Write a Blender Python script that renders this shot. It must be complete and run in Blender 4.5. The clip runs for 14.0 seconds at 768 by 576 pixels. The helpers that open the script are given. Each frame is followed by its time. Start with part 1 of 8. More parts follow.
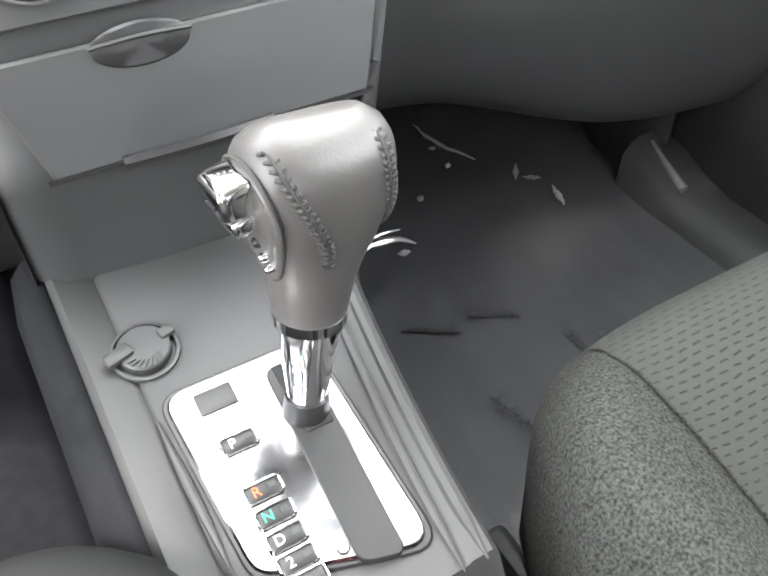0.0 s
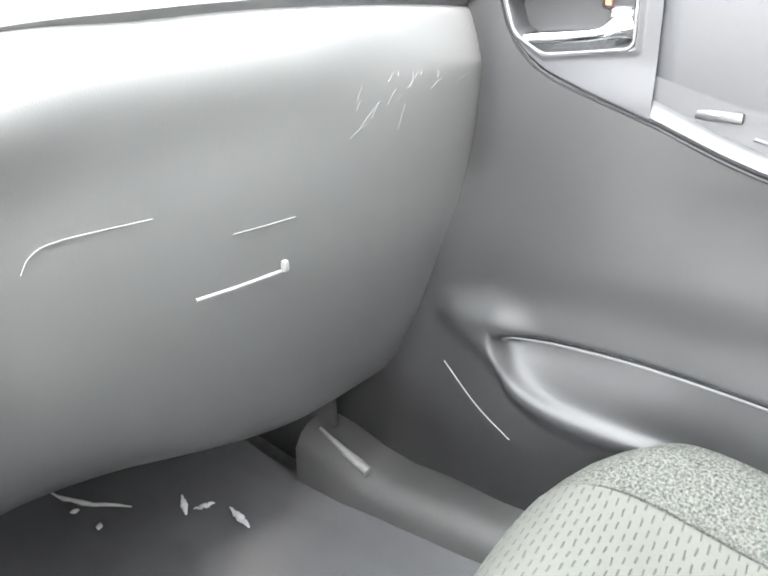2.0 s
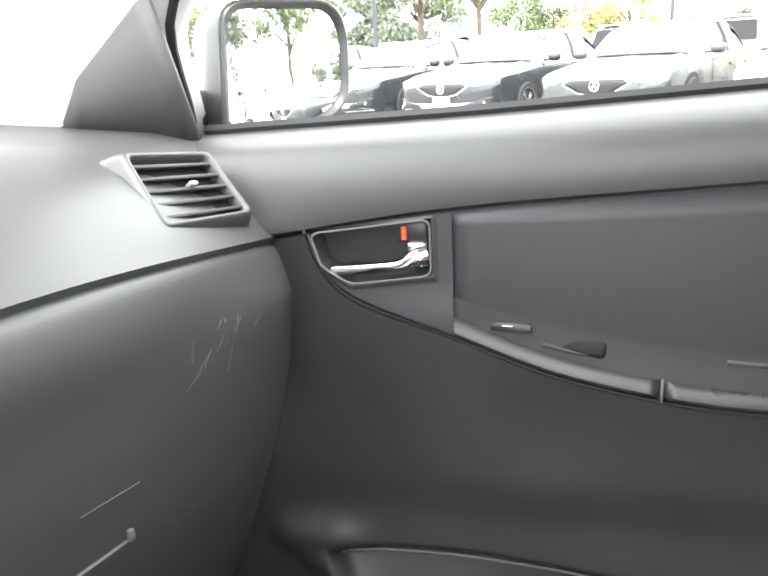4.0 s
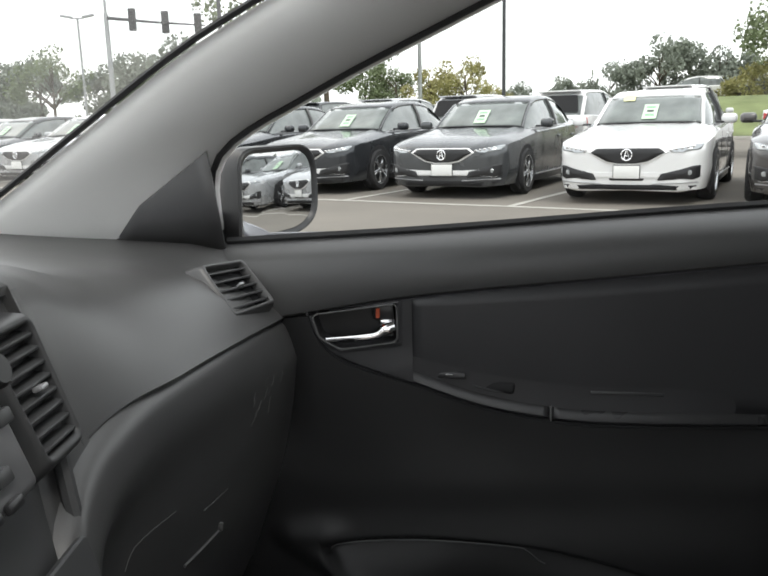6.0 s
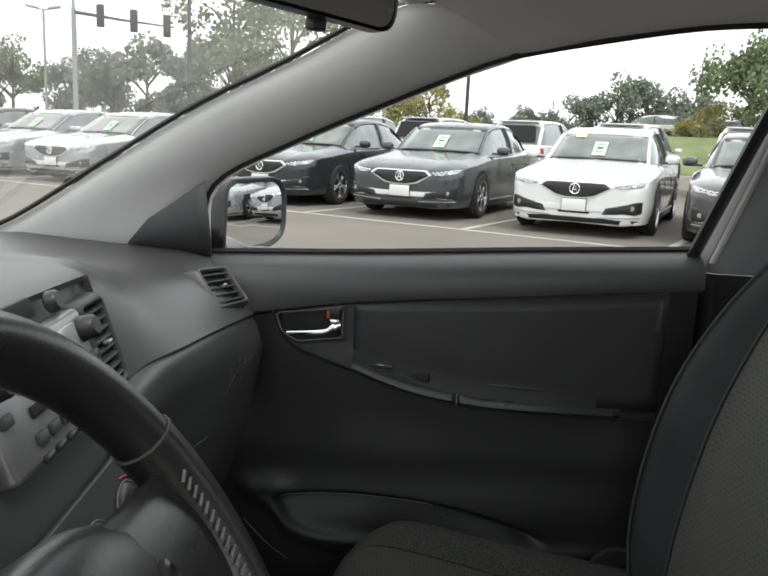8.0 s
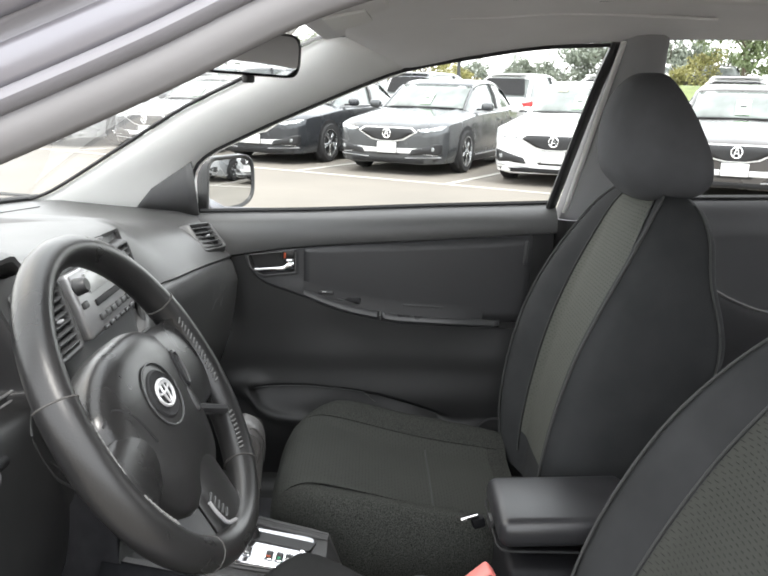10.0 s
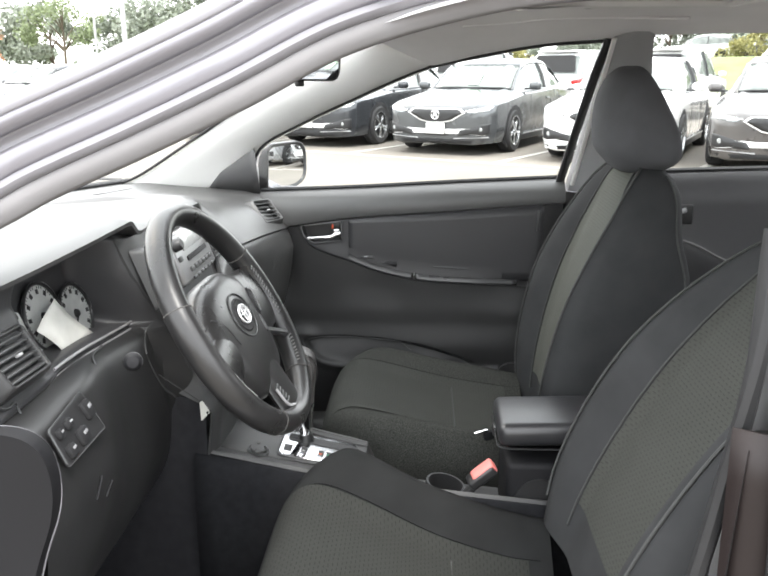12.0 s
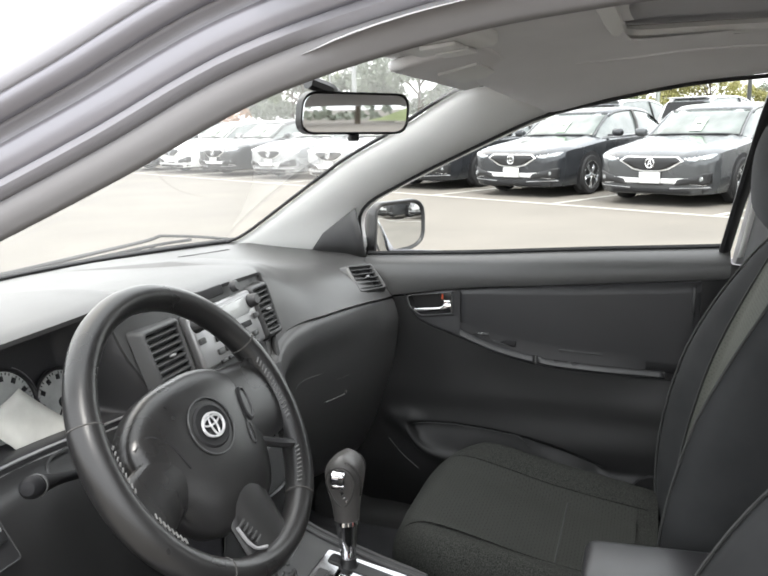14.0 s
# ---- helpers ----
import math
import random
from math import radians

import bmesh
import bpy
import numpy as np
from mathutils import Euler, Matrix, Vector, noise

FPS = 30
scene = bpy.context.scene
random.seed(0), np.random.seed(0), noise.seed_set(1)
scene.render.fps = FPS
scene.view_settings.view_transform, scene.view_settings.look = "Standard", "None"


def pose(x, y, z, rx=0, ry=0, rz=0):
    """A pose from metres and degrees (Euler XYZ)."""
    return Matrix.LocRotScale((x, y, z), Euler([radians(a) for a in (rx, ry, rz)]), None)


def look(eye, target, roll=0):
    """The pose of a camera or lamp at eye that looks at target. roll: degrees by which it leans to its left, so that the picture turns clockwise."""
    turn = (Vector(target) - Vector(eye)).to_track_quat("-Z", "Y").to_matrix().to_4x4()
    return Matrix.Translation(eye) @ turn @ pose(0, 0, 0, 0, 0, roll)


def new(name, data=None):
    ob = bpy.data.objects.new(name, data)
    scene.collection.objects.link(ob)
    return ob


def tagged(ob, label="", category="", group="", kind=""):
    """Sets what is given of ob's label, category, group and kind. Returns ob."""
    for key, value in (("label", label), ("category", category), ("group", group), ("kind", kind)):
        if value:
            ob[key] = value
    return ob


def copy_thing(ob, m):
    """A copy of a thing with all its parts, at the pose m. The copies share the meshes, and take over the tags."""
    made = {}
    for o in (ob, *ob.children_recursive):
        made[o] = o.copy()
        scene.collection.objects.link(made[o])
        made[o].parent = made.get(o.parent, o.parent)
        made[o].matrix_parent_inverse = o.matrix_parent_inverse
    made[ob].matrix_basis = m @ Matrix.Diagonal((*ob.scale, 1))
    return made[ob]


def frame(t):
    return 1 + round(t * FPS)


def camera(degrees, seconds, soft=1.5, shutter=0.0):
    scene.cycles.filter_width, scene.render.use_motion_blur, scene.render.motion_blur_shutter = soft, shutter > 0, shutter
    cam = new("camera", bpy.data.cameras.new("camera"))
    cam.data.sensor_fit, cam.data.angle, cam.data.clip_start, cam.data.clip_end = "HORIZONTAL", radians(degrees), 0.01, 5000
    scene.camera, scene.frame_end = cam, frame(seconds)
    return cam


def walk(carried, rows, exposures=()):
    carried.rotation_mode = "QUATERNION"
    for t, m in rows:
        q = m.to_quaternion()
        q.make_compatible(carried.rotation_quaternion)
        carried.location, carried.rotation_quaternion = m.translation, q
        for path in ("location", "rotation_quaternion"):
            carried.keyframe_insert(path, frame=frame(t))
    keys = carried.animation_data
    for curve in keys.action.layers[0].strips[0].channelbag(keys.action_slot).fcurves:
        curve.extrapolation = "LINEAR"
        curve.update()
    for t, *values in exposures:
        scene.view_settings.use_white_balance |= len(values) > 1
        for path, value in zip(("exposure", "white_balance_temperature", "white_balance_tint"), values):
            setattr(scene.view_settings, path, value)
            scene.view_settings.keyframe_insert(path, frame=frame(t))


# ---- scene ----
cam = camera(52.4, 14.0, soft=1.9)
PATH = [
    (0, (-0.135, -0.313, 0.905), (0.589, 0.958, -0.46), -0.9),
    (0.5, (-0.098, -0.29, 0.895), (0.862, 0.951, -0.346), -0.4),
    (1, (-0.054, -0.275, 0.908), (1.03, 0.939, -0.254), -3.3),
    (1.5, (-0.009, -0.24, 0.916), (1.306, 0.858, -0.115), -3.5),
    (2, (0.024, -0.224, 0.912), (1.507, 0.777, 0.02), -2.7),
    (2.5, (0.029, -0.222, 0.929), (1.638, 0.666, 0.141), -1.6),
    (3, (0.045, -0.22, 0.956), (1.757, 0.552, 0.269), -3.1),
    (3.5, (0.028, -0.174, 0.946), (1.881, 0.345, 0.401), -2.6),
    (4, (-0.003, -0.158, 0.982), (1.866, 0.301, 0.437), -2.9),
    (6.5, (-0.408, -0.051, 1.088), (1.565, -0.08, 0.761), -0.3),
    (7, (-0.467, -0.063, 1.083), (1.523, -0.099, 0.88), 1.6),
    (7.5, (-0.536, -0.07, 1.107), (1.439, -0.097, 0.794), 2.8),
    (10, (-1.146, -0.209, 1.222), (0.792, -0.251, 0.732), 1.5),
    (10.5, (-1.249, -0.26, 1.237), (0.679, -0.211, 0.707), 0.2),
    (11, (-1.359, -0.269, 1.258), (0.578, -0.204, 0.764), -0.4),
    (11.5, (-1.44, -0.27, 1.259), (0.49, -0.215, 0.738), -0.3),
    (12, (-1.48, -0.263, 1.258), (0.444, -0.167, 0.721), -0.2),
    (12.5, (-1.467, -0.258, 1.259), (0.454, -0.114, 0.723), -0.0),
    (13, (-1.408, -0.273, 1.252), (0.5, -0.015, 0.711), -0.7),
    (13.5, (-1.269, -0.373, 1.245), (0.594, 0.154, 0.741), -1.2),
    (14, (-1.135, -0.488, 1.255), (0.715, 0.151, 0.843), -1.5),
]
EXPOSURES = [(0.0, 3.5), (0.5, 4.15), (1.0, 4.9), (1.5, 5.35), (2.0, 5.2), (2.5, 4.8), (3.0, 4.2), (3.5, 3.6),
             (4.0, 2.9), (4.6, 1.2), (5.4, 0.4), (6.3, 0.4), (7.0, 0.35), (7.7, 0.3), (8.6, 0.8), (9.8, 1.5), (10.5, 1.74),
             (11.0, 1.92), (12.0, 1.92), (13.0, 1.82), (14.0, 1.4)]
walk(cam, [(t, look(eye, target, roll)) for t, eye, target, roll in PATH], EXPOSURES)

# ---- world: bright overcast sky ----
world = bpy.data.worlds.new("overcast_sky")
scene.world = world
world.use_nodes = True
wn, wl = world.node_tree.nodes, world.node_tree.links
wn.clear()
w_out = wn.new("ShaderNodeOutputWorld")
w_bg = wn.new("ShaderNodeBackground")
w_sky = wn.new("ShaderNodeTexSky")
w_sky.sky_type = "NISHITA"
w_sky.sun_disc = False
w_sky.sun_elevation = radians(48)
w_sky.sun_rotation = radians(35)
w_sky.dust_density = 4.0
w_sky.air_density = 1.2
w_gain = wn.new("ShaderNodeVectorMath")
w_gain.operation = "SCALE"
w_gain.inputs["Scale"].default_value = 0.12
w_coord = wn.new("ShaderNodeTexCoord")
w_noise = wn.new("ShaderNodeTexNoise")
w_noise.inputs["Scale"].default_value = 2.2
w_noise.inputs["Detail"].default_value = 5.0
w_ramp = wn.new("ShaderNodeValToRGB")
w_ramp.color_ramp.elements[0].position = 0.3
w_ramp.color_ramp.elements[0].color = (0.84, 0.86, 0.89, 1)
w_ramp.color_ramp.elements[1].position = 0.7
w_ramp.color_ramp.elements[1].color = (1.06, 1.06, 1.05, 1)
w_mix = wn.new("ShaderNodeMix")
w_mix.data_type = "RGBA"
w_mix.inputs["Factor"].default_value = 0.85
wl.new(w_sky.outputs[0], w_gain.inputs[0])
wl.new(w_coord.outputs["Generated"], w_noise.inputs["Vector"])
wl.new(w_noise.outputs["Fac"], w_ramp.inputs["Fac"])
wl.new(w_gain.outputs[0], w_mix.inputs["A"])
wl.new(w_ramp.outputs["Color"], w_mix.inputs["B"])
wl.new(w_mix.outputs["Result"], w_bg.inputs["Color"])
w_bg.inputs["Strength"].default_value = 1.7
wl.new(w_bg.outputs[0], w_out.inputs[0])

sun_data = bpy.data.lights.new("sun", "SUN")
sun_data.energy = 1.0
sun_data.angle = radians(14)
sun_data.color = (1.0, 0.96, 0.9)
sun = new("sun", sun_data)
sun.matrix_world = look((-12, -8, 22), (0, 0, 0))
# ---- materials ----
def material(name, base, rough=0.5, metal=0.0, vary=0.12, scale=6.0, grain=0.0, grain_scale=700.0, spec=0.5, coat=0.0, vary_rough=0.08):
    """A surface with a base colour, soft stains at one scale and fine relief at another."""
    m = bpy.data.materials.new(name)
    m.use_nodes = True
    n, l = m.node_tree.nodes, m.node_tree.links
    b = n["Principled BSDF"]
    b.inputs["Metallic"].default_value = metal
    b.inputs["Specular IOR Level"].default_value = spec
    b.inputs["Coat Weight"].default_value = coat
    b.inputs["Coat Roughness"].default_value = 0.04
    co = n.new("ShaderNodeTexCoord")
    big = n.new("ShaderNodeTexNoise")
    big.inputs["Scale"].default_value = scale
    big.inputs["Detail"].default_value = 3.0
    l.new(co.outputs["Object"], big.inputs["Vector"])
    mr = n.new("ShaderNodeMapRange")
    mr.inputs["From Min"].default_value = 0.22
    mr.inputs["From Max"].default_value = 0.78
    mr.inputs["To Min"].default_value = 1.0 - vary
    mr.inputs["To Max"].default_value = 1.0 + vary
    l.new(big.outputs["Fac"], mr.inputs["Value"])
    sc = n.new("ShaderNodeVectorMath")
    sc.operation = "SCALE"
    sc.inputs[0].default_value = base[:3]
    l.new(mr.outputs["Result"], sc.inputs["Scale"])
    l.new(sc.outputs[0], b.inputs["Base Color"])
    rr = n.new("ShaderNodeMapRange")
    rr.inputs["From Min"].default_value = 0.2
    rr.inputs["From Max"].default_value = 0.8
    rr.inputs["To Min"].default_value = max(0.02, rough - vary_rough)
    rr.inputs["To Max"].default_value = min(1.0, rough + vary_rough)
    l.new(big.outputs["Fac"], rr.inputs["Value"])
    l.new(rr.outputs["Result"], b.inputs["Roughness"])
    if grain:
        fine = n.new("ShaderNodeTexNoise")
        fine.inputs["Scale"].default_value = grain_scale
        fine.inputs["Detail"].default_value = 3.0
        l.new(co.outputs["Object"], fine.inputs["Vector"])
        bump = n.new("ShaderNodeBump")
        bump.inputs["Strength"].default_value = grain
        bump.inputs["Distance"].default_value = 0.18 / grain_scale
        l.new(fine.outputs["Fac"], bump.inputs["Height"])
        l.new(bump.outputs["Normal"], b.inputs["Normal"])
    return m


def weave_material(name, dark, light, width, height, rough=0.9, upright=False):
    """Knitted seat cloth: short dark dashes in offset rows between light raised threads."""
    m = material(name, light, rough, 0.0, 0.1, 8.0, 0.0, 1200.0, 0.2)
    n, l = m.node_tree.nodes, m.node_tree.links
    b = n["Principled BSDF"]

    def calc(op, a, c=None, clamp=False):
        q = n.new("ShaderNodeMath")
        q.operation = op
        q.use_clamp = clamp
        for k, v in enumerate((a, c)):
            if v is None:
                continue
            if isinstance(v, (int, float)):
                q.inputs[k].default_value = v
            else:
                l.new(v, q.inputs[k])
        return q.outputs[0]

    co = n.new("ShaderNodeTexCoord")
    wob = n.new("ShaderNodeTexNoise")
    wob.inputs["Scale"].default_value = 70.0
    l.new(co.outputs["Object"], wob.inputs["Vector"])
    sep = n.new("ShaderNodeSeparateXYZ")
    l.new(co.outputs["Object"], sep.inputs[0])
    v = calc("ADD", calc("DIVIDE", sep.outputs["Z" if upright else "Y"], height), calc("MULTIPLY", wob.outputs["Fac"], 0.5))
    row = calc("FLOOR", v)
    u = calc("ADD", calc("ADD", calc("DIVIDE", sep.outputs["X"], width), calc("MULTIPLY", row, 0.5)), calc("MULTIPLY", wob.outputs["Fac"], 0.35))
    fv, fu = calc("FRACT", v), calc("FRACT", u)
    across = calc("SUBTRACT", 1.0, calc("DIVIDE", calc("ABSOLUTE", calc("SUBTRACT", fv, 0.5)), 0.15), True)
    along = calc("MULTIPLY", calc("SUBTRACT", 0.32, calc("ABSOLUTE", calc("SUBTRACT", fu, 0.5))), 8.0, True)
    gap = calc("MULTIPLY", across, along)
    mix = n.new("ShaderNodeMix")
    mix.data_type = "RGBA"
    mix.inputs["A"].default_value = (*light, 1)
    mix.inputs["B"].default_value = (*dark, 1)
    l.new(gap, mix.inputs["Factor"])
    l.new(mix.outputs["Result"], b.inputs["Base Color"])
    fine = n.new("ShaderNodeTexNoise")
    fine.inputs["Scale"].default_value = 900.0
    l.new(co.outputs["Object"], fine.inputs["Vector"])
    high = calc("ADD", calc("MULTIPLY", gap, -1.0), calc("MULTIPLY", fine.outputs["Fac"], 0.5))
    bump = n.new("ShaderNodeBump")
    bump.inputs["Strength"].default_value = 0.6
    bump.inputs["Distance"].default_value = 0.0010
    l.new(high, bump.inputs["Height"])
    l.new(bump.outputs["Normal"], b.inputs["Normal"])
    return m


def glass_material(name, tint=(0.93, 0.95, 0.94), gloss=1.0):
    """Clear glazing: lets light straight through and mirrors at grazing angles."""
    m = bpy.data.materials.new(name)
    m.use_nodes = True
    n, l = m.node_tree.nodes, m.node_tree.links
    n.clear()
    o = n.new("ShaderNodeOutputMaterial")
    mix = n.new("ShaderNodeMixShader")
    tr = n.new("ShaderNodeBsdfTransparent")
    tr.inputs["Color"].default_value = (*tint, 1)
    gl = n.new("ShaderNodeBsdfGlossy")
    gl.inputs["Roughness"].default_value = 0.02
    gl.inputs["Color"].default_value = (gloss, gloss, gloss, 1)
    fr = n.new("ShaderNodeFresnel")
    fr.inputs["IOR"].default_value = 1.45
    l.new(fr.outputs[0], mix.inputs[0])
    l.new(tr.outputs[0], mix.inputs[1])
    l.new(gl.outputs[0], mix.inputs[2])
    l.new(mix.outputs[0], o.inputs[0])
    return m


M = {}
M["pad"] = material("soft_dash_vinyl", (0.060, 0.060, 0.060), 0.42, 0, 0.07, 5, 0.5, 900, 0.6, 0, 0.05)
M["plastic"] = material("grained_trim_plastic", (0.0215, 0.0215, 0.022), 0.42, 0, 0.08, 7, 0.5, 1100, 0.38)
M["strip_satin"] = material("satin_trim_strip", (0.034, 0.034, 0.035), 0.30, 0, 0.06, 8, 0.2, 1000, 0.5)
M["door_vinyl"] = material("door_insert_vinyl", (0.038, 0.038, 0.040), 0.42, 0, 0.08, 6, 0.6, 1000, 0.42)
M["lid_vinyl"] = material("padded_lid_vinyl", (0.026, 0.026, 0.028), 0.34, 0, 0.1, 9, 0.5, 700, 0.5)
M["skirt_carpet"] = material("dark_grey_console_carpet", (0.014, 0.0143, 0.016), 1.0, 0, 0.25, 60, 0.8, 700, 0.1)
M["kick_grey"] = material("grey_kick_plastic", (0.042, 0.042, 0.0415), 0.55, 0, 0.08, 8, 0.4, 900, 0.35)
M["emblem"] = material("satin_silver_emblem", (0.62, 0.62, 0.63), 0.4, 0.5, 0.03, 60)
M["radio_grey"] = material("silver_radio_face", (0.30, 0.30, 0.305), 0.34, 0.7, 0.06, 40, 0.05, 900)
M["dim_mirror"] = material("dim_tinted_mirror", (0.55, 0.56, 0.57), 0.02, 1.0, 0.0, 5, 0, 1, 0.5, 0, 0.0)
M["satin"] = material("satin_black_plastic", (0.02, 0.02, 0.021), 0.35, 0, 0.1, 20, 0.08, 900)
M["black"] = material("matt_black_recess", (0.006, 0.006, 0.007), 0.7, 0, 0.1, 20)
M["stack"] = material("charcoal_stack_plastic", (0.044, 0.045, 0.046), 0.48, 0, 0.06, 12, 0.2, 1200)
M["console"] = material("grey_console_plastic", (0.042, 0.042, 0.042), 0.5, 0, 0.08, 10, 0.3, 1300)
M["rubber"] = material("black_rubber_seal", (0.014, 0.014, 0.015), 0.6, 0, 0.15, 30)
M["chrome"] = material("chrome", (0.85, 0.85, 0.86), 0.08, 1.0, 0.03, 40, 0, 1, 0.5, 0, 0.03)
M["gate_metal"] = material("brushed_silver_plate", (0.40, 0.40, 0.41), 0.11, 1.0, 0.06, 30, 0.04, 400)
M["leather"] = material("dark_leather", (0.016, 0.0158, 0.016), 0.30, 0, 0.15, 14, 0.35, 420, 0.5)
M["leather_grey"] = material("worn_grey_leather", (0.075, 0.071, 0.069), 0.4, 0, 0.12, 30, 0.5, 500, 0.55)
M["thread"] = material("stitching_thread", (0.045, 0.043, 0.041), 0.8, 0, 0.1, 60)
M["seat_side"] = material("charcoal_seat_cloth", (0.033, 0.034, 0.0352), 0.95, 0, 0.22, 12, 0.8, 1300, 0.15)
# driver's cushion cloth, darkened to put the shade into its colour
M["bolster_cloth"] = material("shaded_bolster_cloth", (0.0165, 0.0170, 0.0172), 0.95, 0, 0.25, 12, 0.8, 1300, 0.12)
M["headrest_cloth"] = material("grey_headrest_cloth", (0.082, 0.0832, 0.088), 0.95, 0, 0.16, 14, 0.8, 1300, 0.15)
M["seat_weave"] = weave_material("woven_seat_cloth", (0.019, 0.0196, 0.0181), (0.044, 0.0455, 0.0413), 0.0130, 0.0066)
# driver's copies of the same weave, with shade in their darker tones
M["driver_weave"] = weave_material("shaded_woven_seat_cloth", (0.009, 0.0095, 0.0088), (0.027, 0.0280, 0.0255), 0.0130, 0.0066)
M["driver_back"] = weave_material("shaded_woven_back_cloth", (0.019, 0.0199, 0.0180), (0.047, 0.0487, 0.0437), 0.0130, 0.0066, 0.9, True)
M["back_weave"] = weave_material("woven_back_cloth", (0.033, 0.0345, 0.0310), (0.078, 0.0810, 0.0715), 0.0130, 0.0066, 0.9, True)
M["seat_speckle"] = material("speckled_seat_cloth", (0.037, 0.038, 0.0347), 0.95, 0, 0.92, 440, 1.0, 440, 0.15)
M["piping"] = material("seat_seam_piping", (0.042, 0.043, 0.0425), 0.85, 0, 0.1, 50)
M["carpet"] = material("dark_floor_carpet", (0.07, 0.07, 0.069), 1.0, 0, 0.3, 60, 0.9, 700, 0.1)
M["mat_film"] = material("glossy_mat_film", (0.066, 0.066, 0.069), 0.22, 0, 0.06, 9, 0.25, 110, 0.5, 0, 0.02)
# near-white so that folds of the dark film carry painted glints
M["film_glint"] = material("pale_film_glint", (0.55, 0.55, 0.56), 0.16, 0.3, 0.1, 90, 0.3, 300, 0.6)
M["stencil"] = material("black_stencil_ink", (0.030, 0.030, 0.033), 0.5, 0, 0.2, 40)
M["light_trim"] = material("light_grey_pillar_trim", (0.74, 0.74, 0.725), 0.55, 0, 0.05, 5, 0.25, 900, 0.35)
M["cloth_trim"] = material("mid_grey_pillar_cloth", (0.30, 0.30, 0.305), 0.9, 0, 0.05, 7, 0.4, 900, 0.15)
M["sail_grey"] = material("grey_sail_plastic", (0.105, 0.105, 0.107), 0.5, 0, 0.06, 6, 0.4, 1000, 0.4)
M["sunroof_shade"] = material("grey_sliding_shade", (0.36, 0.36, 0.385), 0.6, 0, 0.06, 5, 0.3, 900, 0.3)
M["headliner"] = material("woven_grey_headliner", (0.78, 0.77, 0.772), 0.95, 0, 0.05, 7, 0.5, 900, 0.1)
M["paint_silver"] = material("silver_car_paint", (0.185, 0.18, 0.20), 0.42, 0.4, 0.03, 3, 0, 1, 0.5, 0.8)
M["jamb_red"] = material("dull_brown_inner_panel", (0.017, 0.0125, 0.0120), 0.5, 0, 0.15, 6, 0.2, 300, 0.3)
M["red_mark"] = material("red_lock_mark", (0.7, 0.06, 0.035), 0.45, 0, 0.05, 80)
M["buckle_red"] = material("faded_red_buckle", (0.72, 0.20, 0.18), 0.45, 0, 0.08, 60)
M["lock_orange"] = material("orange_red_lock_mark", (0.62, 0.11, 0.045), 0.5, 0, 0.05, 80)
M["blue_mark"] = material("blue_print", (0.1, 0.45, 0.65), 0.5, 0, 0.05, 80)
M["white_print"] = material("white_print", (0.75, 0.75, 0.74), 0.5, 0, 0.05, 80)
M["orange_print"] = material("orange_print", (0.72, 0.12, 0.035), 0.5, 0, 0.05, 80)
M["green_print"] = material("green_print", (0.03, 0.45, 0.22), 0.5, 0, 0.05, 80)
M["silver_print"] = material("silver_face_plastic", (0.36, 0.36, 0.37), 0.35, 0.4, 0.06, 40, 0.05, 900)
M["lcd"] = material("grey_radio_display", (0.34, 0.35, 0.35), 0.15, 0, 0.05, 60)
M["dial_face"] = material("pale_dial_face", (0.36, 0.37, 0.36), 0.5, 0, 0.15, 60)
# white of the tag card and of the painted dial lens reflection
M["paper"] = material("white_paper_and_reflection", (0.62, 0.62, 0.58), 0.7, 0, 0.12, 30)
# pale tone for scratches and thread, and for painted edge highlights
M["scuff"] = material("pale_scuff_and_highlight", (0.125, 0.125, 0.123), 0.7, 0, 0.2, 200)
M["webbing"] = material("grey_belt_webbing", (0.10, 0.10, 0.102), 0.7, 0, 0.06, 40, 0.5, 1500)
M["mirror"] = material("mirror_silver", (0.72, 0.73, 0.735), 0.01, 1.0, 0.0, 5, 0, 1, 0.5, 0, 0.0)
M["glass"] = glass_material("clear_window_glass")
M["screen_glass"] = glass_material("veiled_windscreen_glass", (0.90, 0.92, 0.91))
# faint translucent veil imitates the dash reflection that pales the view
_n, _l = M["screen_glass"].node_tree.nodes, M["screen_glass"].node_tree.links
_veil = _n.new("ShaderNodeBsdfTranslucent")
_veil.inputs["Color"].default_value = (0.9, 0.9, 0.88, 1)
_film = _n.new("ShaderNodeMixShader")
_veil_noise = _n.new("ShaderNodeTexNoise")
_veil_noise.inputs["Scale"].default_value = 3.0
_amount = _n.new("ShaderNodeMapRange")
_amount.inputs["To Min"].default_value = 0.03
_amount.inputs["To Max"].default_value = 0.09
_l.new(_veil_noise.outputs["Fac"], _amount.inputs["Value"])
_l.new(_amount.outputs["Result"], _film.inputs[0])
_l.new(_n["Mix Shader"].outputs[0], _film.inputs[1])
_l.new(_veil.outputs[0], _film.inputs[2])
_l.new(_film.outputs[0], _n["Material Output"].inputs[0])
# sky reflection put into the screen's pale, mottled base tone
M["car_screen"] = material("sky_paled_car_windscreen", (0.15, 0.168, 0.158), 0.06, 0, 0.45, 2.5, 0, 1, 0.5, 0.2, 0.02)
M["car_glass"] = material("dark_car_glass", (0.15, 0.165, 0.16), 0.05, 0, 0.35, 3, 0, 1, 0.6, 0.3, 0.02)
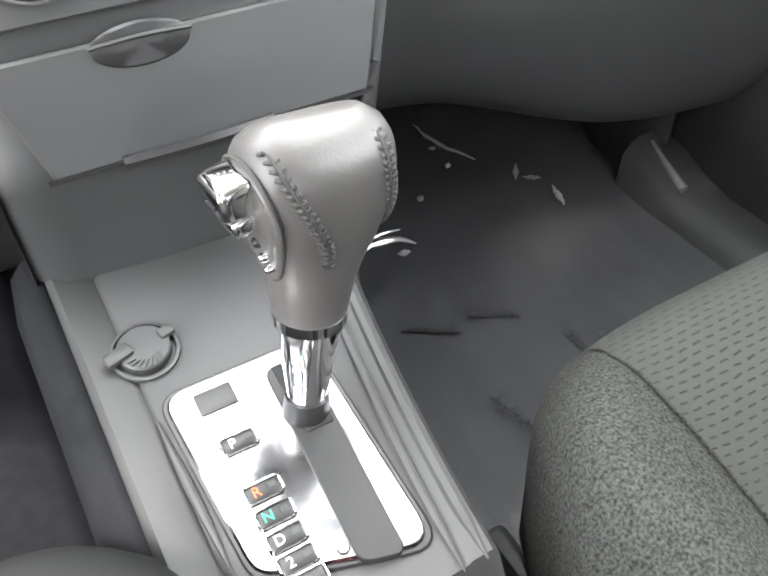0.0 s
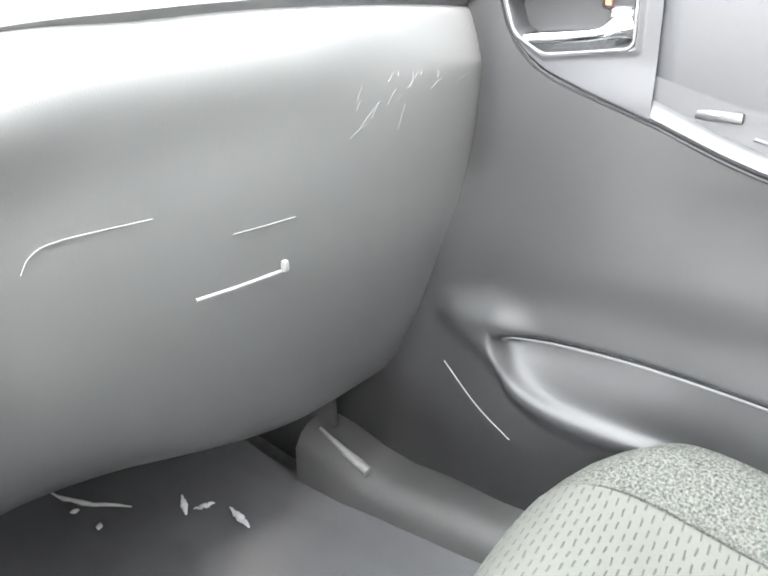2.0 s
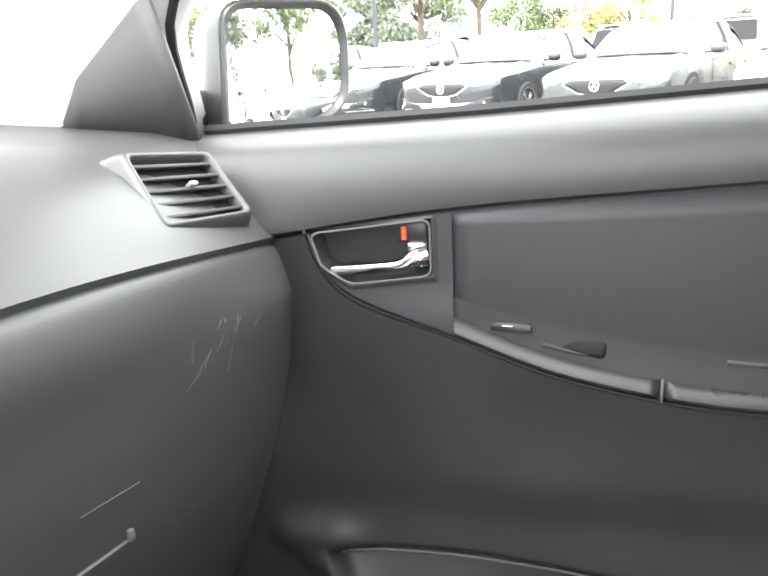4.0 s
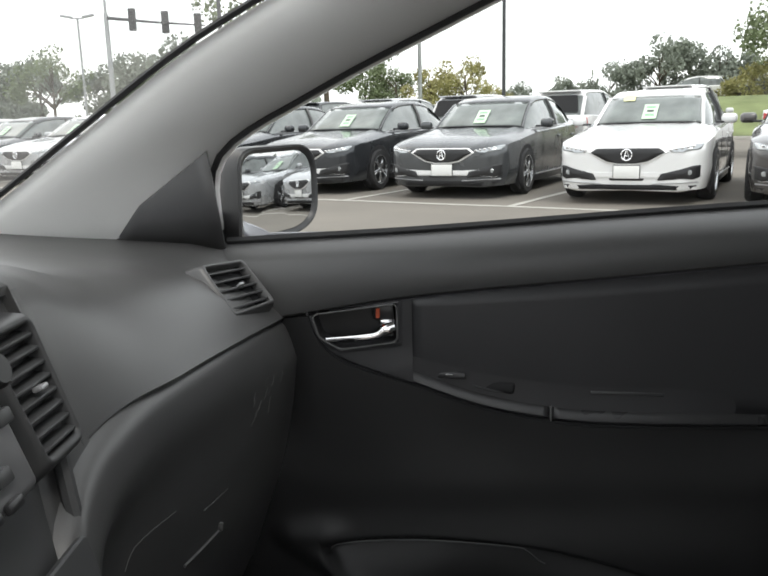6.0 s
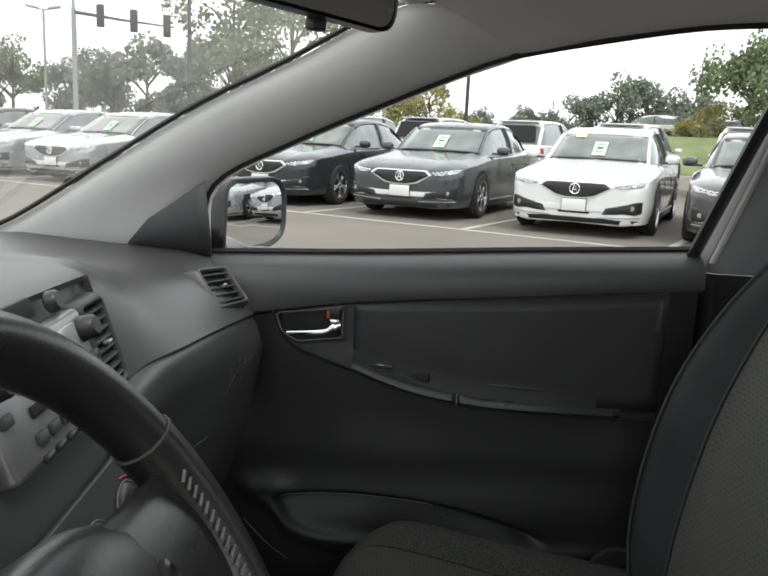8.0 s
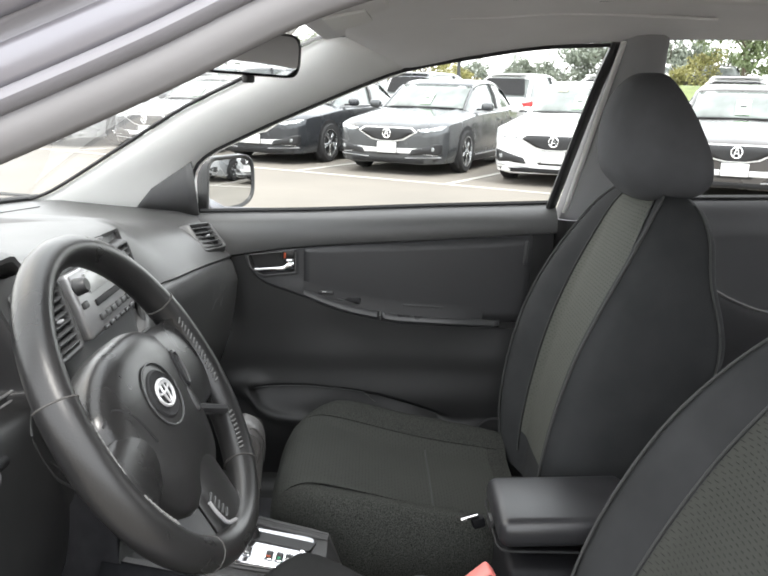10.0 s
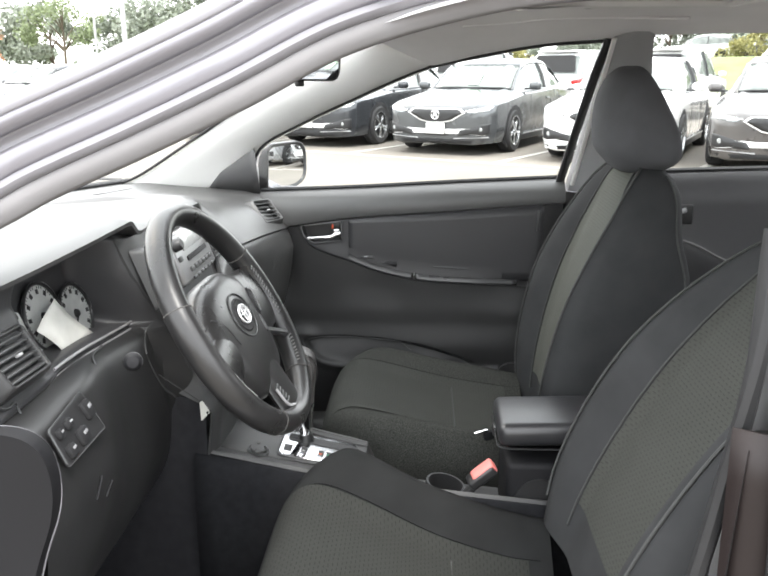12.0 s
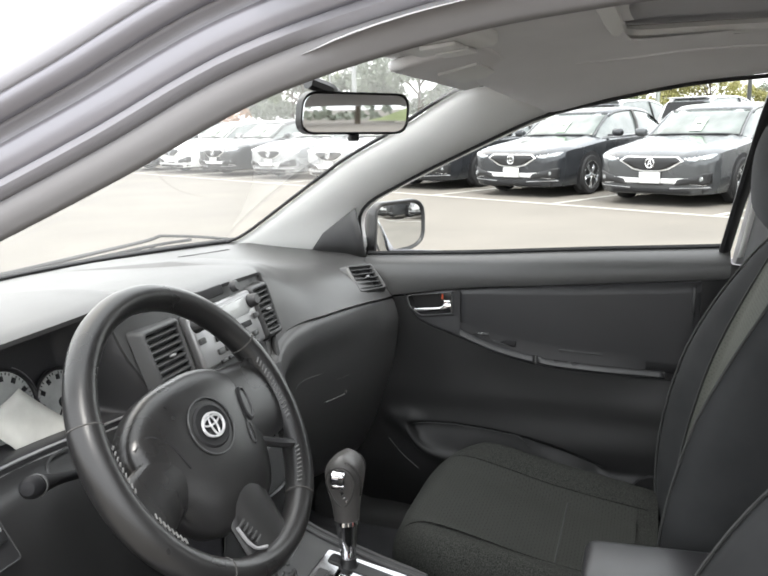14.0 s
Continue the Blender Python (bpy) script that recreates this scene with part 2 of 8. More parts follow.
M["asphalt"] = material("pale_worn_asphalt", (0.178, 0.163, 0.142), 0.92, 0, 0.16, 0.6, 0.6, 60, 0.25)
M["line_paint"] = material("white_line_paint", (0.40, 0.385, 0.35), 0.8, 0, 0.2, 3, 0.3, 80)
M["rail_light"] = material("light_grey_rail_trim", (0.21, 0.205, 0.21), 0.6, 0, 0.05, 5, 0.3, 900, 0.35)
# carpet blackened to paint the shade of the unlit footwell
M["void"] = material("shade_black_footwell_carpet", (0.020, 0.020, 0.022), 1.0, 0, 0.2, 40, 0.6, 700, 0.05)
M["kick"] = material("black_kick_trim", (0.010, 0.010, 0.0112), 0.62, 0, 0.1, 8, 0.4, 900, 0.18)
M["kerb"] = material("kerb_concrete", (0.42, 0.40, 0.36), 0.9, 0, 0.12, 2, 0.4, 60)
M["grass"] = material("mown_grass", (0.17, 0.20, 0.09), 0.95, 0, 0.35, 0.8, 0.8, 30, 0.2)
M["bark"] = material("tree_bark", (0.10, 0.08, 0.06), 0.9, 0, 0.3, 3, 0.6, 30)
M["leaf_green"] = material("green_leaves", (0.165, 0.20, 0.11), 0.75, 0, 0.5, 1.2, 0, 1, 0.3)
M["leaf_yellow"] = material("yellowing_leaves", (0.32, 0.30, 0.13), 0.75, 0, 0.45, 1.2, 0, 1, 0.3)
# distance haze put into the leaf colour, paler and greyer
M["leaf_far"] = material("haze_paled_far_leaves", (0.22, 0.245, 0.20), 0.85, 0, 0.35, 0.5, 0, 1, 0.2)
M["leaf_orange"] = material("orange_autumn_leaves", (0.40, 0.24, 0.15), 0.75, 0, 0.4, 1.2, 0, 1, 0.3)
M["pole_metal"] = material("dark_pole_metal", (0.055, 0.057, 0.06), 0.5, 0.3, 0.1, 2)
M["galvanised"] = material("galvanised_pole", (0.34, 0.35, 0.35), 0.5, 0.5, 0.1, 2)
M["signal_black"] = material("signal_black", (0.02, 0.02, 0.02), 0.5, 0, 0.1, 10)
M["tyre"] = material("tyre_rubber", (0.018, 0.018, 0.019), 0.8, 0, 0.2, 10)
M["rim"] = material("alloy_rim", (0.55, 0.56, 0.57), 0.25, 0.9, 0.05, 10)
M["lamp_clear"] = material("clear_headlamp", (0.38, 0.40, 0.41), 0.08, 0.5, 0.3, 30, 0, 1, 0.8, 0.6)
M["lamp_red"] = material("red_tail_lamp", (0.45, 0.02, 0.02), 0.15, 0, 0.1, 30, 0, 1, 0.6, 0.5)
M["grille"] = material("black_grille_mesh", (0.012, 0.012, 0.013), 0.4, 0, 0.4, 120, 0.6, 300)
M["plate_white"] = material("pale_licence_plate", (0.74, 0.74, 0.72), 0.5, 0, 0.05, 10)
M["tag_green"] = material("green_price_tag", (0.55, 0.72, 0.53), 0.7, 0, 0.05, 10)
M["tag_dark"] = material("dark_green_tag_print", (0.27, 0.45, 0.30), 0.7, 0, 0.05, 10)
M["tag_yellow"] = material("yellow_price_strip", (0.78, 0.78, 0.42), 0.7, 0, 0.05, 10)
PAINT = {
    "white": material("white_pearl_paint", (0.74, 0.74, 0.735), 0.25, 0, 0.01, 2, 0, 1, 0.5, 1.0),
    "grey": material("modern_steel_grey_paint", (0.075, 0.079, 0.083), 0.25, 0.4, 0.04, 2, 0, 1, 0.5, 0.5),
    "navy": material("dark_blue_grey_paint", (0.040, 0.043, 0.048), 0.25, 0.4, 0.04, 2, 0, 1, 0.5, 0.5),
    "silver": material("light_silver_paint", (0.42, 0.43, 0.44), 0.28, 0.5, 0.03, 2, 0, 1, 0.5, 1.0),
    "brown": material("warm_dark_grey_paint", (0.075, 0.07, 0.068), 0.28, 0.4, 0.04, 2, 0, 1, 0.5, 1.0),
    "black": material("black_car_paint", (0.012, 0.012, 0.014), 0.25, 0.2, 0.04, 2, 0, 1, 0.5, 1.0),
}
# ---- mesh helpers ----
def sstep(a, b, x):
    """Smooth step from 0 at a to 1 at b."""
    if a == b:
        return 0.0 if x < a else 1.0
    u = min(1.0, max(0.0, (x - a) / (b - a)))
    return u * u * (3 - 2 * u)


def spline(points, count, closed=False):
    """A smooth line of count points through the given ones."""
    p = [Vector(q) for q in points]
    n = len(p)
    spans = n if closed else n - 1
    out = []
    for i in range(count):
        u = i / count * spans if closed else i / (count - 1) * spans
        k = min(int(u), spans - 1)
        f = u - k
        if closed:
            a, b, c, d = p[(k - 1) % n], p[k % n], p[(k + 1) % n], p[(k + 2) % n]
        else:
            b, c = p[k], p[k + 1]
            a = p[k - 1] if k else b * 2 - c
            d = p[k + 2] if k + 2 < n else c * 2 - b
        out.append(0.5 * (2 * b + (c - a) * f + (2 * a - 5 * b + 4 * c - d) * f ** 2 + (3 * b - a - 3 * c + d) * f ** 3))
    return out


def curve_value(points, x):
    """The height at x of a smooth line through (x, height) pairs."""
    pts = sorted(points)
    if x <= pts[0][0]:
        return pts[0][1]
    if x >= pts[-1][0]:
        return pts[-1][1]
    for k in range(len(pts) - 1):
        if pts[k][0] <= x <= pts[k + 1][0]:
            x0, y0 = pts[k]
            x1, y1 = pts[k + 1]
            h = x1 - x0
            m0 = (y1 - pts[k - 1][1]) / (x1 - pts[k - 1][0]) if k else (y1 - y0) / h
            m1 = (pts[k + 2][1] - y0) / (pts[k + 2][0] - x0) if k + 2 < len(pts) else (y1 - y0) / h
            f = (x - x0) / h
            return (2 * f ** 3 - 3 * f ** 2 + 1) * y0 + (f ** 3 - 2 * f ** 2 + f) * h * m0 + (3 * f ** 2 - 2 * f ** 3) * y1 + (f ** 3 - f ** 2) * h * m1
    return pts[-1][1]


def finish(bm, angle=38):
    bmesh.ops.recalc_face_normals(bm, faces=bm.faces)
    for f in bm.faces:
        f.smooth = True
    limit = radians(angle)
    for e in bm.edges:
        if len(e.link_faces) == 2 and e.calc_face_angle(0.0) > limit:
            e.smooth = False


def part(name, bm, mat, parent=None, label="", angle=38, solid=0.0):
    """Links a bmesh as one mesh object under a thing or a part."""
    finish(bm, angle)
    me = bpy.data.meshes.new(name)
    bm.to_mesh(me)
    bm.free()
    me.materials.append(M[mat] if isinstance(mat, str) else mat)
    ob = new(name, me)
    if parent:
        ob.parent = parent
    if label:
        tagged(ob, label)
    if solid:
        mod = ob.modifiers.new("thickness", "SOLIDIFY")
        mod.thickness = solid
        mod.offset = 0
    return ob


def thing(name, label, category, group="", kind="", m=None):
    ob = new(name)
    ob.empty_display_size = 0.05
    if m is not None:
        ob.matrix_world = m
    return tagged(ob, label, category, group, kind)


def grid(rows, closed_u=False, closed_v=False, caps=False, bm=None):
    """A skin over rows of points; closed_v joins each row's ends, closed_u joins the last row to the first."""
    bm = bm or bmesh.new()
    vs = [[bm.verts.new(p) for p in r] for r in rows]
    nr, nc = len(vs), len(vs[0])
    for i in range(nr if closed_u else nr - 1):
        for j in range(nc if closed_v else nc - 1):
            q = [vs[i][j], vs[i][(j + 1) % nc], vs[(i + 1) % nr][(j + 1) % nc], vs[(i + 1) % nr][j]]
            if len(set(q)) == 4:
                bm.faces.new(q)
    if caps:
        bm.faces.new(vs[0])
        bm.faces.new(list(reversed(vs[-1])))
    return bm


def tube(points, radius, n=8, closed=False, bm=None, flat=1.0, up=None):
    """A rod along a line; radius is a number or a list; flat squashes it along the up direction."""
    p = [Vector(q) for q in points]
    cnt = len(p)
    rows = []
    ref = Vector(up) if up else Vector((0.13, 0.21, 0.97))
    for i in range(cnt):
        a = p[i - 1] if (i or closed) else p[i]
        b = p[(i + 1) % cnt] if (i < cnt - 1 or closed) else p[i]
        t = (b - a).normalized()
        s = t.cross(ref)
        if s.length < 1e-4:
            s = t.cross(Vector((1, 0, 0)))
        s.normalize()
        u = s.cross(t).normalized()
        r = radius[i] if isinstance(radius, (list, tuple)) else radius
        rows.append([p[i] + s * (r * math.cos(2 * math.pi * k / n)) + u * (r * flat * math.sin(2 * math.pi * k / n)) for k in range(n)])
    return grid(rows, closed_u=closed, closed_v=True, caps=not closed, bm=bm)


def box(size, bevel=0.004, seg=2, m=None, bm=None):
    """A block with rounded edges."""
    b = bmesh.new()
    bmesh.ops.create_cube(b, size=1.0)
    bmesh.ops.scale(b, vec=size, verts=b.verts)
    if bevel:
        bmesh.ops.bevel(b, geom=b.edges[:], offset=min(bevel, min(size) * 0.45), segments=seg, affect="EDGES", profile=0.5)
    if m is not None:
        bmesh.ops.transform(b, matrix=m, verts=b.verts)
    if bm is None:
        return b
    tmp = bpy.data.meshes.new("tmp")
    b.to_mesh(tmp)
    b.free()
    bm.from_mesh(tmp)
    bpy.data.meshes.remove(tmp)
    return bm


def cyl(r0, r1, depth, n=24, bevel=0.0, m=None, bm=None):
    """A turned post along z, from -depth/2 to depth/2."""
    bv = min(bevel, depth * 0.4)
    prof = [(r0 - bv, -depth / 2), (r0, -depth / 2 + bv), (r1, depth / 2 - bv), (r1 - bv, depth / 2)] if bv else [(r0, -depth / 2), (r1, depth / 2)]
    rows = [[Vector((r * math.cos(2 * math.pi * k / n), r * math.sin(2 * math.pi * k / n), z)) for k in range(n)] for r, z in prof]
    if m is not None:
        rows = [[m @ q for q in r] for r in rows]
    return grid(rows, closed_v=True, caps=True, bm=bm)


def lathe(profile, n=32, m=None, bm=None, caps=True):
    """A turned shape from (radius, height) pairs."""
    rows = [[Vector((r * math.cos(2 * math.pi * k / n), r * math.sin(2 * math.pi * k / n), z)) for k in range(n)] for r, z in profile]
    if m is not None:
        rows = [[m @ q for q in r] for r in rows]
    return grid(rows, closed_v=True, caps=caps, bm=bm)


def slab(outline, depth, m=None, bevel=0.0, bm=None):
    """A plate with the given flat outline (x, y), from z = 0 up to depth, its upper rim bevelled."""
    n = len(outline)
    area = sum(outline[i][0] * outline[(i + 1) % n][1] - outline[(i + 1) % n][0] * outline[i][1] for i in range(n))
    pts = [Vector((*p, 0)) for p in (outline if area > 0 else list(reversed(outline)))]
    inner = []
    for i in range(n):
        a, b, c = pts[i - 1], pts[i], pts[(i + 1) % n]
        e0, e1 = (b - a), (c - b)
        n0 = Vector((-e0.y, e0.x, 0)).normalized() if e0.length else Vector()
        n1 = Vector((-e1.y, e1.x, 0)).normalized() if e1.length else Vector()
        v = n0 + n1
        v = v.normalized() if v.length > 1e-6 else n0
        inner.append(b + v * bevel)
    rows = [pts, [p + Vector((0, 0, depth - bevel)) for p in pts]]
    if bevel:
        rows.append([p + Vector((0, 0, depth)) for p in inner])
    if m is not None:
        rows = [[m @ q for q in r] for r in rows]
    return grid(rows, closed_v=True, caps=True, bm=bm)


def rounded_outline(points, radius, steps=5):
    """A closed outline with its corners rounded."""
    out = []
    n = len(points)
    for i in range(n):
        a, b, c = Vector(points[i - 1]), Vector(points[i]), Vector(points[(i + 1) % n])
        r = radius[i] if isinstance(radius, (list, tuple)) else radius
        ra = min(r, (a - b).length * 0.48)
        rc = min(r, (c - b).length * 0.48)
        p0, p1 = b + (a - b).normalized() * ra, b + (c - b).normalized() * rc
        for k in range(steps + 1):
            f = k / steps
            out.append(tuple((p0 * (1 - f) ** 2 + b * (2 * f * (1 - f)) + p1 * f ** 2)[:2]))
    return out


def frame_of(origin, xdir, ydir):
    """The pose with the given origin whose x and y axes run along xdir and (nearly) ydir."""
    x = Vector(xdir).normalized()
    z = x.cross(Vector(ydir)).normalized()
    y = z.cross(x)
    return Matrix.Translation(origin) @ Matrix((x, y, z)).transposed().to_4x4()


def lettering(text, size, m, mat, parent, name="letter", depth=0.0004):
    """Raised print with the built-in font, centred on the pose m."""
    cu = bpy.data.curves.new(name, "FONT")
    cu.body, cu.size, cu.extrude = text, size, depth
    cu.align_x, cu.align_y = "CENTER", "CENTER"
    tmp = bpy.data.objects.new("tmp", cu)
    scene.collection.objects.link(tmp)
    me = bpy.data.meshes.new_from_object(tmp.evaluated_get(bpy.context.evaluated_depsgraph_get()))
    bpy.data.objects.remove(tmp)
    bpy.data.curves.remove(cu)
    me.materials.clear()
    me.materials.append(M[mat])
    me.transform(m)
    ob = new(name, me)
    ob.parent = parent
    return ob
# ---- the car's shell ----
WIN_EDGE = [(0.215, 0.939), (0.19, 1.05), (0.06, 1.125), (-0.10, 1.197), (-0.20, 1.24), (-0.27, 1.266), (-0.40, 1.293), (-0.55, 1.318), (-0.70, 1.328)]
SCREEN_EDGE = [(0.60, 0.945), (0.52, 0.978), (0.355, 1.076), (0.196, 1.17), (0.06, 1.236), (-0.09, 1.314), (-0.16, 1.326)]


def side_x(z):
    """Inner face of the right-hand greenhouse at height z."""
    return 0.74 - 0.55 * (z - 0.93)


def belt_z(y):
    return curve_value([(-1.6, 1.0), (-0.95, 0.984), (-0.64, 0.965), (-0.37, 0.952), (-0.08, 0.936), (0.10, 0.929), (0.25, 0.923)], y)


def pane(name, bm, inside):
    """A single sheet of glass whose face looks into the cabin."""
    ob = part(name, bm, "screen_glass" if name == "windscreen" else "glass")
    me = ob.data
    f = me.polygons[len(me.polygons) // 2]
    if f.normal.dot(Vector(inside) - f.center) < 0:
        me.flip_normals()
    return ob


shell = thing("car_body", "silver car body with grey headliner and trim", "car body", kind="structure")

# right windscreen pillar trim, bulging into the cabin
we = spline([(0, y, z) for y, z in WIN_EDGE[:6]], 26)
se = spline([(0, y, z) for y, z in SCREEN_EDGE], 26)
rows = []
for a, b in zip(we, se):
    r = []
    for k in range(11):
        f = k / 10
        p = a.lerp(b, f)
        bulge = 0.024 * math.sin(math.pi * f) ** 0.7
        r.append(Vector((side_x(p.z) - bulge - 0.02 * f, p.y, p.z)))
    r.insert(0, Vector((side_x(a.z) + 0.03, a.y - 0.004, a.z - 0.008)))
    rows.append(r)
rows.insert(0, [p + Vector((0.03, 0.015, -0.030)) for p in rows[0]])
rows.append([p + Vector((0.012, -0.03, 0.012)) for p in rows[-1]])
part("pillar_trim", grid(rows), "light_trim", shell, "smooth light grey windscreen pillar trim")

# dark triangular sail panel at the foot of the pillar
sail = [(0.36, 0.925), (0.30, 0.985), (0.195, 1.055), (0.200, 0.918)]
lo = [Vector((*sail[3], 0)).lerp(Vector((*sail[0], 0)), k / 6) for k in range(7)]
hi = [Vector((*sail[2], 0)).lerp(Vector((*sail[1], 0)), k / 6) for k in range(7)]
part("sail_panel", grid([[Vector((side_x(p.y) - 0.03 + 0.008 * (r is lo), p.x, p.y)) for p in r] for r in (lo, hi)]), "sail_grey", shell, "dark mirror sail panel", solid=0.006)

# headliner, with the sunroof opening cut in it
R_EDGE = [(0.526, -0.16, 1.322), (0.553, -0.27, 1.27), (0.541, -0.40, 1.294), (0.528, -0.55, 1.318), (0.522, -0.70, 1.33), (0.517, -0.85, 1.338), (0.515, -1.1, 1.34), (0.53, -1.5, 1.32), (0.56, -1.78, 1.25)]
C_LINE = [(0, -0.06, 1.362), (0, -0.16, 1.372), (0, -0.30, 1.386), (0, -0.45, 1.394), (0, -0.65, 1.40), (0, -0.85, 1.40), (0, -1.1, 1.396), (0, -1.5, 1.365), (0, -1.78, 1.29)]
RAIL_Z = [(-1.8, 1.25), (-1.5, 1.29), (-1.15, 1.342), (-0.85, 1.350), (-0.62, 1.350), (-0.42, 1.337), (-0.30, 1.317), (-0.175, 1.280), (-0.06, 1.222)]
ed, ce = spline(R_EDGE, 49), spline(C_LINE, 49)


def roof_rows(lift, spread):
    out = []
    for e, c in zip(ed, ce):
        r = []
        for k in range(41):
            u = -1 + k / 20
            w = abs(u) ** 2.4
            up = max(0.018, curve_value(RAIL_Z, e.y) + 0.014 - e.z) if u < 0 else 0.0
            r.append(Vector((u * (e.x + spread), c.y + (e.y - c.y) * abs(u) ** 2, c.z + (e.z + up - c.z) * w + lift)))
        out.append(r)
    return out


bm = grid(roof_rows(0, 0))
hole = [f for f in bm.faces if abs(f.calc_center_median().x) < 0.275 and -0.90 < f.calc_center_median().y < -0.44]
bmesh.ops.delete(bm, geom=hole, context="FACES")
tagged(part("ceiling", bm, "headliner"), "grey woven headliner with a sunroof opening", "ceiling", kind="structure")
part("roof_skin", grid(roof_rows(0.055, 0.03)), "paint_silver", shell, "silver roof panel")
sunroof = thing("sunroof", "closed sunroof with a pale frame and a grey sliding shade", "sunroof", kind="structure")
loop = rounded_outline([(-0.285, -0.425), (0.285, -0.425), (0.285, -0.905), (-0.285, -0.905)], 0.04, 5)
part("sunroof_frame", tube([Vector((x, y, 1.393)) for x, y in loop], 0.014, 8, True, flat=0.8), "light_trim", sunroof, "pale plastic opening frame")
part("shade", box((0.64, 0.56, 0.010), 0.004, 2, pose(0, -0.665, 1.412)), "sunroof_shade", sunroof, "grey sliding shade")

part("headliner_ridge", tube(spline([(0.362, -0.35, 1.3535), (0.3713, -0.4437, 1.3585), (0.362, -0.54, 1.3665), (0.372, -0.657, 1.3685), (0.38, -0.85, 1.366)], 24), 0.008, 8, flat=0.5), "headliner", sunroof, "raised headliner edge beside the opening")
# right sun visor, folded up, and the roof console
visor = thing("sun_visor", "grey folded-up sun visor with a vanity mirror cover", "sun visor")
vm = frame_of((0.30, -0.165, 1.352), (0.98, -0.12, -0.06), (0.06, 0.97, -0.2))
part("visor_board", box((0.36, 0.16, 0.02), 0.009, 3, vm), "headliner", visor)
part("mirror_cover", box((0.13, 0.075, 0.006), 0.002, 2, vm @ pose(0.0, 0, -0.012)), "light_trim", visor, "paler vanity mirror cover")
lamp = thing("roof_console", "grey overhead lamp console beside the windscreen header", "roof console")
part("housing", box((0.17, 0.13, 0.03), 0.012, 3, frame_of((-0.02, -0.20, 1.372), (1, 0, 0), (0, 0.99, -0.1))), "light_trim", lamp)
part("lens", box((0.06, 0.05, 0.006), 0.002, 2, frame_of((-0.06, -0.21, 1.354), (1, 0, 0), (0, 0.99, -0.1))), "white_print", lamp, "clear map lamp lens")
part("lens", box((0.06, 0.05, 0.006), 0.002, 2, frame_of((0.02, -0.21, 1.354), (1, 0, 0), (0, 0.99, -0.1))), "white_print", lamp, "clear map lamp lens")

# windscreen
rows = []
for i in range(13):
    f = i / 12
    r = []
    for k in range(25):
        u = -1 + k / 12
        lo = Vector((u * 0.735, 0.84 - 0.24 * u * u, 0.945))
        hi = Vector((u * 0.535, -0.05 - 0.10 * u * u, 1.368 - 0.045 * u * u))
        p = lo.lerp(hi, f)
        p.z += 0.05 * math.sin(math.pi * f) * 0.6
        r.append(p)
    rows.append(r)
glass = pane("windscreen", grid(rows), (0, -0.3, 1.0))
glass.visible_shadow = False
tagged(glass, "clear raked windscreen", "windscreen", kind="structure")
edge = [Vector((side_x(p.z) - 0.026, p.y + 0.004, p.z + 0.003)) for p in se]
part("windscreen_seal", tube(edge, 0.0042, 6), "rubber", shell, "black windscreen edge band")
low = [Vector((u * 0.73, 0.825 - 0.24 * u * u, 0.953)) for u in [-1 + k / 12 for k in range(25)]]
part("cowl_seal", tube(low, 0.0095, 6), "rubber", shell, "black band along the windscreen foot")

# side glass and its black seals
def side_glass(name, label, y_front, y_rear, top):
    rows = []
    for i in range(9):
        f = i / 8
        r = []
        for k in range(17):
            y = y_front + (y_rear - y_front) * k / 16
            z0, z1 = belt_z(y) - 0.02, top(y)
            z = z0 + (max(z1, z0 + 0.01) - z0) * f
            r.append(Vector((side_x(z) + 0.022, y, z)))
        rows.append(r)
    g = pane(name, grid(rows), (0, -0.3, 1.1))
    g.visible_shadow = False
    return tagged(g, label, "window", kind="structure")


side_glass("window_1", "closed clear front passenger side window", 0.21, -0.70, lambda y: curve_value(WIN_EDGE, y) + 0.01)
side_glass("window_2", "closed clear rear passenger side window", -0.84, -1.55, lambda y: curve_value([(-1.6, 1.20), (-1.4, 1.31), (-1.1, 1.345), (-0.8, 1.345)], y))
seal = spline([(0, y, z) for y, z in WIN_EDGE], 40)
part("window_seal", tube([Vector((side_x(p.z) + 0.004, p.y, p.z - 0.003)) for p in seal], 0.0048, 6), "rubber", shell, "black window edge seal")
part("belt_seal", tube([Vector((0.738, 0.2 - 0.855 * k / 30, belt_z(0.2 - 0.855 * k / 30) + 0.003)) for k in range(31)], 0.0065, 6), "rubber", shell, "black strip along the window sill")
rear_edge = spline([(side_x(0.95) - 0.002, -0.645, 0.95), (side_x(1.1), -0.668, 1.1), (side_x(1.25), -0.692, 1.25), (side_x(1.33), -0.71, 1.33)], 16)
part("sash_bar", tube(rear_edge, 0.014, 8, flat=0.7), "satin", shell, "black window frame bar")

# centre pillars
def pillar_trim(side, front, rear, low, high, mat, label, parent, push=0.0):
    rows = []
    for i in range(19):
        f = i / 18
        z = low + (high - low) * f
        yf, yr = front(z), rear(z)
        x = side_x(max(z, 0.93)) - 0.006 - push
        r = [Vector((x + 0.03, yf + 0.006, z)), Vector((x, yf, z)), Vector((x - 0.018, yf - 0.02, z)), Vector((x - 0.022, (yf + yr) / 2, z)), Vector((x - 0.018, yr + 0.02, z)), Vector((x, yr, z)), Vector((x + 0.03, yr - 0.006, z))]
        rows.append([Vector((side * p.x, p.y, p.z)) for p in r])
    return part("centre_pillar_trim", grid(rows), mat, parent, label)


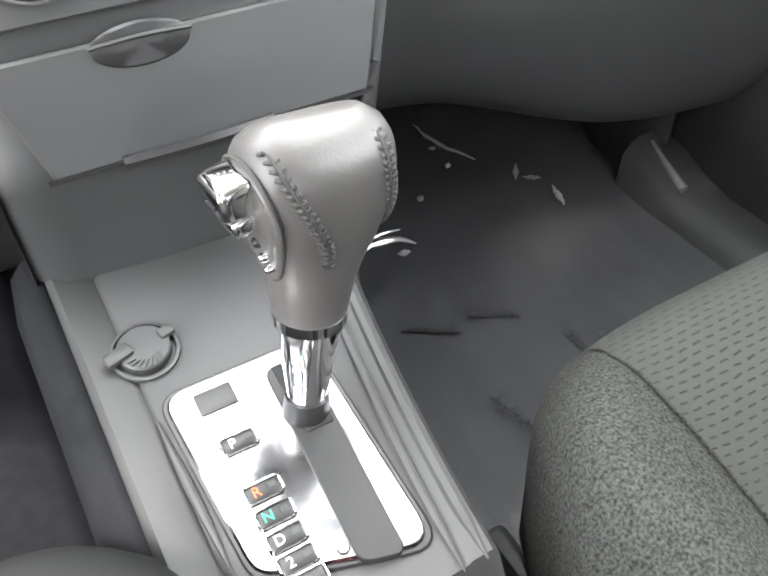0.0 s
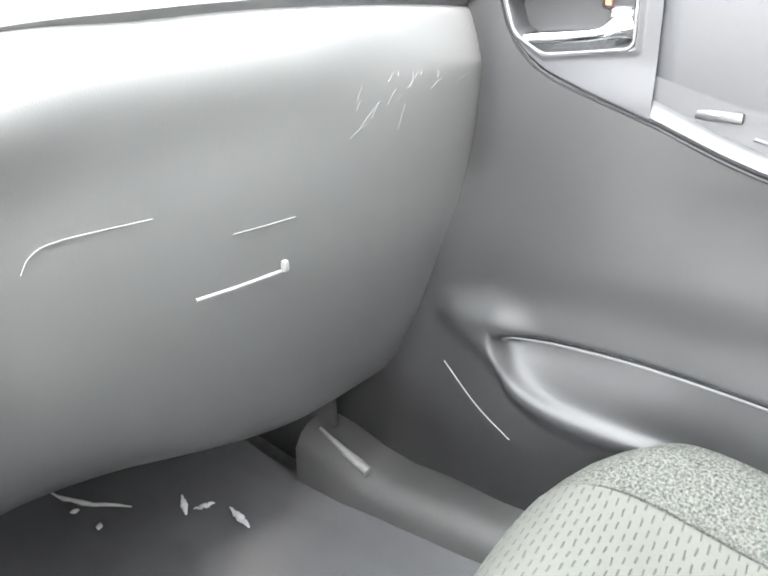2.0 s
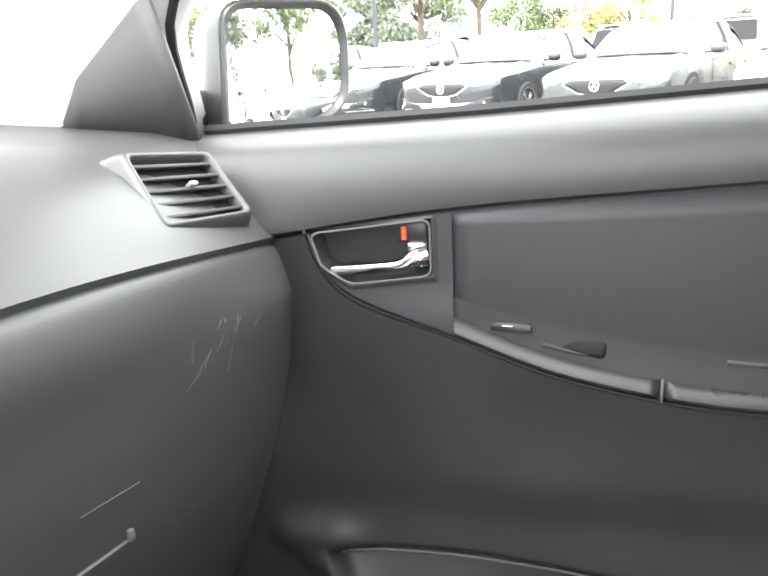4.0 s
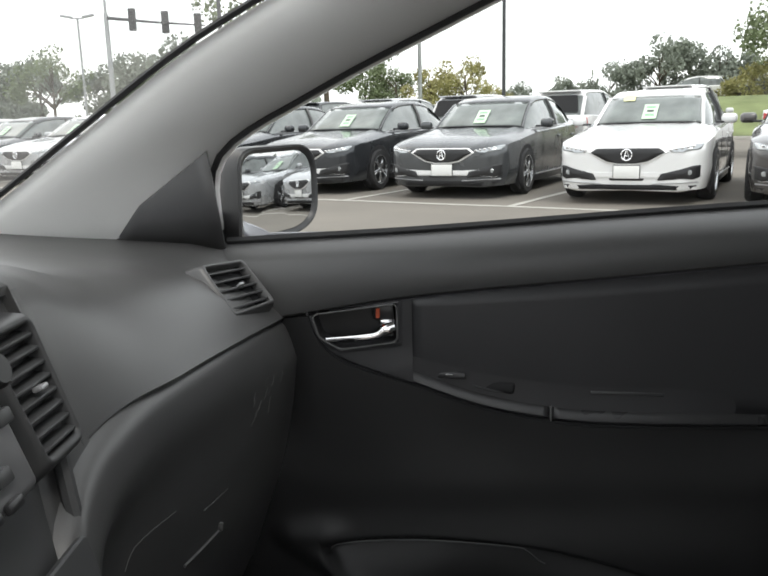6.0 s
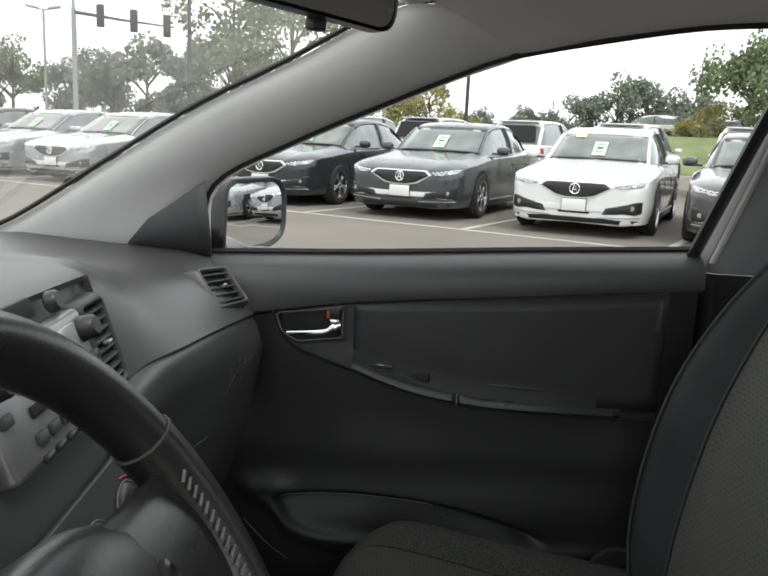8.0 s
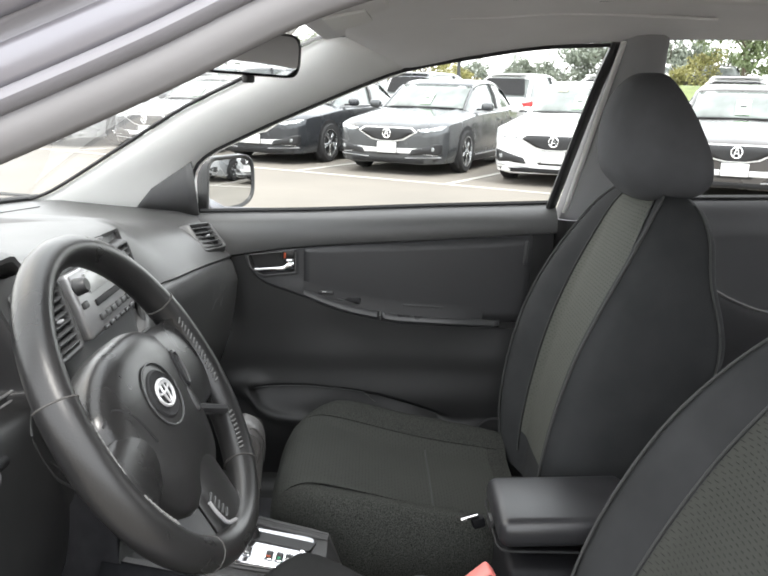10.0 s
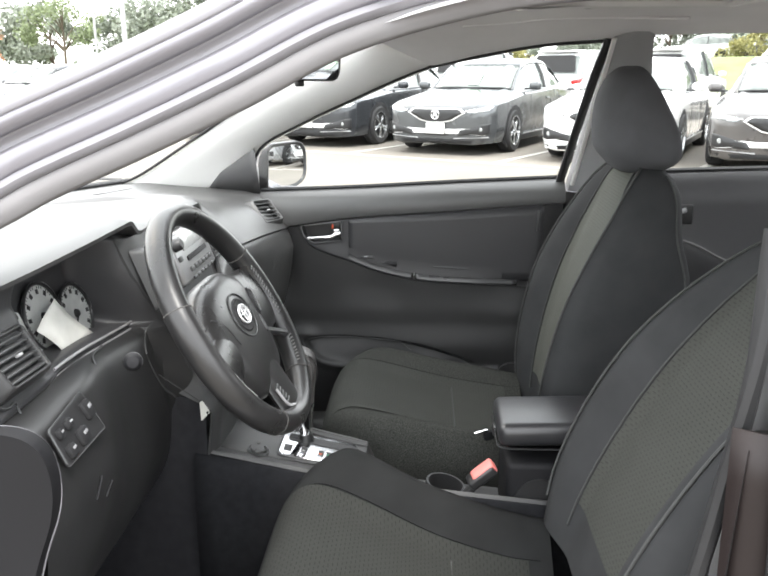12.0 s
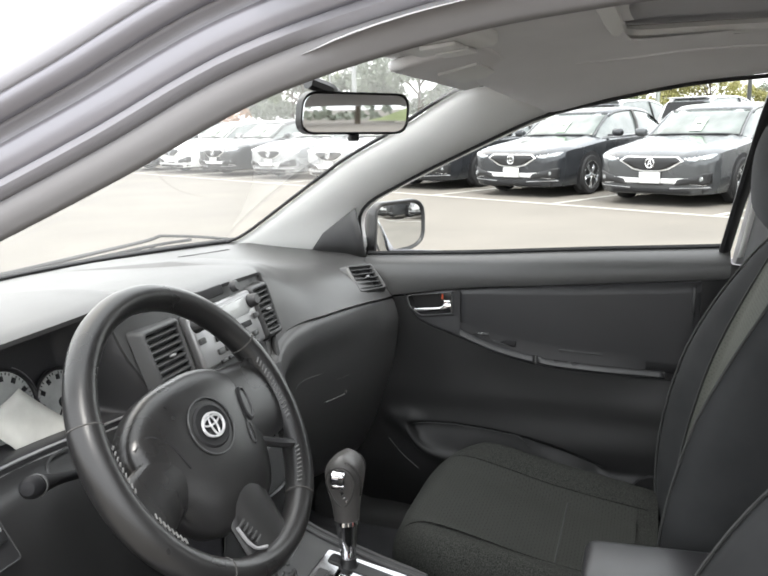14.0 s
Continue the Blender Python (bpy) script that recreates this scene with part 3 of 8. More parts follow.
pillar_trim(1, lambda z: -0.68 - 0.12 * (z - 1.0), lambda z: -0.835 + 0.02 * sstep(1.2, 1.34, z) - 0.10 * sstep(1.0, 0.8, z) * 0.3, 0.93, 1.36, "cloth_trim", "mid grey cloth-covered centre pillar trim", shell)
# pale tube painting the light reflected by the door seal flange
front_lip = [Vector((side_x(z) - 0.016, -0.672 - 0.105 * (z - 1.0) - 0.012, z)) for z in [0.95 + 0.38 * k / 12 for k in range(13)]]
part("flange_sheen_strip", tube(front_lip, 0.0075, 8, flat=0.6), "light_trim", shell, "pale strip along the pillar's front edge for the seal flange's sheen")
pillar_trim(1, lambda z: -0.665, lambda z: -0.87, 0.20, 0.93, "plastic", "dark lower centre pillar trim", shell, 0.01)
pillar_trim(-1, lambda z: -0.645 - 0.10 * (z - 1.0), lambda z: -0.84, 0.88, 1.37, "light_trim", "light grey upper centre pillar trim", shell, 0.03)
pillar_trim(-1, lambda z: -0.60 - 0.04 * (z - 0.7), lambda z: -0.86, 0.20, 0.88, "plastic", "dark lower centre pillar trim", shell, 0.03)

# left door opening: trim lip, seals and painted flanges, one beside the other
LEFT_LINE = [(-0.745, 0.62, 0.90), (-0.70, 0.40, 0.995), (-0.649, 0.205, 1.096), (-0.633, 0.153, 1.124), (-0.608, 0.047, 1.171), (-0.582, -0.061, 1.222), (-0.552, -0.175, 1.280), (-0.532, -0.30, 1.317), (-0.52, -0.42, 1.337), (-0.516, -0.62, 1.350), (-0.516, -0.85, 1.350), (-0.52, -1.15, 1.342), (-0.55, -1.5, 1.29)]
line = spline(LEFT_LINE, 80)


def rail_strip(name, n0, n1, o0, o1, crown, mat, label):
    rows = []
    for i, p in enumerate(line):
        t = (line[min(i + 1, 79)] - line[max(i - 1, 0)]).normalized()
        up = Vector((0.0, -t.z, t.y)).normalized()
        if up.z < 0:
            up = -up
        up = (up + Vector((0.30, 0, 0)) * up.z).normalized()
        out = Vector((-1, 0, 0))
        r = []
        for k in range(7):
            f = k / 6
            r.append(p + up * (n0 + (n1 - n0) * f) + out * (o0 + (o1 - o0) * f + crown * math.sin(math.pi * f)))
        rows.append(r)
    part(name, grid(rows), mat, shell, label, solid=0.003)


M["rail_dark"] = material("grey_door_seal", (0.20, 0.195, 0.21), 0.6, 0, 0.08, 12, 0.2, 400)
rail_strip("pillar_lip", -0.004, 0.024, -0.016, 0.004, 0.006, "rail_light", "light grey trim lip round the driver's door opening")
rail_strip("door_seal", 0.024, 0.040, 0.004, 0.010, 0.010, "rail_dark", "grey rubber door opening seal")
rail_strip("flange", 0.040, 0.066, 0.012, 0.020, 0.003, "paint_silver", "silver painted door flange")
rail_strip("flange_groove", 0.066, 0.080, 0.018, 0.030, -0.005, "rail_dark", "shaded groove of the door flange")
rail_strip("roof_edge", 0.080, 0.098, 0.032, 0.044, 0.004, "paint_silver", "silver painted roof edge")
rail_strip("drip_moulding", 0.098, 0.116, 0.044, 0.040, 0.006, "rail_dark", "grey roof drip moulding")

# left centre pillar: brown inner panel, seal, painted jamb with its striker
bp = thing("door_jamb", "silver painted door jamb with rubber seal and striker", "door jamb", kind="structure")
part("pillar_seal", tube(spline([(-0.675, -0.625, 1.10), (-0.70, -0.612, 0.95), (-0.70, -0.592, 0.80), (-0.70, -0.565, 0.62), (-0.70, -0.55, 0.40)], 24), 0.013, 8, flat=0.8), "rubber", bp, "grey pillar edge seal")
rows = [[Vector((-0.722, -0.588 - 0.05 * f - 0.02 * (0.85 - z), z)) + Vector((-0.03 * f, 0, 0)) for f in (0, 0.5, 1)] for z in [0.30 + 0.60 * k / 10 for k in range(11)]]
part("inner_panel", grid(rows), "jamb_red", bp, "dull brown inner pillar panel", solid=0.004)
part("jamb_seal", tube(spline([(-0.735, -0.645, 1.10), (-0.755, -0.63, 0.92), (-0.757, -0.637, 0.75), (-0.757, -0.65, 0.50), (-0.757, -0.65, 0.30)], 24), 0.012, 8), "rubber", bp, "black jamb seal")
rows = [[Vector((-0.775 - 0.03 * f + 0.10 * max(0, z - 0.95), -0.65 - 0.10 * f - 0.06 * max(0, z - 0.95), z)) for f in (0, 0.15, 0.4, 1)] for z in [0.25 + 0.85 * k / 12 for k in range(13)]]
part("painted_jamb", grid(rows), "paint_silver", bp, "silver painted pillar face", solid=0.004)
part("striker", tube(spline([(-0.755, -0.652, 0.735), (-0.795, -0.650, 0.742), (-0.795, -0.650, 0.705), (-0.755, -0.652, 0.70)], 14), 0.0055, 8), "chrome", bp, "chrome door striker")

# lower front corner of the driver's opening
kick = rounded_outline([(0.26, 0.25), (0.176, 0.70), (0.134, 0.80), (0.148, 0.882), (0.60, 0.880), (0.60, 0.25)], [0.02, 0.05, 0.05, 0.05, 0.02, 0.02], 8)
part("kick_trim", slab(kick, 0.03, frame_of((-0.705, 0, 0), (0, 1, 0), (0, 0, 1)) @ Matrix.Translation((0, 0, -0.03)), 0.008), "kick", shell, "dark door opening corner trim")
part("kick_seal", tube([Vector((-0.712, y + 0.003, z - 0.003)) for y, z in kick[2:40]], 0.003, 6), "rail_dark", shell, "grey edge of the corner trim")

# floor, tunnel sides, firewall, rear closing panels, bonnet and sills
rows = [[Vector((-0.74 + 1.44 * k / 24, y, z + 0.012 * math.sin(9 * k / 24 + 5 * y))) for k in range(25)] for y, z in [(-1.75, 0.26), (-1.2, 0.22), (-0.6, 0.20), (0.0, 0.20), (0.30, 0.205), (0.45, 0.235), (0.60, 0.33), (0.72, 0.48), (0.80, 0.70), (0.82, 0.93)]]
fl = part("floor", grid(rows), "carpet")
tagged(fl, "dark carpeted car floor rising to the toe board", "floor", kind="structure")
# tunnel in the same shade-black carpet
part("tunnel", box((0.16, 0.62, 0.34), 0.03, 3, pose(-0.035, 0.51, 0.36)), "void", shell, "carpeted tunnel blackened for shade")
rows = [[Vector((0.675 + 0.012 * sstep(0.30, 0.50, y), y, z)) for y in (0.30, 0.36, 0.5, 0.65, 0.84)] for z in (0.18, 0.35, 0.55, 0.75, 0.84)]
part("kick_panel", grid(rows), "kick_grey", shell, "dark plastic kick panel", solid=0.006)
rows = [[Vector((-0.69, y, z)) for y in (0.27, 0.36, 0.5, 0.65, 0.84)] for z in (0.18, 0.35, 0.55, 0.8, 0.95)]
part("kick_panel", grid(rows), "plastic", shell, "dark plastic kick panel", solid=0.006)
part("rear_panel", box((1.40, 0.10, 0.80), 0.03, 3, pose(0, -1.70, 0.66, 12)), "seat_side", shell, "dark rear seat back")
part("rear_quarter", box((0.05, 0.35, 0.75), 0.02, 2, pose(-0.62, -1.62, 1.0)), "light_trim", shell)
part("rear_quarter", box((0.05, 0.25, 0.75), 0.02, 2, pose(0.66, -1.70, 1.0)), "light_trim", shell)
rows = []
for i in range(10):
    f = i / 9
    r = []
    for k in range(21):
        u = -1 + k / 10
        y = 0.86 + 1.05 * f - 0.24 * u * u
        r.append(Vector((u * (0.74 - 0.05 * f), y, 0.925 - 0.03 * f - 0.16 * f * f - 0.05 * u ** 4)))
    rows.append(r)
part("bonnet", grid(rows), "paint_silver", shell, "silver bonnet", solid=0.004)
for s in (-1, 1):
    part("sill", box((0.10, 2.6, 0.16), 0.03, 3, pose(s * 0.755, -0.55, 0.24)), "paint_silver", shell, "silver door sill")
    part("fender", box((0.05, 1.15, 0.42), 0.02, 3, pose(s * 0.80, 1.30, 0.60)), "paint_silver", shell, "silver front wing")
rows = [[Vector((0.80 + 0.03 * math.sin(math.pi * (z - 0.3) / 0.65), y, z)) for y in (0.35, -0.1, -0.5, -0.9, -1.3, -1.75)] for z in [0.28 + 0.65 * k / 10 for k in range(11)]]
part("door_skin", grid(rows), "paint_silver", shell, "silver outer door skin", solid=0.004)
rows = [[Vector((-0.80 - 0.03 * math.sin(math.pi * (z - 0.3) / 0.65), y, z)) for y in (-0.88, -1.1, -1.3, -1.75)] for z in [0.28 + 0.65 * k / 10 for k in range(11)]]
part("door_skin", grid(rows), "paint_silver", shell, "silver outer door skin", solid=0.004)
dmat = part("floor_mat", grid([[Vector((-0.66 + 0.48 * k / 16, -0.14 + 0.72 * j / 20, 0.222 + curve_value([(-0.2, 0.0), (0.30, 0.0), (0.45, 0.03), (0.60, 0.125)], -0.14 + 0.72 * j / 20) + 0.004 * math.sin(k + j))) for k in range(17)] for j in range(21)]), "skirt_carpet", None, solid=0.006)
tagged(dmat, "black floor mat in the driver's footwell", "floor mat")
# wipers
wiper = thing("wiper", "black windscreen wiper lying at the screen's foot", "wiper")
part("arm", tube(spline([(-0.05, 0.93, 0.925), (0.06, 0.86, 0.952), (0.20, 0.83, 0.957), (0.42, 0.82, 0.958), (0.65, 0.815, 0.958), (0.70, 0.80, 0.966)], 24), 0.0055, 6), "satin", wiper)
part("blade", tube(spline([(0.10, 0.835, 0.948), (0.40, 0.80, 0.950), (0.62, 0.76, 0.953), (0.70, 0.70, 0.958)], 20), 0.0045, 6), "rubber", wiper, "thin rubber blade")
part("blade_frame", tube(spline([(0.70, 0.80, 0.966), (0.715, 0.70, 0.964), (0.73, 0.60, 0.957)], 12), 0.0045, 6), "satin", wiper, "thin black blade frame")
part("pivot", cyl(0.016, 0.012, 0.03, 16, 0.003, pose(-0.05, 0.93, 0.917)), "satin", wiper, "round wiper pivot")

# far door mirror
dm = thing("door_mirror", "dark door mirror with a rounded housing outside the passenger window", "door mirror")
mc = frame_of((0.822, 0.139, 0.988), (0.835, -0.55, 0.0), (0.018, 0.024, 1))
out = rounded_outline([(-0.090, -0.072), (0.050, -0.064), (0.086, -0.040), (0.090, 0.045), (0.066, 0.068), (-0.078, 0.066)], [0.012, 0.03, 0.025, 0.03, 0.02, 0.03], 5)
rows = []
for d, s in ((-0.006, 0.86), (0.0, 0.90), (0.003, 0.96), (0.0, 1.0), (-0.02, 1.03), (-0.055, 0.95), (-0.085, 0.65), (-0.095, 0.2)):
    rows.append([mc @ Vector((x * s + 0.004 * (1 - s), y * s, d)) for x, y in out])
part("housing", grid(rows, closed_v=True, caps=False), "satin", dm, "dark plastic mirror housing")
part("housing_edge", tube([mc @ Vector((x * 0.985 - 0.002, y * 0.985, 0.0015)) for x, y in out], 0.0012, 6, True), "plastic", dm, "grey rounded housing edge")
rows = []
for s in (1.0, 0.8, 0.6, 0.4, 0.2, 0.03):
    rows.append([mc @ Vector((x * 0.87 * s, y * 0.87 * s, -0.002 - ((x * 0.87 * s) ** 2 + (y * 0.87 * s) ** 2) / 9.0)) for x, y in out])
part("mirror_glass", grid(rows, closed_v=True, caps=True), "mirror", dm, "silvered convex mirror glass")
part("arm", box((0.07, 0.04, 0.040), 0.012, 3, pose(0.770, 0.225, 0.948, 0, 0, -30)), "plastic", dm, "dark mirror arm")

# inside mirror
im = thing("rearview_mirror", "dark rear-view mirror hanging from the windscreen", "rearview mirror")
rm = frame_of((0.075, -0.03, 1.272), (0.80, -0.60, 0.0), (-0.007, -0.0093, 1))
out = rounded_outline([(-0.106, -0.030), (0.101, -0.035), (0.107, 0.031), (-0.097, 0.036)], 0.026, 6)
rows = []
for d, s in ((0.0, 0.985), (0.003, 1.0), (-0.012, 1.02), (-0.030, 0.9), (-0.042, 0.55), (-0.045, 0.1)):
    rows.append([rm @ Vector((x * s, y * s, d)) for x, y in out])
part("housing", grid(rows, closed_v=True, caps=False), "satin", im, "black mirror shell")
part("mirror_glass", slab([(x * 0.965, y * 0.92) for x, y in out], 0.003, rm @ pose(0, 0, -0.001), 0.001), "dim_mirror", im, "silvered mirror glass")
part("stem", tube(spline([rm @ Vector((0, 0, -0.04)), rm @ Vector((0, 0.035, -0.07)), Vector((0.07, 0.05, 1.325))], 8), 0.012, 8), "satin", im)
part("tab", box((0.018, 0.012, 0.012), 0.003, 2, rm @ pose(0.0, -0.038, -0.01)), "satin", im)
# ---- passenger door panel ----
CREASE = [(-0.66, 0.90), (-0.58, 0.894), (-0.32, 0.874), (-0.05, 0.853), (0.134, 0.827), (0.25, 0.815)]
STRIP = [(-0.62, 0.664), (-0.525, 0.665), (-0.31, 0.673), (-0.24, 0.681), (-0.142, 0.702), (-0.036, 0.742), (0.035, 0.768), (0.062, 0.787), (0.078, 0.812), (0.086, 0.838)]


def crease_z(y):
    return curve_value(CREASE, y)


def strip_z(y):
    return curve_value(STRIP, y)


def convex_gap(pts, y, z):
    """How far (y, z) lies outside a convex outline (negative inside)."""
    worst = -9.0
    n = len(pts)
    area = sum(pts[i][0] * pts[(i + 1) % n][1] - pts[(i + 1) % n][0] * pts[i][1] for i in range(n))
    s = 1 if area > 0 else -1
    for i in range(n):
        (a, b), (c, d) = pts[i], pts[(i + 1) % n]
        ln = math.hypot(c - a, d - b)
        worst = max(worst, s * ((d - b) * (y - a) - (c - a) * (z - b)) / ln)
    return worst


door = thing("door_1", "closed front passenger door with dark grey vinyl and plastic panels", "car door", kind="structure")
# padded upper roll
rows = []
for i in range(41):
    y = 0.21 - 0.868 * i / 40
    zb, zc = belt_z(y), crease_z(y)
    prof = [(0.748, zb - 0.002), (0.738, zb + 0.001), (0.720, zb - 0.004), (0.703, zb - 0.012), (0.692, zb - 0.024), (0.686, (zb + zc) / 2), (0.683, zc + 0.016), (0.686, zc + 0.004), (0.694, zc), (0.712, zc - 0.003)]
    rows.append([Vector((x, y, z)) for x, z in prof])
part("upper_pad", grid(rows), "pad", door, "padded dark vinyl upper roll")
# flat insert
rows = []
for i in range(31):
    y = -0.052 - 0.55 * i / 30
    top, low = crease_z(y) - 0.001, strip_z(y) + 0.014
    r = []
    for k in range(9):
        f = k / 8
        r.append(Vector((0.6905 - 0.001 * math.sin(math.pi * f), y, top + (low - top) * f)))
    rows.append(r)
part("insert_panel", grid(rows), "door_vinyl", door, "flat dark vinyl door insert", solid=0.001)
part("rear_slot", box((0.012, 0.010, 0.060), 0.004, 2, pose(0.6895, -0.588, 0.853, 3)), "stack", door, "small upright trim slot")
# rear edge of the door panel
rows = [[Vector((0.690, -0.60, z)), Vector((0.690, -0.64, z)), Vector((0.70, -0.655, z)), Vector((0.76, -0.658, z))] for z in (0.28, 0.5, 0.7, 0.9)]
part("rear_edge", grid(rows), "plastic", door)
# armrest: sloping top and the curved trim strip
def strip_x(y):
    return 0.6862 - 0.0022 * sstep(-0.05, -0.25, y) + 0.0042 * sstep(-0.40, -0.530, y)


def arm_x(y, z):
    """The inner face of the flare above the strip."""
    f = min(1.0, max(0.0, (strip_z(y) + 0.062 - z) / 0.044))
    return 0.6900 + (strip_x(y) + 0.003 - 0.6900) * f ** 2


rows = []
for i in range(45):
    y = -0.036 - 0.51 * i / 44
    zs = strip_z(y)
    inn = strip_x(y)
    rows.append([Vector((arm_x(y, zs + 0.018 + 0.044 * (1 - k / 9)) + 0.004 * (k == 0), y, zs + 0.018 + 0.044 * (1 - k / 9))) for k in range(10)] + [Vector((inn + 0.006, y, zs + 0.0165))])
part("armrest", grid(rows), "door_vinyl", door, "sloping dark armrest top", solid=0.0008)


def strip_piece(y0, y1, label):
    rows = []
    for i in range(25):
        y = y0 + (y1 - y0) * i / 24
        zs = strip_z(y)
        inn = strip_x(y)
        wid = 0.0165 * sstep(0.088, 0.05, y)
        rows.append([Vector((inn + 0.012, y, zs + wid + 0.002)), Vector((inn + 0.004, y, zs + wid + 0.001)), Vector((inn + 0.001, y, zs + wid * 0.85)), Vector((inn - 0.001, y, zs + wid * 0.25)), Vector((inn + 0.001, y, zs + 0.001)), Vector((inn + 0.012, y, zs))])
    return part("armrest_strip", grid(rows), "strip_satin", door, label, solid=0.002)


strip_piece(-0.0375, -0.239, "dark satin armrest strip")
strip_piece(-0.2425, -0.535, "dark satin rear armrest strip")
part("strip_joint", box((0.006, 0.0025, 0.022), 0.0008, 1, pose(0.6828, -0.2415, strip_z(-0.2415) + 0.009)), "scuff", door, "pale joint edge")
part("groove_line", tube([Vector((strip_x(y) + 0.001, y, strip_z(y) - 0.003)) for y in [0.083 - 0.63 * k / 50 for k in range(51)]], 0.0018, 6), "black", door, "shadow gap below the armrest strip")
# handle bezel with its recess
recess = [(0.079, 0.832), (-0.034, 0.8455), (-0.034, 0.795), (0.043, 0.786), (0.070, 0.803)]
rows = []
for i in range(72):
    y = 0.0885 - 0.143 * i / 71
    lo, hi = strip_z(y) + 0.001, crease_z(y) - 0.001
    r = []
    for k in range(48):
        z = lo + (hi - lo) * k / 47
        g = convex_gap(recess, y, z)
        inside = sstep(0.0012, -0.0035, g)
        rim = math.exp(-((g - 0.003) / 0.0025) ** 2) * 0.0025
        sweep = 0.004 * sstep(0.790, 0.745, z) * sstep(0.075, -0.03, y)
        r.append(Vector((0.687 - sweep - rim + 0.024 * inside, y, z)))
    r.insert(0, r[0] + Vector((0.002, 0, -0.0015)))
    r.insert(0, r[0] + Vector((0.014, 0, 0.0)))
    rows.append(r)
bezel = part("handle_bezel", grid(rows), "door_vinyl", door, "dark handle surround with a deep cup", angle=60)
part("cup_lining", slab(rounded_outline([(y * 0.97, z) for y, z in recess], 0.006, 3), 0.004, frame_of((0.712, 0, 0), (0, 1, 0), (0, 0, 1)) @ Matrix.Translation((0, 0, -0.002)), 0), "satin", bezel)
# edge highlight of the cup, drawn as a thin pale line
part("cup_edge", tube([Vector((0.6848, y, z)) for y, z in rounded_outline([(a * 1.02, b + 0.0015 * (1 if b > 0.82 else -1)) for a, b in recess], 0.009, 4)], 0.0011, 6, True), "scuff", bezel, "moulded edge of the handle cup, paler for its highlight")
lever = [(0.062, 0.7965), (0.030, 0.7995), (-0.005, 0.8035), (-0.018, 0.810), (-0.030, 0.8135)]
part("lever", tube(spline([(0.689 - 0.004 * math.sin(k), y, z) for k, (y, z) in enumerate(lever)], 20), [0.0042 + 0.003 * sstep(9, 16, k) for k in range(20)], 8, flat=1.25), "chrome", bezel, "chrome door release lever")
part("lever_root", box((0.014, 0.022, 0.026), 0.005, 3, pose(0.697, -0.021, 0.812)), "chrome", bezel, "chrome lever root")
part("lock_button", box((0.012, 0.030, 0.022), 0.004, 2, pose(0.700, -0.016, 0.833)), "satin", bezel)
part("lock_mark", box((0.002, 0.0055, 0.0140), 0.0008, 1, pose(0.6935, -0.0085, 0.8325)), "lock_orange", bezel, "red unlocked mark")
# window switch, pull cup and slot on the armrest
sw = part("window_switch", box((0.018, 0.038, 0.009), 0.002, 2, pose(arm_x(-0.108, 0.743) + 0.006, -0.108, 0.743, 0, 12, -6)), "satin", door, "small black window switch")
part("switch_mark", box((0.004, 0.010, 0.001), 0.0003, 1, pose(arm_x(-0.104, 0.743) - 0.0012, -0.104, 0.7458, 0, 12, -6)), "white_print", sw, "white window symbol")
part("pull_cup", box((0.02, 0.062, 0.017), 0.005, 3, pose(arm_x(-0.163, 0.727) + 0.009, -0.163, 0.727, 8, 14, -5)), "black", door, "dark pull-cup hollow")
part("pull_lip", tube(spline([(arm_x(-0.136, 0.729) - 0.0005, -0.136, 0.729), (arm_x(-0.163, 0.722) - 0.0005, -0.163, 0.722), (arm_x(-0.190, 0.7195) - 0.0005, -0.190, 0.7195)], 10), 0.0020, 6), "stack", door, "pale edge of the pull cup")
part("long_slot", box((0.010, 0.10, 0.006), 0.002, 2, pose(arm_x(-0.345, 0.714) + 0.0035, -0.345, 0.714, 3, 0, 0)), "stack", door, "long shallow armrest slot")
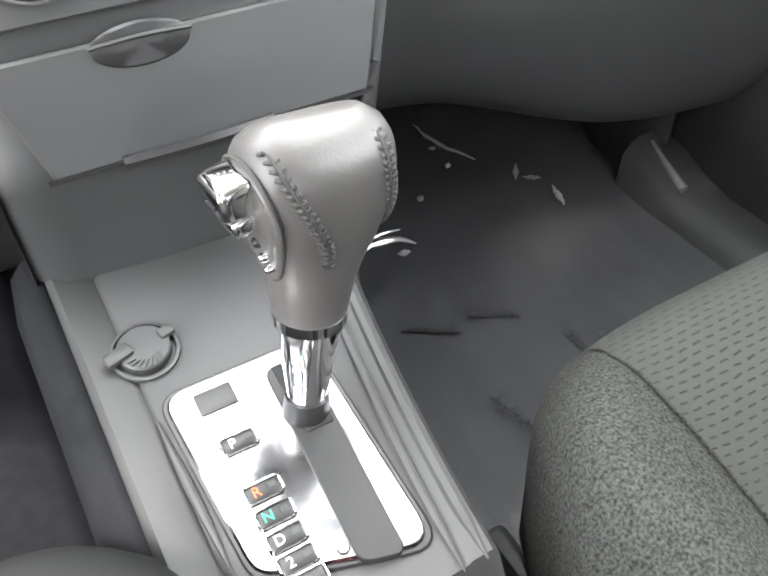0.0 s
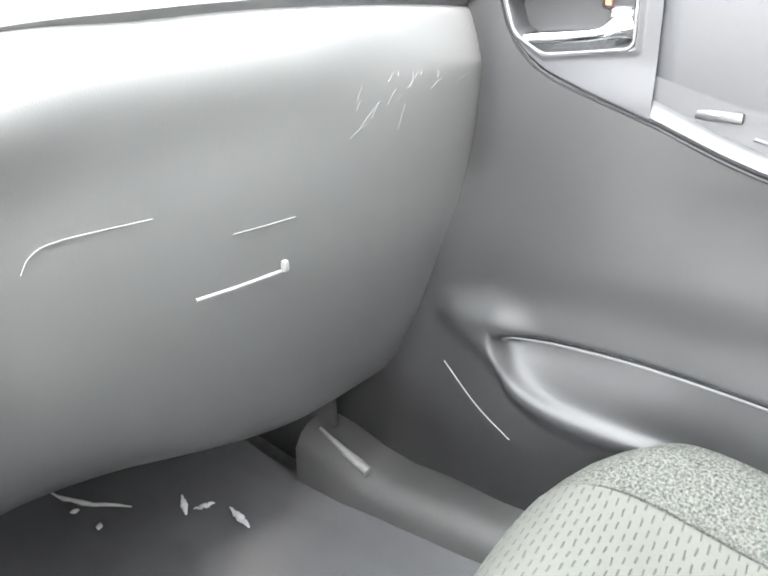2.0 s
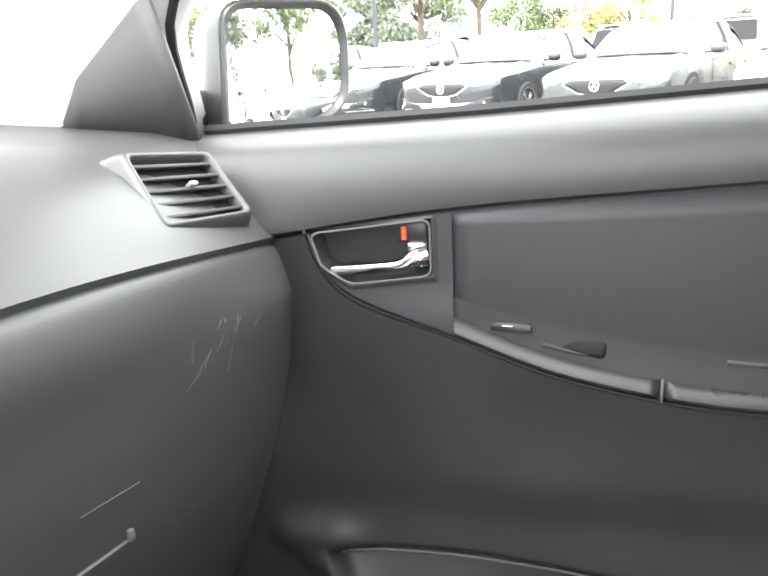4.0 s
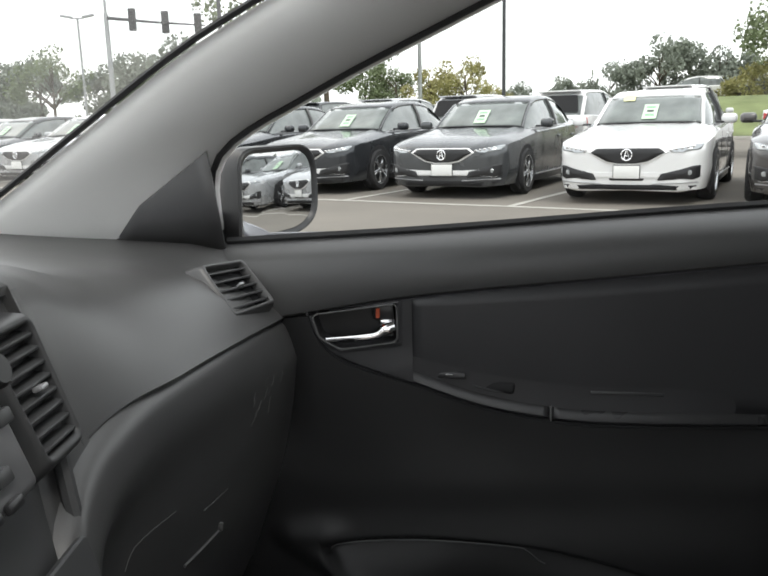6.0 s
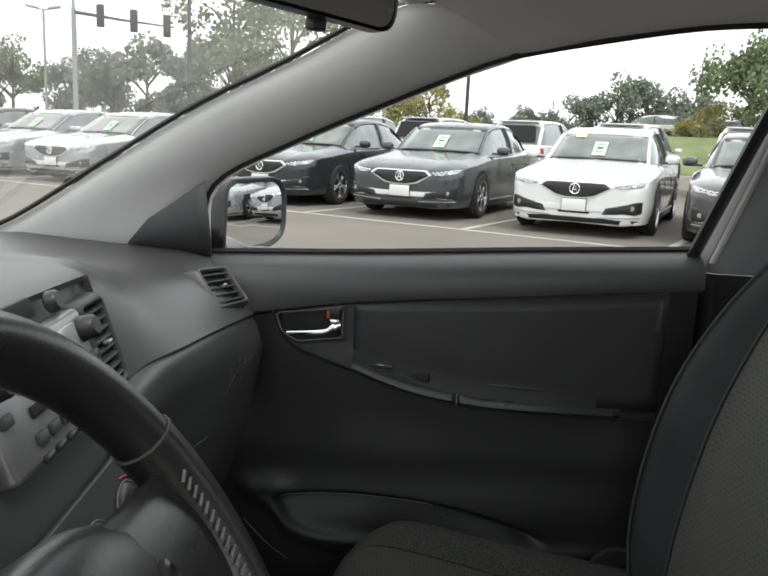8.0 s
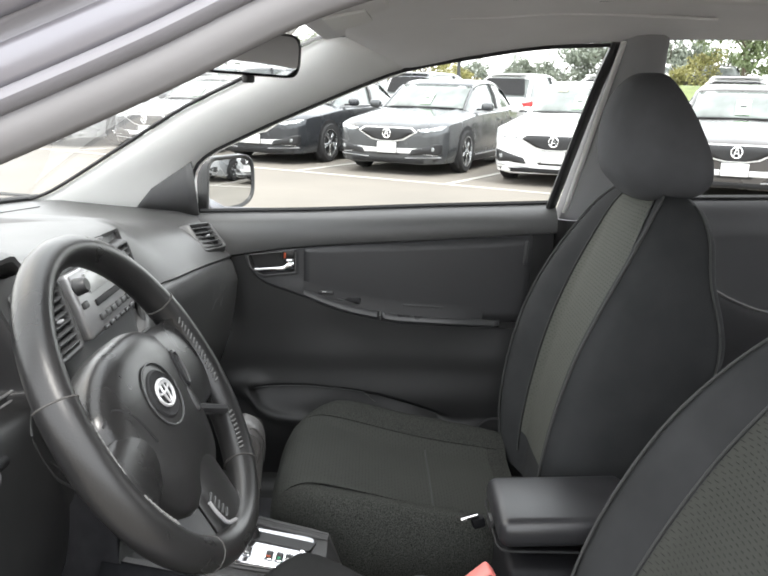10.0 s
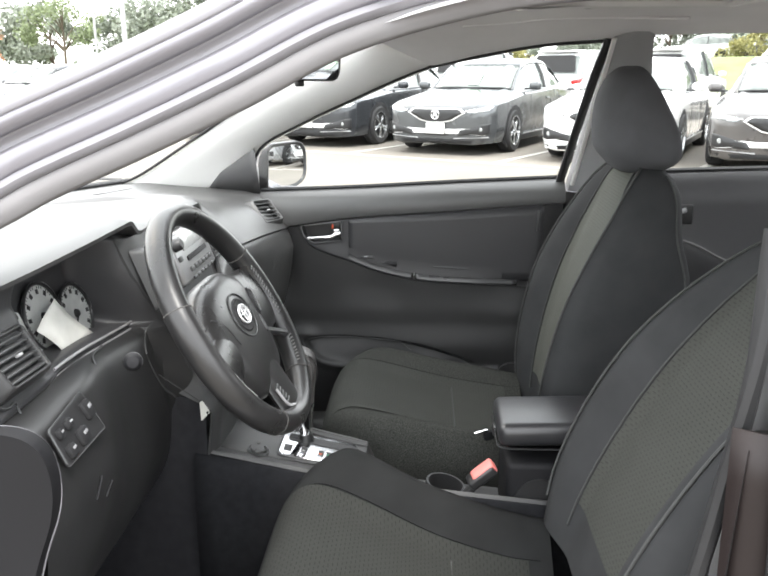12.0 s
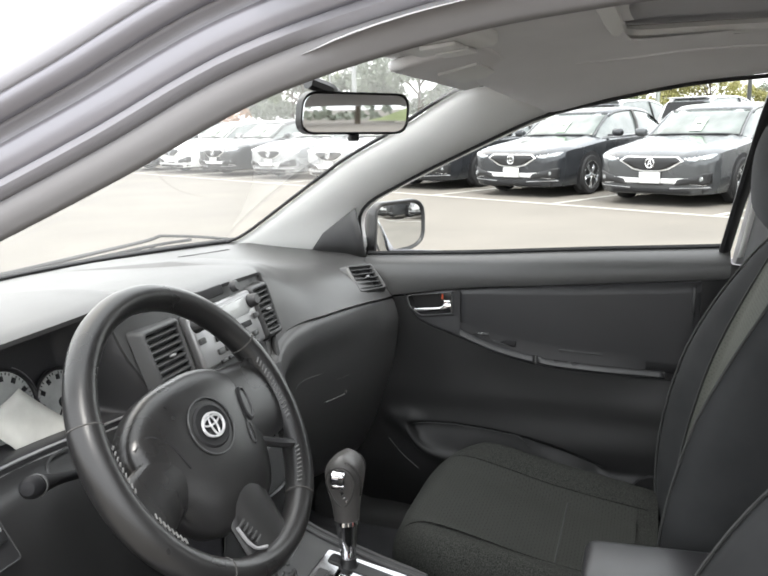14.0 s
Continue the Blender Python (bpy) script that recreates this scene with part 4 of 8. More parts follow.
# lower panel with the map pocket hollowed into it
UP = [(-0.40, 0.44), (-0.30, 0.474), (-0.217, 0.493), (-0.085, 0.507), (0.0, 0.508), (0.053, 0.503), (0.072, 0.496)]
LOW = [(-0.40, 0.418), (-0.25, 0.418), (-0.091, 0.426), (-0.04, 0.429), (0.013, 0.438), (0.05, 0.456), (0.072, 0.480)]
rows = []
ny, nz = 150, 170
for i in range(ny):
    y = 0.34 - 1.0 * i / (ny - 1)
    top = strip_z(y) - 0.004 if y < 0.0855 else crease_z(y) - 0.002
    top = top + (crease_z(y) - 0.002 - top) * sstep(0.080, 0.092, y)
    r = []
    for k in range(nz):
        z = top + (0.215 - top) * k / (nz - 1)
        x = 0.672 + 0.006 * sstep(0.70, 0.60, z) - 0.016 * sstep(-0.05, -0.25, y) * (1 - sstep(-0.34, -0.546, y)) * sstep(0.56, 0.69, z)
        x -= 0.010 * sstep(0.56, 0.47, z) * sstep(0.16, 0.06, y)
        x += 0.022 * sstep(0.40, 0.26, z) + 0.014 * sstep(0.56, 0.68, z) * sstep(0.0, -0.2, y) + 0.010 * sstep(0.58, 0.70, z)
        if -0.42 < y < 0.078:
            u, l = curve_value(UP, y), curve_value(LOW, y)
            inside = sstep(u + 0.004, u - 0.008, z) * sstep(l - 0.003, l + 0.006, z) * sstep(0.078, 0.070, y) * sstep(-0.42, -0.38, y)
            x += (0.004 + 0.018 * sstep(l, u, z)) * inside
        if y < 0.14:
            l = curve_value(LOW, min(y, 0.072)) - 0.012 + 0.55 * max(0.0, y - 0.06)
            x -= 0.010 * math.exp(-((z - l) / 0.016) ** 2) * sstep(0.15, 0.06, y)
        x -= 0.010 * math.exp(-((z - 0.515) / 0.020) ** 2) * sstep(0.16, 0.12, y) * sstep(0.02, 0.09, y)
        x += 0.014 * sstep(0.078, 0.135, y) * sstep(0.60, 0.72, z)
        r.append(Vector((x, y, z)))
    r.insert(0, Vector((0.745, y, top + 0.004)))
    rows.append(r)
part("lower_panel", grid(rows), "plastic", door, "dark lower door panel with a map pocket", angle=70)
# rim highlight of the pocket, put into a paler lip colour
part("pocket_lip", tube([Vector((0.6685, y, curve_value(UP, y) + 0.001 - 0.02 * sstep(-0.20, -0.235, y))) for y in [0.066 - 0.30 * k / 40 for k in range(41)]], 0.0013, 6), "stack", door, "thin upper lip of the map pocket, paler for its highlight")
part("scuff_mark", tube(spline([(0.655, 0.128, 0.462), (0.652, 0.088, 0.420), (0.652, 0.048, 0.388)], 10), 0.0009, 5), "scuff", door, "thin pale scratch")
# sill trim along the door foot
rows = []
for i in range(25):
    y = 0.33 - 1.05 * i / 24
    lift = 0.045 * sstep(0.20, 0.33, y)
    rows.append([Vector((0.70, y, 0.262 + lift)), Vector((0.655, y, 0.262 + lift)), Vector((0.638, y, 0.256 + lift)), Vector((0.625, y, 0.24 + lift)), Vector((0.618, y, 0.20))])
st = part("sill_trim", grid(rows), "kick_grey")
tagged(st, "dark grey plastic sill trim along the door foot", "sill trim", kind="structure")
# tapered clip whose pale colour paints its highlight
clip = thing("kick_clip", "clip at the foot of the kick panel, pale for its highlight", "trim clip")
part("clip_body", tube(spline([(0.642, 0.300, 0.318), (0.637, 0.262, 0.301), (0.631, 0.222, 0.287)], 10), [0.0025 + 0.0045 * sstep(0, 9, k) for k in range(10)], 10), "scuff", clip)
# rear door, seen past the seat
rd = thing("door_2", "closed rear passenger door with dark panel and chrome lever", "car door", kind="structure")
rows = []
for i in range(25):
    y = -0.875 - 0.72 * i / 24
    zb = belt_z(y)
    dip = 0.80 - 0.09 * sstep(-0.95, -1.2, y)
    rows.append([Vector((0.748, y, zb)), Vector((0.72, y, zb - 0.004)), Vector((0.697, y, zb - 0.03)), Vector((0.690, y, zb - 0.09)), Vector((0.692, y, dip + 0.02)), Vector((0.684, y, dip)), Vector((0.680, y, dip - 0.02)), Vector((0.682, y, dip - 0.05)), Vector((0.68, y, 0.5)), Vector((0.70, y, 0.22))])
part("panel", grid(rows), "door_vinyl", rd)
part("handle_cup", box((0.008, 0.11, 0.055), 0.004, 3, pose(0.690, -0.955, 0.872)), "plastic", rd, "black handle cup")
part("armrest_edge", tube(spline([(0.682, y, 0.806 - 0.09 * sstep(-0.95, -1.2, y)) for y in (-0.88, -0.95, -1.02, -1.10, -1.20, -1.32, -1.45)], 20), 0.004, 6), "scuff", rd, "grey upper edge of the rear armrest")
part("lever", tube(spline([(0.676, -0.925, 0.868), (0.672, -0.955, 0.876), (0.674, -0.985, 0.888)], 8), 0.0065, 8), "silver_print", rd, "chrome door lever")
part("belt_strip", tube([Vector((0.735, -0.87 - 0.70 * k / 12, belt_z(-0.87 - 0.70 * k / 12) + 0.004)) for k in range(13)], 0.0065, 6), "rubber", rd)
# ---- dashboard ----
CX = -0.012  # centre line of the stack


def stack_y(z):
    return 0.108 + 0.35 * (z - 0.640) if z > 0.640 else 0.108 + 0.14 * (0.640 - z)


def dash_crease(x):
    """(y, z) of the lower edge of the upper pad."""
    y = curve_value([(0.10, 0.152), (0.15, 0.168), (0.20, 0.175), (0.25, 0.173), (0.31, 0.168), (0.45, 0.143), (0.67, 0.120), (0.71, 0.118)], x)
    z = curve_value([(0.10, 0.795), (0.15, 0.832), (0.20, 0.850), (0.25, 0.856), (0.31, 0.858), (0.45, 0.853), (0.67, 0.830), (0.71, 0.824)], x)
    return y, z


def glove_base(x):
    return curve_value([(0.20, 0.207), (0.30, 0.190), (0.45, 0.160), (0.67, 0.122), (0.71, 0.12)], x)


dash = thing("dashboard", "dark grey soft vinyl dashboard of a sedan", "dashboard")
rows = []
for i in range(110):
    x = 0.715 - 1.415 * i / 109
    yb = 0.83 - 0.42 * (x / 0.735) ** 2 * 0.57
    if x > 0.203:
        cy, cz = dash_crease(x)
        f = (x - 0.19) / 0.5
        top = 0.985 - 0.055 * sstep(0.15, 0.62, x)
        prof = [(yb, 0.948), (yb - 0.10, 0.955 + (top - 0.935) * 0.3), (cy + 0.22, top + 0.008), (cy + 0.13, top), (cy + 0.085, top - 0.010), (cy + 0.055, cz + 0.066 - 0.002 * f), (cy + 0.030, cz + 0.042), (cy + 0.010, cz + 0.014), (cy, cz + 0.002), (cy + 0.008, cz - 0.008), (cy + 0.05, cz - 0.012)]
        flush = [(yb, 0.948), (yb - 0.10, 0.960), (0.44, 0.990), (0.34, 0.992), (0.275, 0.991), (0.240, 0.982), (stack_y(0.955) + 0.004, 0.955), (stack_y(0.90) + 0.006, 0.90), (stack_y(cz) + 0.008, cz + 0.002), (stack_y(cz) + 0.016, cz - 0.008), (stack_y(cz) + 0.05, cz - 0.012)]
        w = 1 - sstep(0.21, 0.36, x)
        prof = [(a[0] + (b[0] - a[0]) * w, a[1] + (b[1] - a[1]) * w) for a, b in zip(prof, flush)]
    else:
        lip = curve_value([(-0.70, 0.985), (-0.60, 1.005), (-0.50, 1.013), (-0.36, 1.019), (-0.24, 1.022), (-0.195, 1.020), (-0.165, 0.999), (-0.12, 0.998), (0.0, 0.994), (0.12, 0.991), (0.205, 0.988)], x)
        ly = curve_value([(-0.70, 0.30), (-0.55, 0.255), (-0.36, 0.232), (-0.205, 0.226), (-0.165, 0.228), (0.0, 0.224), (0.19, 0.224)], x)
        prof = [(yb, 0.948), (yb - 0.10, 0.962), (ly + 0.24, lip - 0.008), (ly + 0.12, lip + 0.002), (ly + 0.06, lip + 0.003), (ly + 0.03, lip), (ly + 0.012, lip - 0.003), (ly + 0.002, lip - 0.008), (ly + 0.004, lip - 0.015), (ly + 0.02, lip - 0.02), (ly + 0.10, lip - 0.03)]
    rows.append([Vector((x, y, z)) for y, z in prof])
part("upper_pad", grid(rows), "pad", dash, "soft vinyl dash top with an instrument hood", angle=55)
part("pad_seam", tube(spline([(0.4233, 0.561, 0.960), (0.5258, 0.5502, 0.953), (0.6019, 0.5277, 0.951)], 12), 0.0011, 5), "plastic", dash, "thin moulded line on the dash top")
# glove box side
rows = []
for i in range(40):
    x = 0.694 - 0.585 * i / 39
    cy, cz = dash_crease(x)
    base = glove_base(x)
    low_ = 0.100 * sstep(0.22, 0.60, x)
    prof = [(cy + 0.020, cz + 0.002), (cy + 0.003, cz - 0.006), (min(cy - 0.004, base - 0.008), cz - 0.024), (min(cy - 0.006, base - 0.016), cz - 0.050), (base - 0.016, 0.765), (base - 0.010, 0.72), (base - 0.001, 0.67), (base + 0.010, 0.62), (base + 0.031, 0.57 - 0.1 * low_), (base + 0.062, 0.525 - 0.45 * low_), (base + 0.112, 0.486 - 0.85 * low_), (base + 0.22, 0.452 - low_), (base + 0.42, 0.44 - low_)]
    edge = sstep(0.13, 0.109, x)
    rows.append([Vector((x, q.x + 0.02 * edge, q.y)) for q in spline([(p[0], p[1], 0) for p in prof], 40)])
part("glovebox_panel", grid(rows), "pad", dash, "smooth dark glove box panel")


def glove_y(x, z):
    cy, cz = glove_base(x), dash_crease(x)[1]
    return curve_value([(0.57, cy + 0.031), (0.62, cy + 0.010), (0.67, cy - 0.001), (0.72, cy - 0.010), (0.77, cy - 0.016), (cz - 0.06, cy - 0.0165), (cz - 0.028, cy - 0.008)], z)


def glove_line(name, pts, r, mat, label):
    q = spline([(x, z, 0) for x, z in pts], 14)
    part(name, tube([Vector((p.x, glove_y(p.x, p.y) - 0.0006, p.y)) for p in q], r, 6), mat, dash, label)


glove_line("glovebox_seam", [(0.252, 0.722), (0.259, 0.732), (0.277, 0.736), (0.340, 0.730)], 0.0004, "scuff", "pale glove box seam")
glove_line("handle_edge", [(0.403, 0.697), (0.462, 0.692)], 0.0004, "scuff", "pale upper edge of the glove box latch")
# highlight along the latch lip and its corner, put into a pale colour
glove_line("latch_lip", [(0.371, 0.6535), (0.41, 0.650), (0.450, 0.6475)], 0.0018, "scuff", "glove box latch lip, pale for its highlight")
part("latch_hook", box((0.006, 0.006, 0.010), 0.002, 2, pose(0.4525, glove_y(0.452, 0.652) - 0.002, 0.652)), "scuff", dash, "latch corner, pale for its highlight")
random.seed(4)
for k in range(46):
    x = random.gauss(0.605, 0.045)
    z = 0.772 + 0.25 * (x - 0.60) + random.gauss(0, 0.014)
    a = random.uniform(0.2, 1.3)
    ln = random.uniform(0.006, 0.026)
    glove_line("scratch", [(x, z), (x + ln * 0.5 * math.cos(a), z + ln * 0.5 * math.sin(a) + 0.001), (x + ln * math.cos(a), z + ln * math.sin(a))], random.uniform(0.00012, 0.00022), "scuff", "")


def vent(name, corners, slats, label, face="pad", tab=True):
    """An air vent over four corners (upper left, upper right, lower right, lower left): frame, dark well, slats."""
    a, b, c, d = [Vector(p) for p in corners]
    o = (a + b + c + d) / 4
    m = frame_of(o, (b - a) + (c - d), (a - d) + (b - c)) @ pose(0, 0, 0.007)
    inv = m.inverted()
    quad = [(inv @ p) for p in (a, b, c, d)]
    ol = rounded_outline([(p.x, p.y) for p in quad], 0.008, 4)
    rings = [(1.17, -0.020), (1.09, -0.009), (1.03, -0.002), (0.985, 0.0010), (0.95, 0.0022), (0.90, 0.0018), (0.865, -0.0005), (0.86, -0.012)]
    v = part(name, grid([[m @ Vector((x * f, y * f, d)) for x, y in ol] for f, d in rings], closed_v=True), face, dash, label, angle=80)
    part("well", slab([(x * 0.875, y * 0.875) for x, y in ol], 0.002, m @ pose(0, 0, -0.012)), "black", v)
    for k in range(slats):
        f = 0.075 + 0.85 * (k + 0.5) / slats
        p, q = quad[0].lerp(quad[3], f), quad[1].lerp(quad[2], f)
        mid, ln = (p + q) / 2, (q - p).length
        ang = math.degrees(math.atan2(q.y - p.y, q.x - p.x))
        part("slat", box((ln * 0.86, 0.0030, 0.011), 0.0008, 1, m @ pose(mid.x, mid.y, -0.005, 0, 0, ang) @ pose(0, 0, 0, 24)), "stack", v)
    if tab:
        part("tab", box((0.010, 0.004, 0.008), 0.0015, 2, m @ pose(0.002, 0, 0.002)), "silver_print", v, "pale vent tab")
    return v


vent("side_vent", [(0.561, 0.199, 0.9215), (0.6644, 0.170, 0.9114), (0.658, 0.129, 0.854), (0.543, 0.156, 0.8645)], 5, "black passenger side air vent")
part("vent_dial", box((0.005, 0.030, 0.006), 0.002, 2, frame_of((0.672, 0.150, 0.880), (1, -0.3, 0), (0.3, 0.5, 0.8))), "satin", dash)
vent("left_vent", [(-0.640, 0.266, 0.942), (-0.522, 0.272, 0.934), (-0.521, 0.238, 0.874), (-0.634, 0.230, 0.884)], 6, "black driver's side air vent", "plastic")

def stack_half(z):
    return curve_value([(0.50, 0.100), (0.60, 0.102), (0.64, 0.104), (0.71, 0.128), (0.80, 0.15), (0.90, 0.192), (0.93, 0.205), (0.985, 0.214)], z)


def to_stack(x, y, z):
    """The panels beside the stack sweep forward to its edge."""
    edge = CX - stack_half(z)
    return y + (min(y, stack_y(z) + 0.022) - y) * sstep(edge - 0.028, edge + 0.004, x)


# instrument face under the hood, running out to the left vent
rows = []
for i in range(90):
    x = -0.700 + 0.58 * i / 89
    lip = curve_value([(-0.70, 0.985), (-0.60, 1.005), (-0.50, 1.013), (-0.36, 1.019), (-0.24, 1.022), (-0.195, 1.020), (-0.165, 0.999), (-0.12, 0.998)], x)
    ly = curve_value([(-0.70, 0.30), (-0.55, 0.255), (-0.36, 0.232), (-0.205, 0.226), (-0.165, 0.255)], x)
    s = sstep(-0.455, -0.525, x)
    deep = [(ly + 0.03, lip - 0.018), (0.318, 0.985), (0.335, 0.950), (0.326, 0.905), (0.318, 0.866), (0.294, 0.856), (0.264, 0.856), (0.254, 0.852), (0.253, 0.843), (0.262, 0.836)]
    near = [(ly + 0.02, lip - 0.012), (0.278, 0.962), (0.270, 0.940), (0.258, 0.900), (0.250, 0.872), (0.246, 0.862), (0.244, 0.857), (0.242, 0.852), (0.244, 0.845), (0.256, 0.838)]
    drop = -0.030 * sstep(-0.46, -0.11, x)
    r = []
    for k, (a, b) in enumerate(zip(deep, near)):
        y, z = a[0] + (b[0] - a[0]) * s, a[1] + (b[1] - a[1]) * s + (drop if k > 4 else drop * k / 5)
        r.append((y, z, 0))
    r = spline(r, 40)
    rows.append([Vector((x, to_stack(x, q.x, q.y) if k > 2 else q.x, q.y)) for k, q in enumerate(r)])
clus = part("instrument_panel", grid(rows), "door_vinyl", dash, "smooth dark instrument panel under the hood", angle=100)
def on_cluster(x, z, off=0.0):
    return frame_of((x, 0.314 + 0.25 * (z - 0.880), z), (1, 0, 0), (0, 0.25, 0.97)) @ pose(0, 0, off)


for cxx, czz, r, nm in ((-0.366, 0.895, 0.050, "speedometer"), (-0.270, 0.871, 0.047, "rev_counter")):
    dm_ = on_cluster(cxx, czz, 0.002 if r > 0.05 else 0.0)
    dial = part(nm, cyl(r, r, 0.006, 40, 0.001, dm_), "dial_face", clus, "pale grey round dial face")
    part("dial_rim", tube([dm_ @ Vector((r * 1.06 * math.cos(a), r * 1.06 * math.sin(a), 0.004)) for a in [2 * math.pi * k / 40 for k in range(40)]], 0.0030, 6, True), "satin", dial, "black dial rim")
    # glint on one side of the rim, drawn as a silver arc
    part("rim_glint", tube([dm_ @ Vector((r * 1.11 * math.cos(a), r * 1.11 * math.sin(a), 0.004)) for a in [radians(-40 + 100 * k / 20) for k in range(21)]], 0.0016, 6), "silver_print", dial, "silver arc painted as a glint on the dial rim")
    for k in range(10):
        a = radians(232 - 30 * k)
        part("dial_mark", box((0.0075, 0.0065, 0.001), 0.0, 1, dm_ @ pose(r * 0.80 * math.cos(a), r * 0.80 * math.sin(a), 0.0036, 0, 0, math.degrees(a))), "black", dial)
        for j in range(3):
            q = a - radians(7.5 * (j + 0.5))
            part("tick", box((0.0035, 0.0009, 0.001), 0.0, 1, dm_ @ pose(r * 0.93 * math.cos(q), r * 0.93 * math.sin(q), 0.0034, 0, 0, math.degrees(q))), "black", dial)
        if r > 0.05:
            part("inner_mark", box((0.0034, 0.0030, 0.001), 0.0, 1, dm_ @ pose(r * 0.50 * math.cos(a), r * 0.50 * math.sin(a), 0.0036, 0, 0, math.degrees(a))), "stack", dial)
    part("dial_hub", cyl(0.0075, 0.006, 0.006, 20, 0.001, dm_ @ pose(0, 0, 0.005)), "black", dial, "black needle hub")
    part("needle", tube([dm_ @ Vector((0, 0, 0.0072)), dm_ @ Vector((-r * 0.62, -r * 0.62, 0.0062))], [0.0016, 0.0006], 6), "black", dial)
fan = [(-0.108, 0.021), (-0.095, 0.030), (-0.078, 0.032), (-0.061, 0.027), (-0.056, 0.000), (-0.050, -0.022), (-0.068, -0.023), (-0.088, 0.000)]
gauge = part("fuel_gauge", slab(rounded_outline(fan, 0.003, 2), 0.004, on_cluster(-0.366, 0.895), 0.0008), "dial_face", clus, "pale fan-shaped gauge")
for k in range(3):
    part("dial_mark", box((0.004, 0.009, 0.001), 0.0, 1, on_cluster(-0.366, 0.895, 0.0045) @ pose(-0.094 + 0.012 * k, 0.017 + 0.003 * k, 0, 0, 0, 18)), "black", gauge)
part("needle", tube([on_cluster(-0.366, 0.895, 0.0055) @ Vector((-0.060, -0.018, 0)), on_cluster(-0.366, 0.895, 0.0055) @ Vector((-0.088, 0.012, 0))], [0.0014, 0.0006], 6), "black", gauge)
part("warning_panel", slab([(-0.057, -0.037), (-0.0445, -0.0275), (-0.025, -0.046), (-0.040, -0.061)], 0.004, on_cluster(-0.366, 0.895), 0.0006), "dial_face", clus, "pale warning lamp panel")
lcd = part("trip_display", slab([(0.000, -0.0380), (0.040, -0.0270), (0.0465, -0.0410), (0.0106, -0.0510)], 0.003, on_cluster(-0.366, 0.895, 0.003), 0.0006), "lcd", clus, "grey trip display")
part("display_edge", tube([on_cluster(-0.366, 0.895, 0.0065) @ Vector((x, y, 0)) for x, y in [(0.000, -0.0380), (0.040, -0.0270), (0.0465, -0.0410), (0.0106, -0.0510)]], 0.0011, 5, True), "black", lcd)
# white sheet added in place of a bright reflection in the dial lens
pa, pb, pc, pd_ = Vector((-0.428, 0.296, 0.894)), Vector((-0.356, 0.300, 0.924)), Vector((-0.268, 0.283, 0.838)), Vector((-0.372, 0.281, 0.828))
paper = part("lens_reflection", grid([[(pa.lerp(pb, j / 6)).lerp(pd_.lerp(pc, j / 6), k / 6) + Vector((0, -0.007 * math.sin(math.pi * k / 6) * math.cos(2.6 * j / 6), 0.002 * math.sin(5 * j / 6))) for j in range(7)] for k in range(7)]), "paper", None, solid=0.0006)
tagged(paper, "white sheet standing in for a reflection in the dial lens", "paper")

# lower driver's side
rows = []
for i in range(40):
    x = -0.70 + 0.590 * i / 39
    drop = -0.030 * sstep(-0.46, -0.11, x)
    hump = 0.026 * sstep(-0.33, -0.50, x) + 0.008 * sstep(-0.52, -0.64, x)
    prof = [(0.30, 0.850 + drop), (0.255, 0.846 + drop), (0.240 - hump, 0.836 + drop * 0.8), (0.226 - hump, 0.815 + drop * 0.4), (0.214 - 1.1 * hump, 0.770), (0.205 - 0.9 * hump, 0.70), (0.207 - 0.5 * hump, 0.62), (0.220, 0.545), (0.255, 0.485), (0.33, 0.45), (0.45, 0.435)]
    rows.append([Vector((x, to_stack(x, q.x, q.y) if q.y > 0.52 else q.x, q.y)) for q in spline([(p[0], p[1], 0) for p in prof], 30)])
part("knee_panel", grid(rows), "plastic", dash, "dark lower driver's side panel")
for dz, r in ((0.0, 0.0022), (-0.0105, 0.0016)):
    part("shelf_line", tube([Vector((-0.478 + 0.373 * k / 12, 0.2515 - 0.002 * (dz < 0), 0.8545 + dz - 0.0275 * sstep(0, 12, k))) for k in range(13)], r, 6), "silver_print", dash, "silver line below the dials")
end = spline([(-0.680, 0.262, 0.925), (-0.655, 0.252, 0.897), (-0.640, 0.243, 0.870), (-0.622, 0.240, 0.861), (-0.605, 0.241, 0.861), (-0.606, 0.236, 0.846)], 20)
part("end_cap_seam", tube(end, 0.0016, 6), "stack", dash, "pale seam of the dash end cap")
KM = frame_of((-0.570, 0.1855, 0.808), (1, 0.09, 0.0), (0.0, 0.45, 0.89))
panel_ol = rounded_outline([(-0.068, -0.022), (0.062, -0.031), (0.059, 0.031), (-0.061, 0.029)], 0.006, 3)
swp = part("switch_panel", slab(panel_ol, 0.004, KM, 0.0015), "satin", dash, "black panel of small switches")
part("panel_rim", tube([KM @ Vector((x, y, 0.003)) for x, y in panel_ol], 0.0012, 5, True), "stack", swp)
for a, b, w, h in ((-0.018, 0.016, 0.018, 0.014), (0.042, 0.008, 0.024, 0.026), (-0.048, 0.016, 0.014, 0.013), (-0.046, -0.010, 0.022, 0.017), (-0.004, -0.010, 0.028, 0.021)):
    part("switch", box((w, h, 0.010), 0.004, 2, KM @ pose(a, b, 0.006)), "black", swp)
    # a pale bar paints the highlight on each switch
    part("switch_glint", box((w * 0.42, h * 0.20, 0.0012), 0.0005, 2, KM @ pose(a + 0.1 * w, b + h * 0.12, 0.0112)), "silver_print", swp, "pale bar painted as a switch highlight")
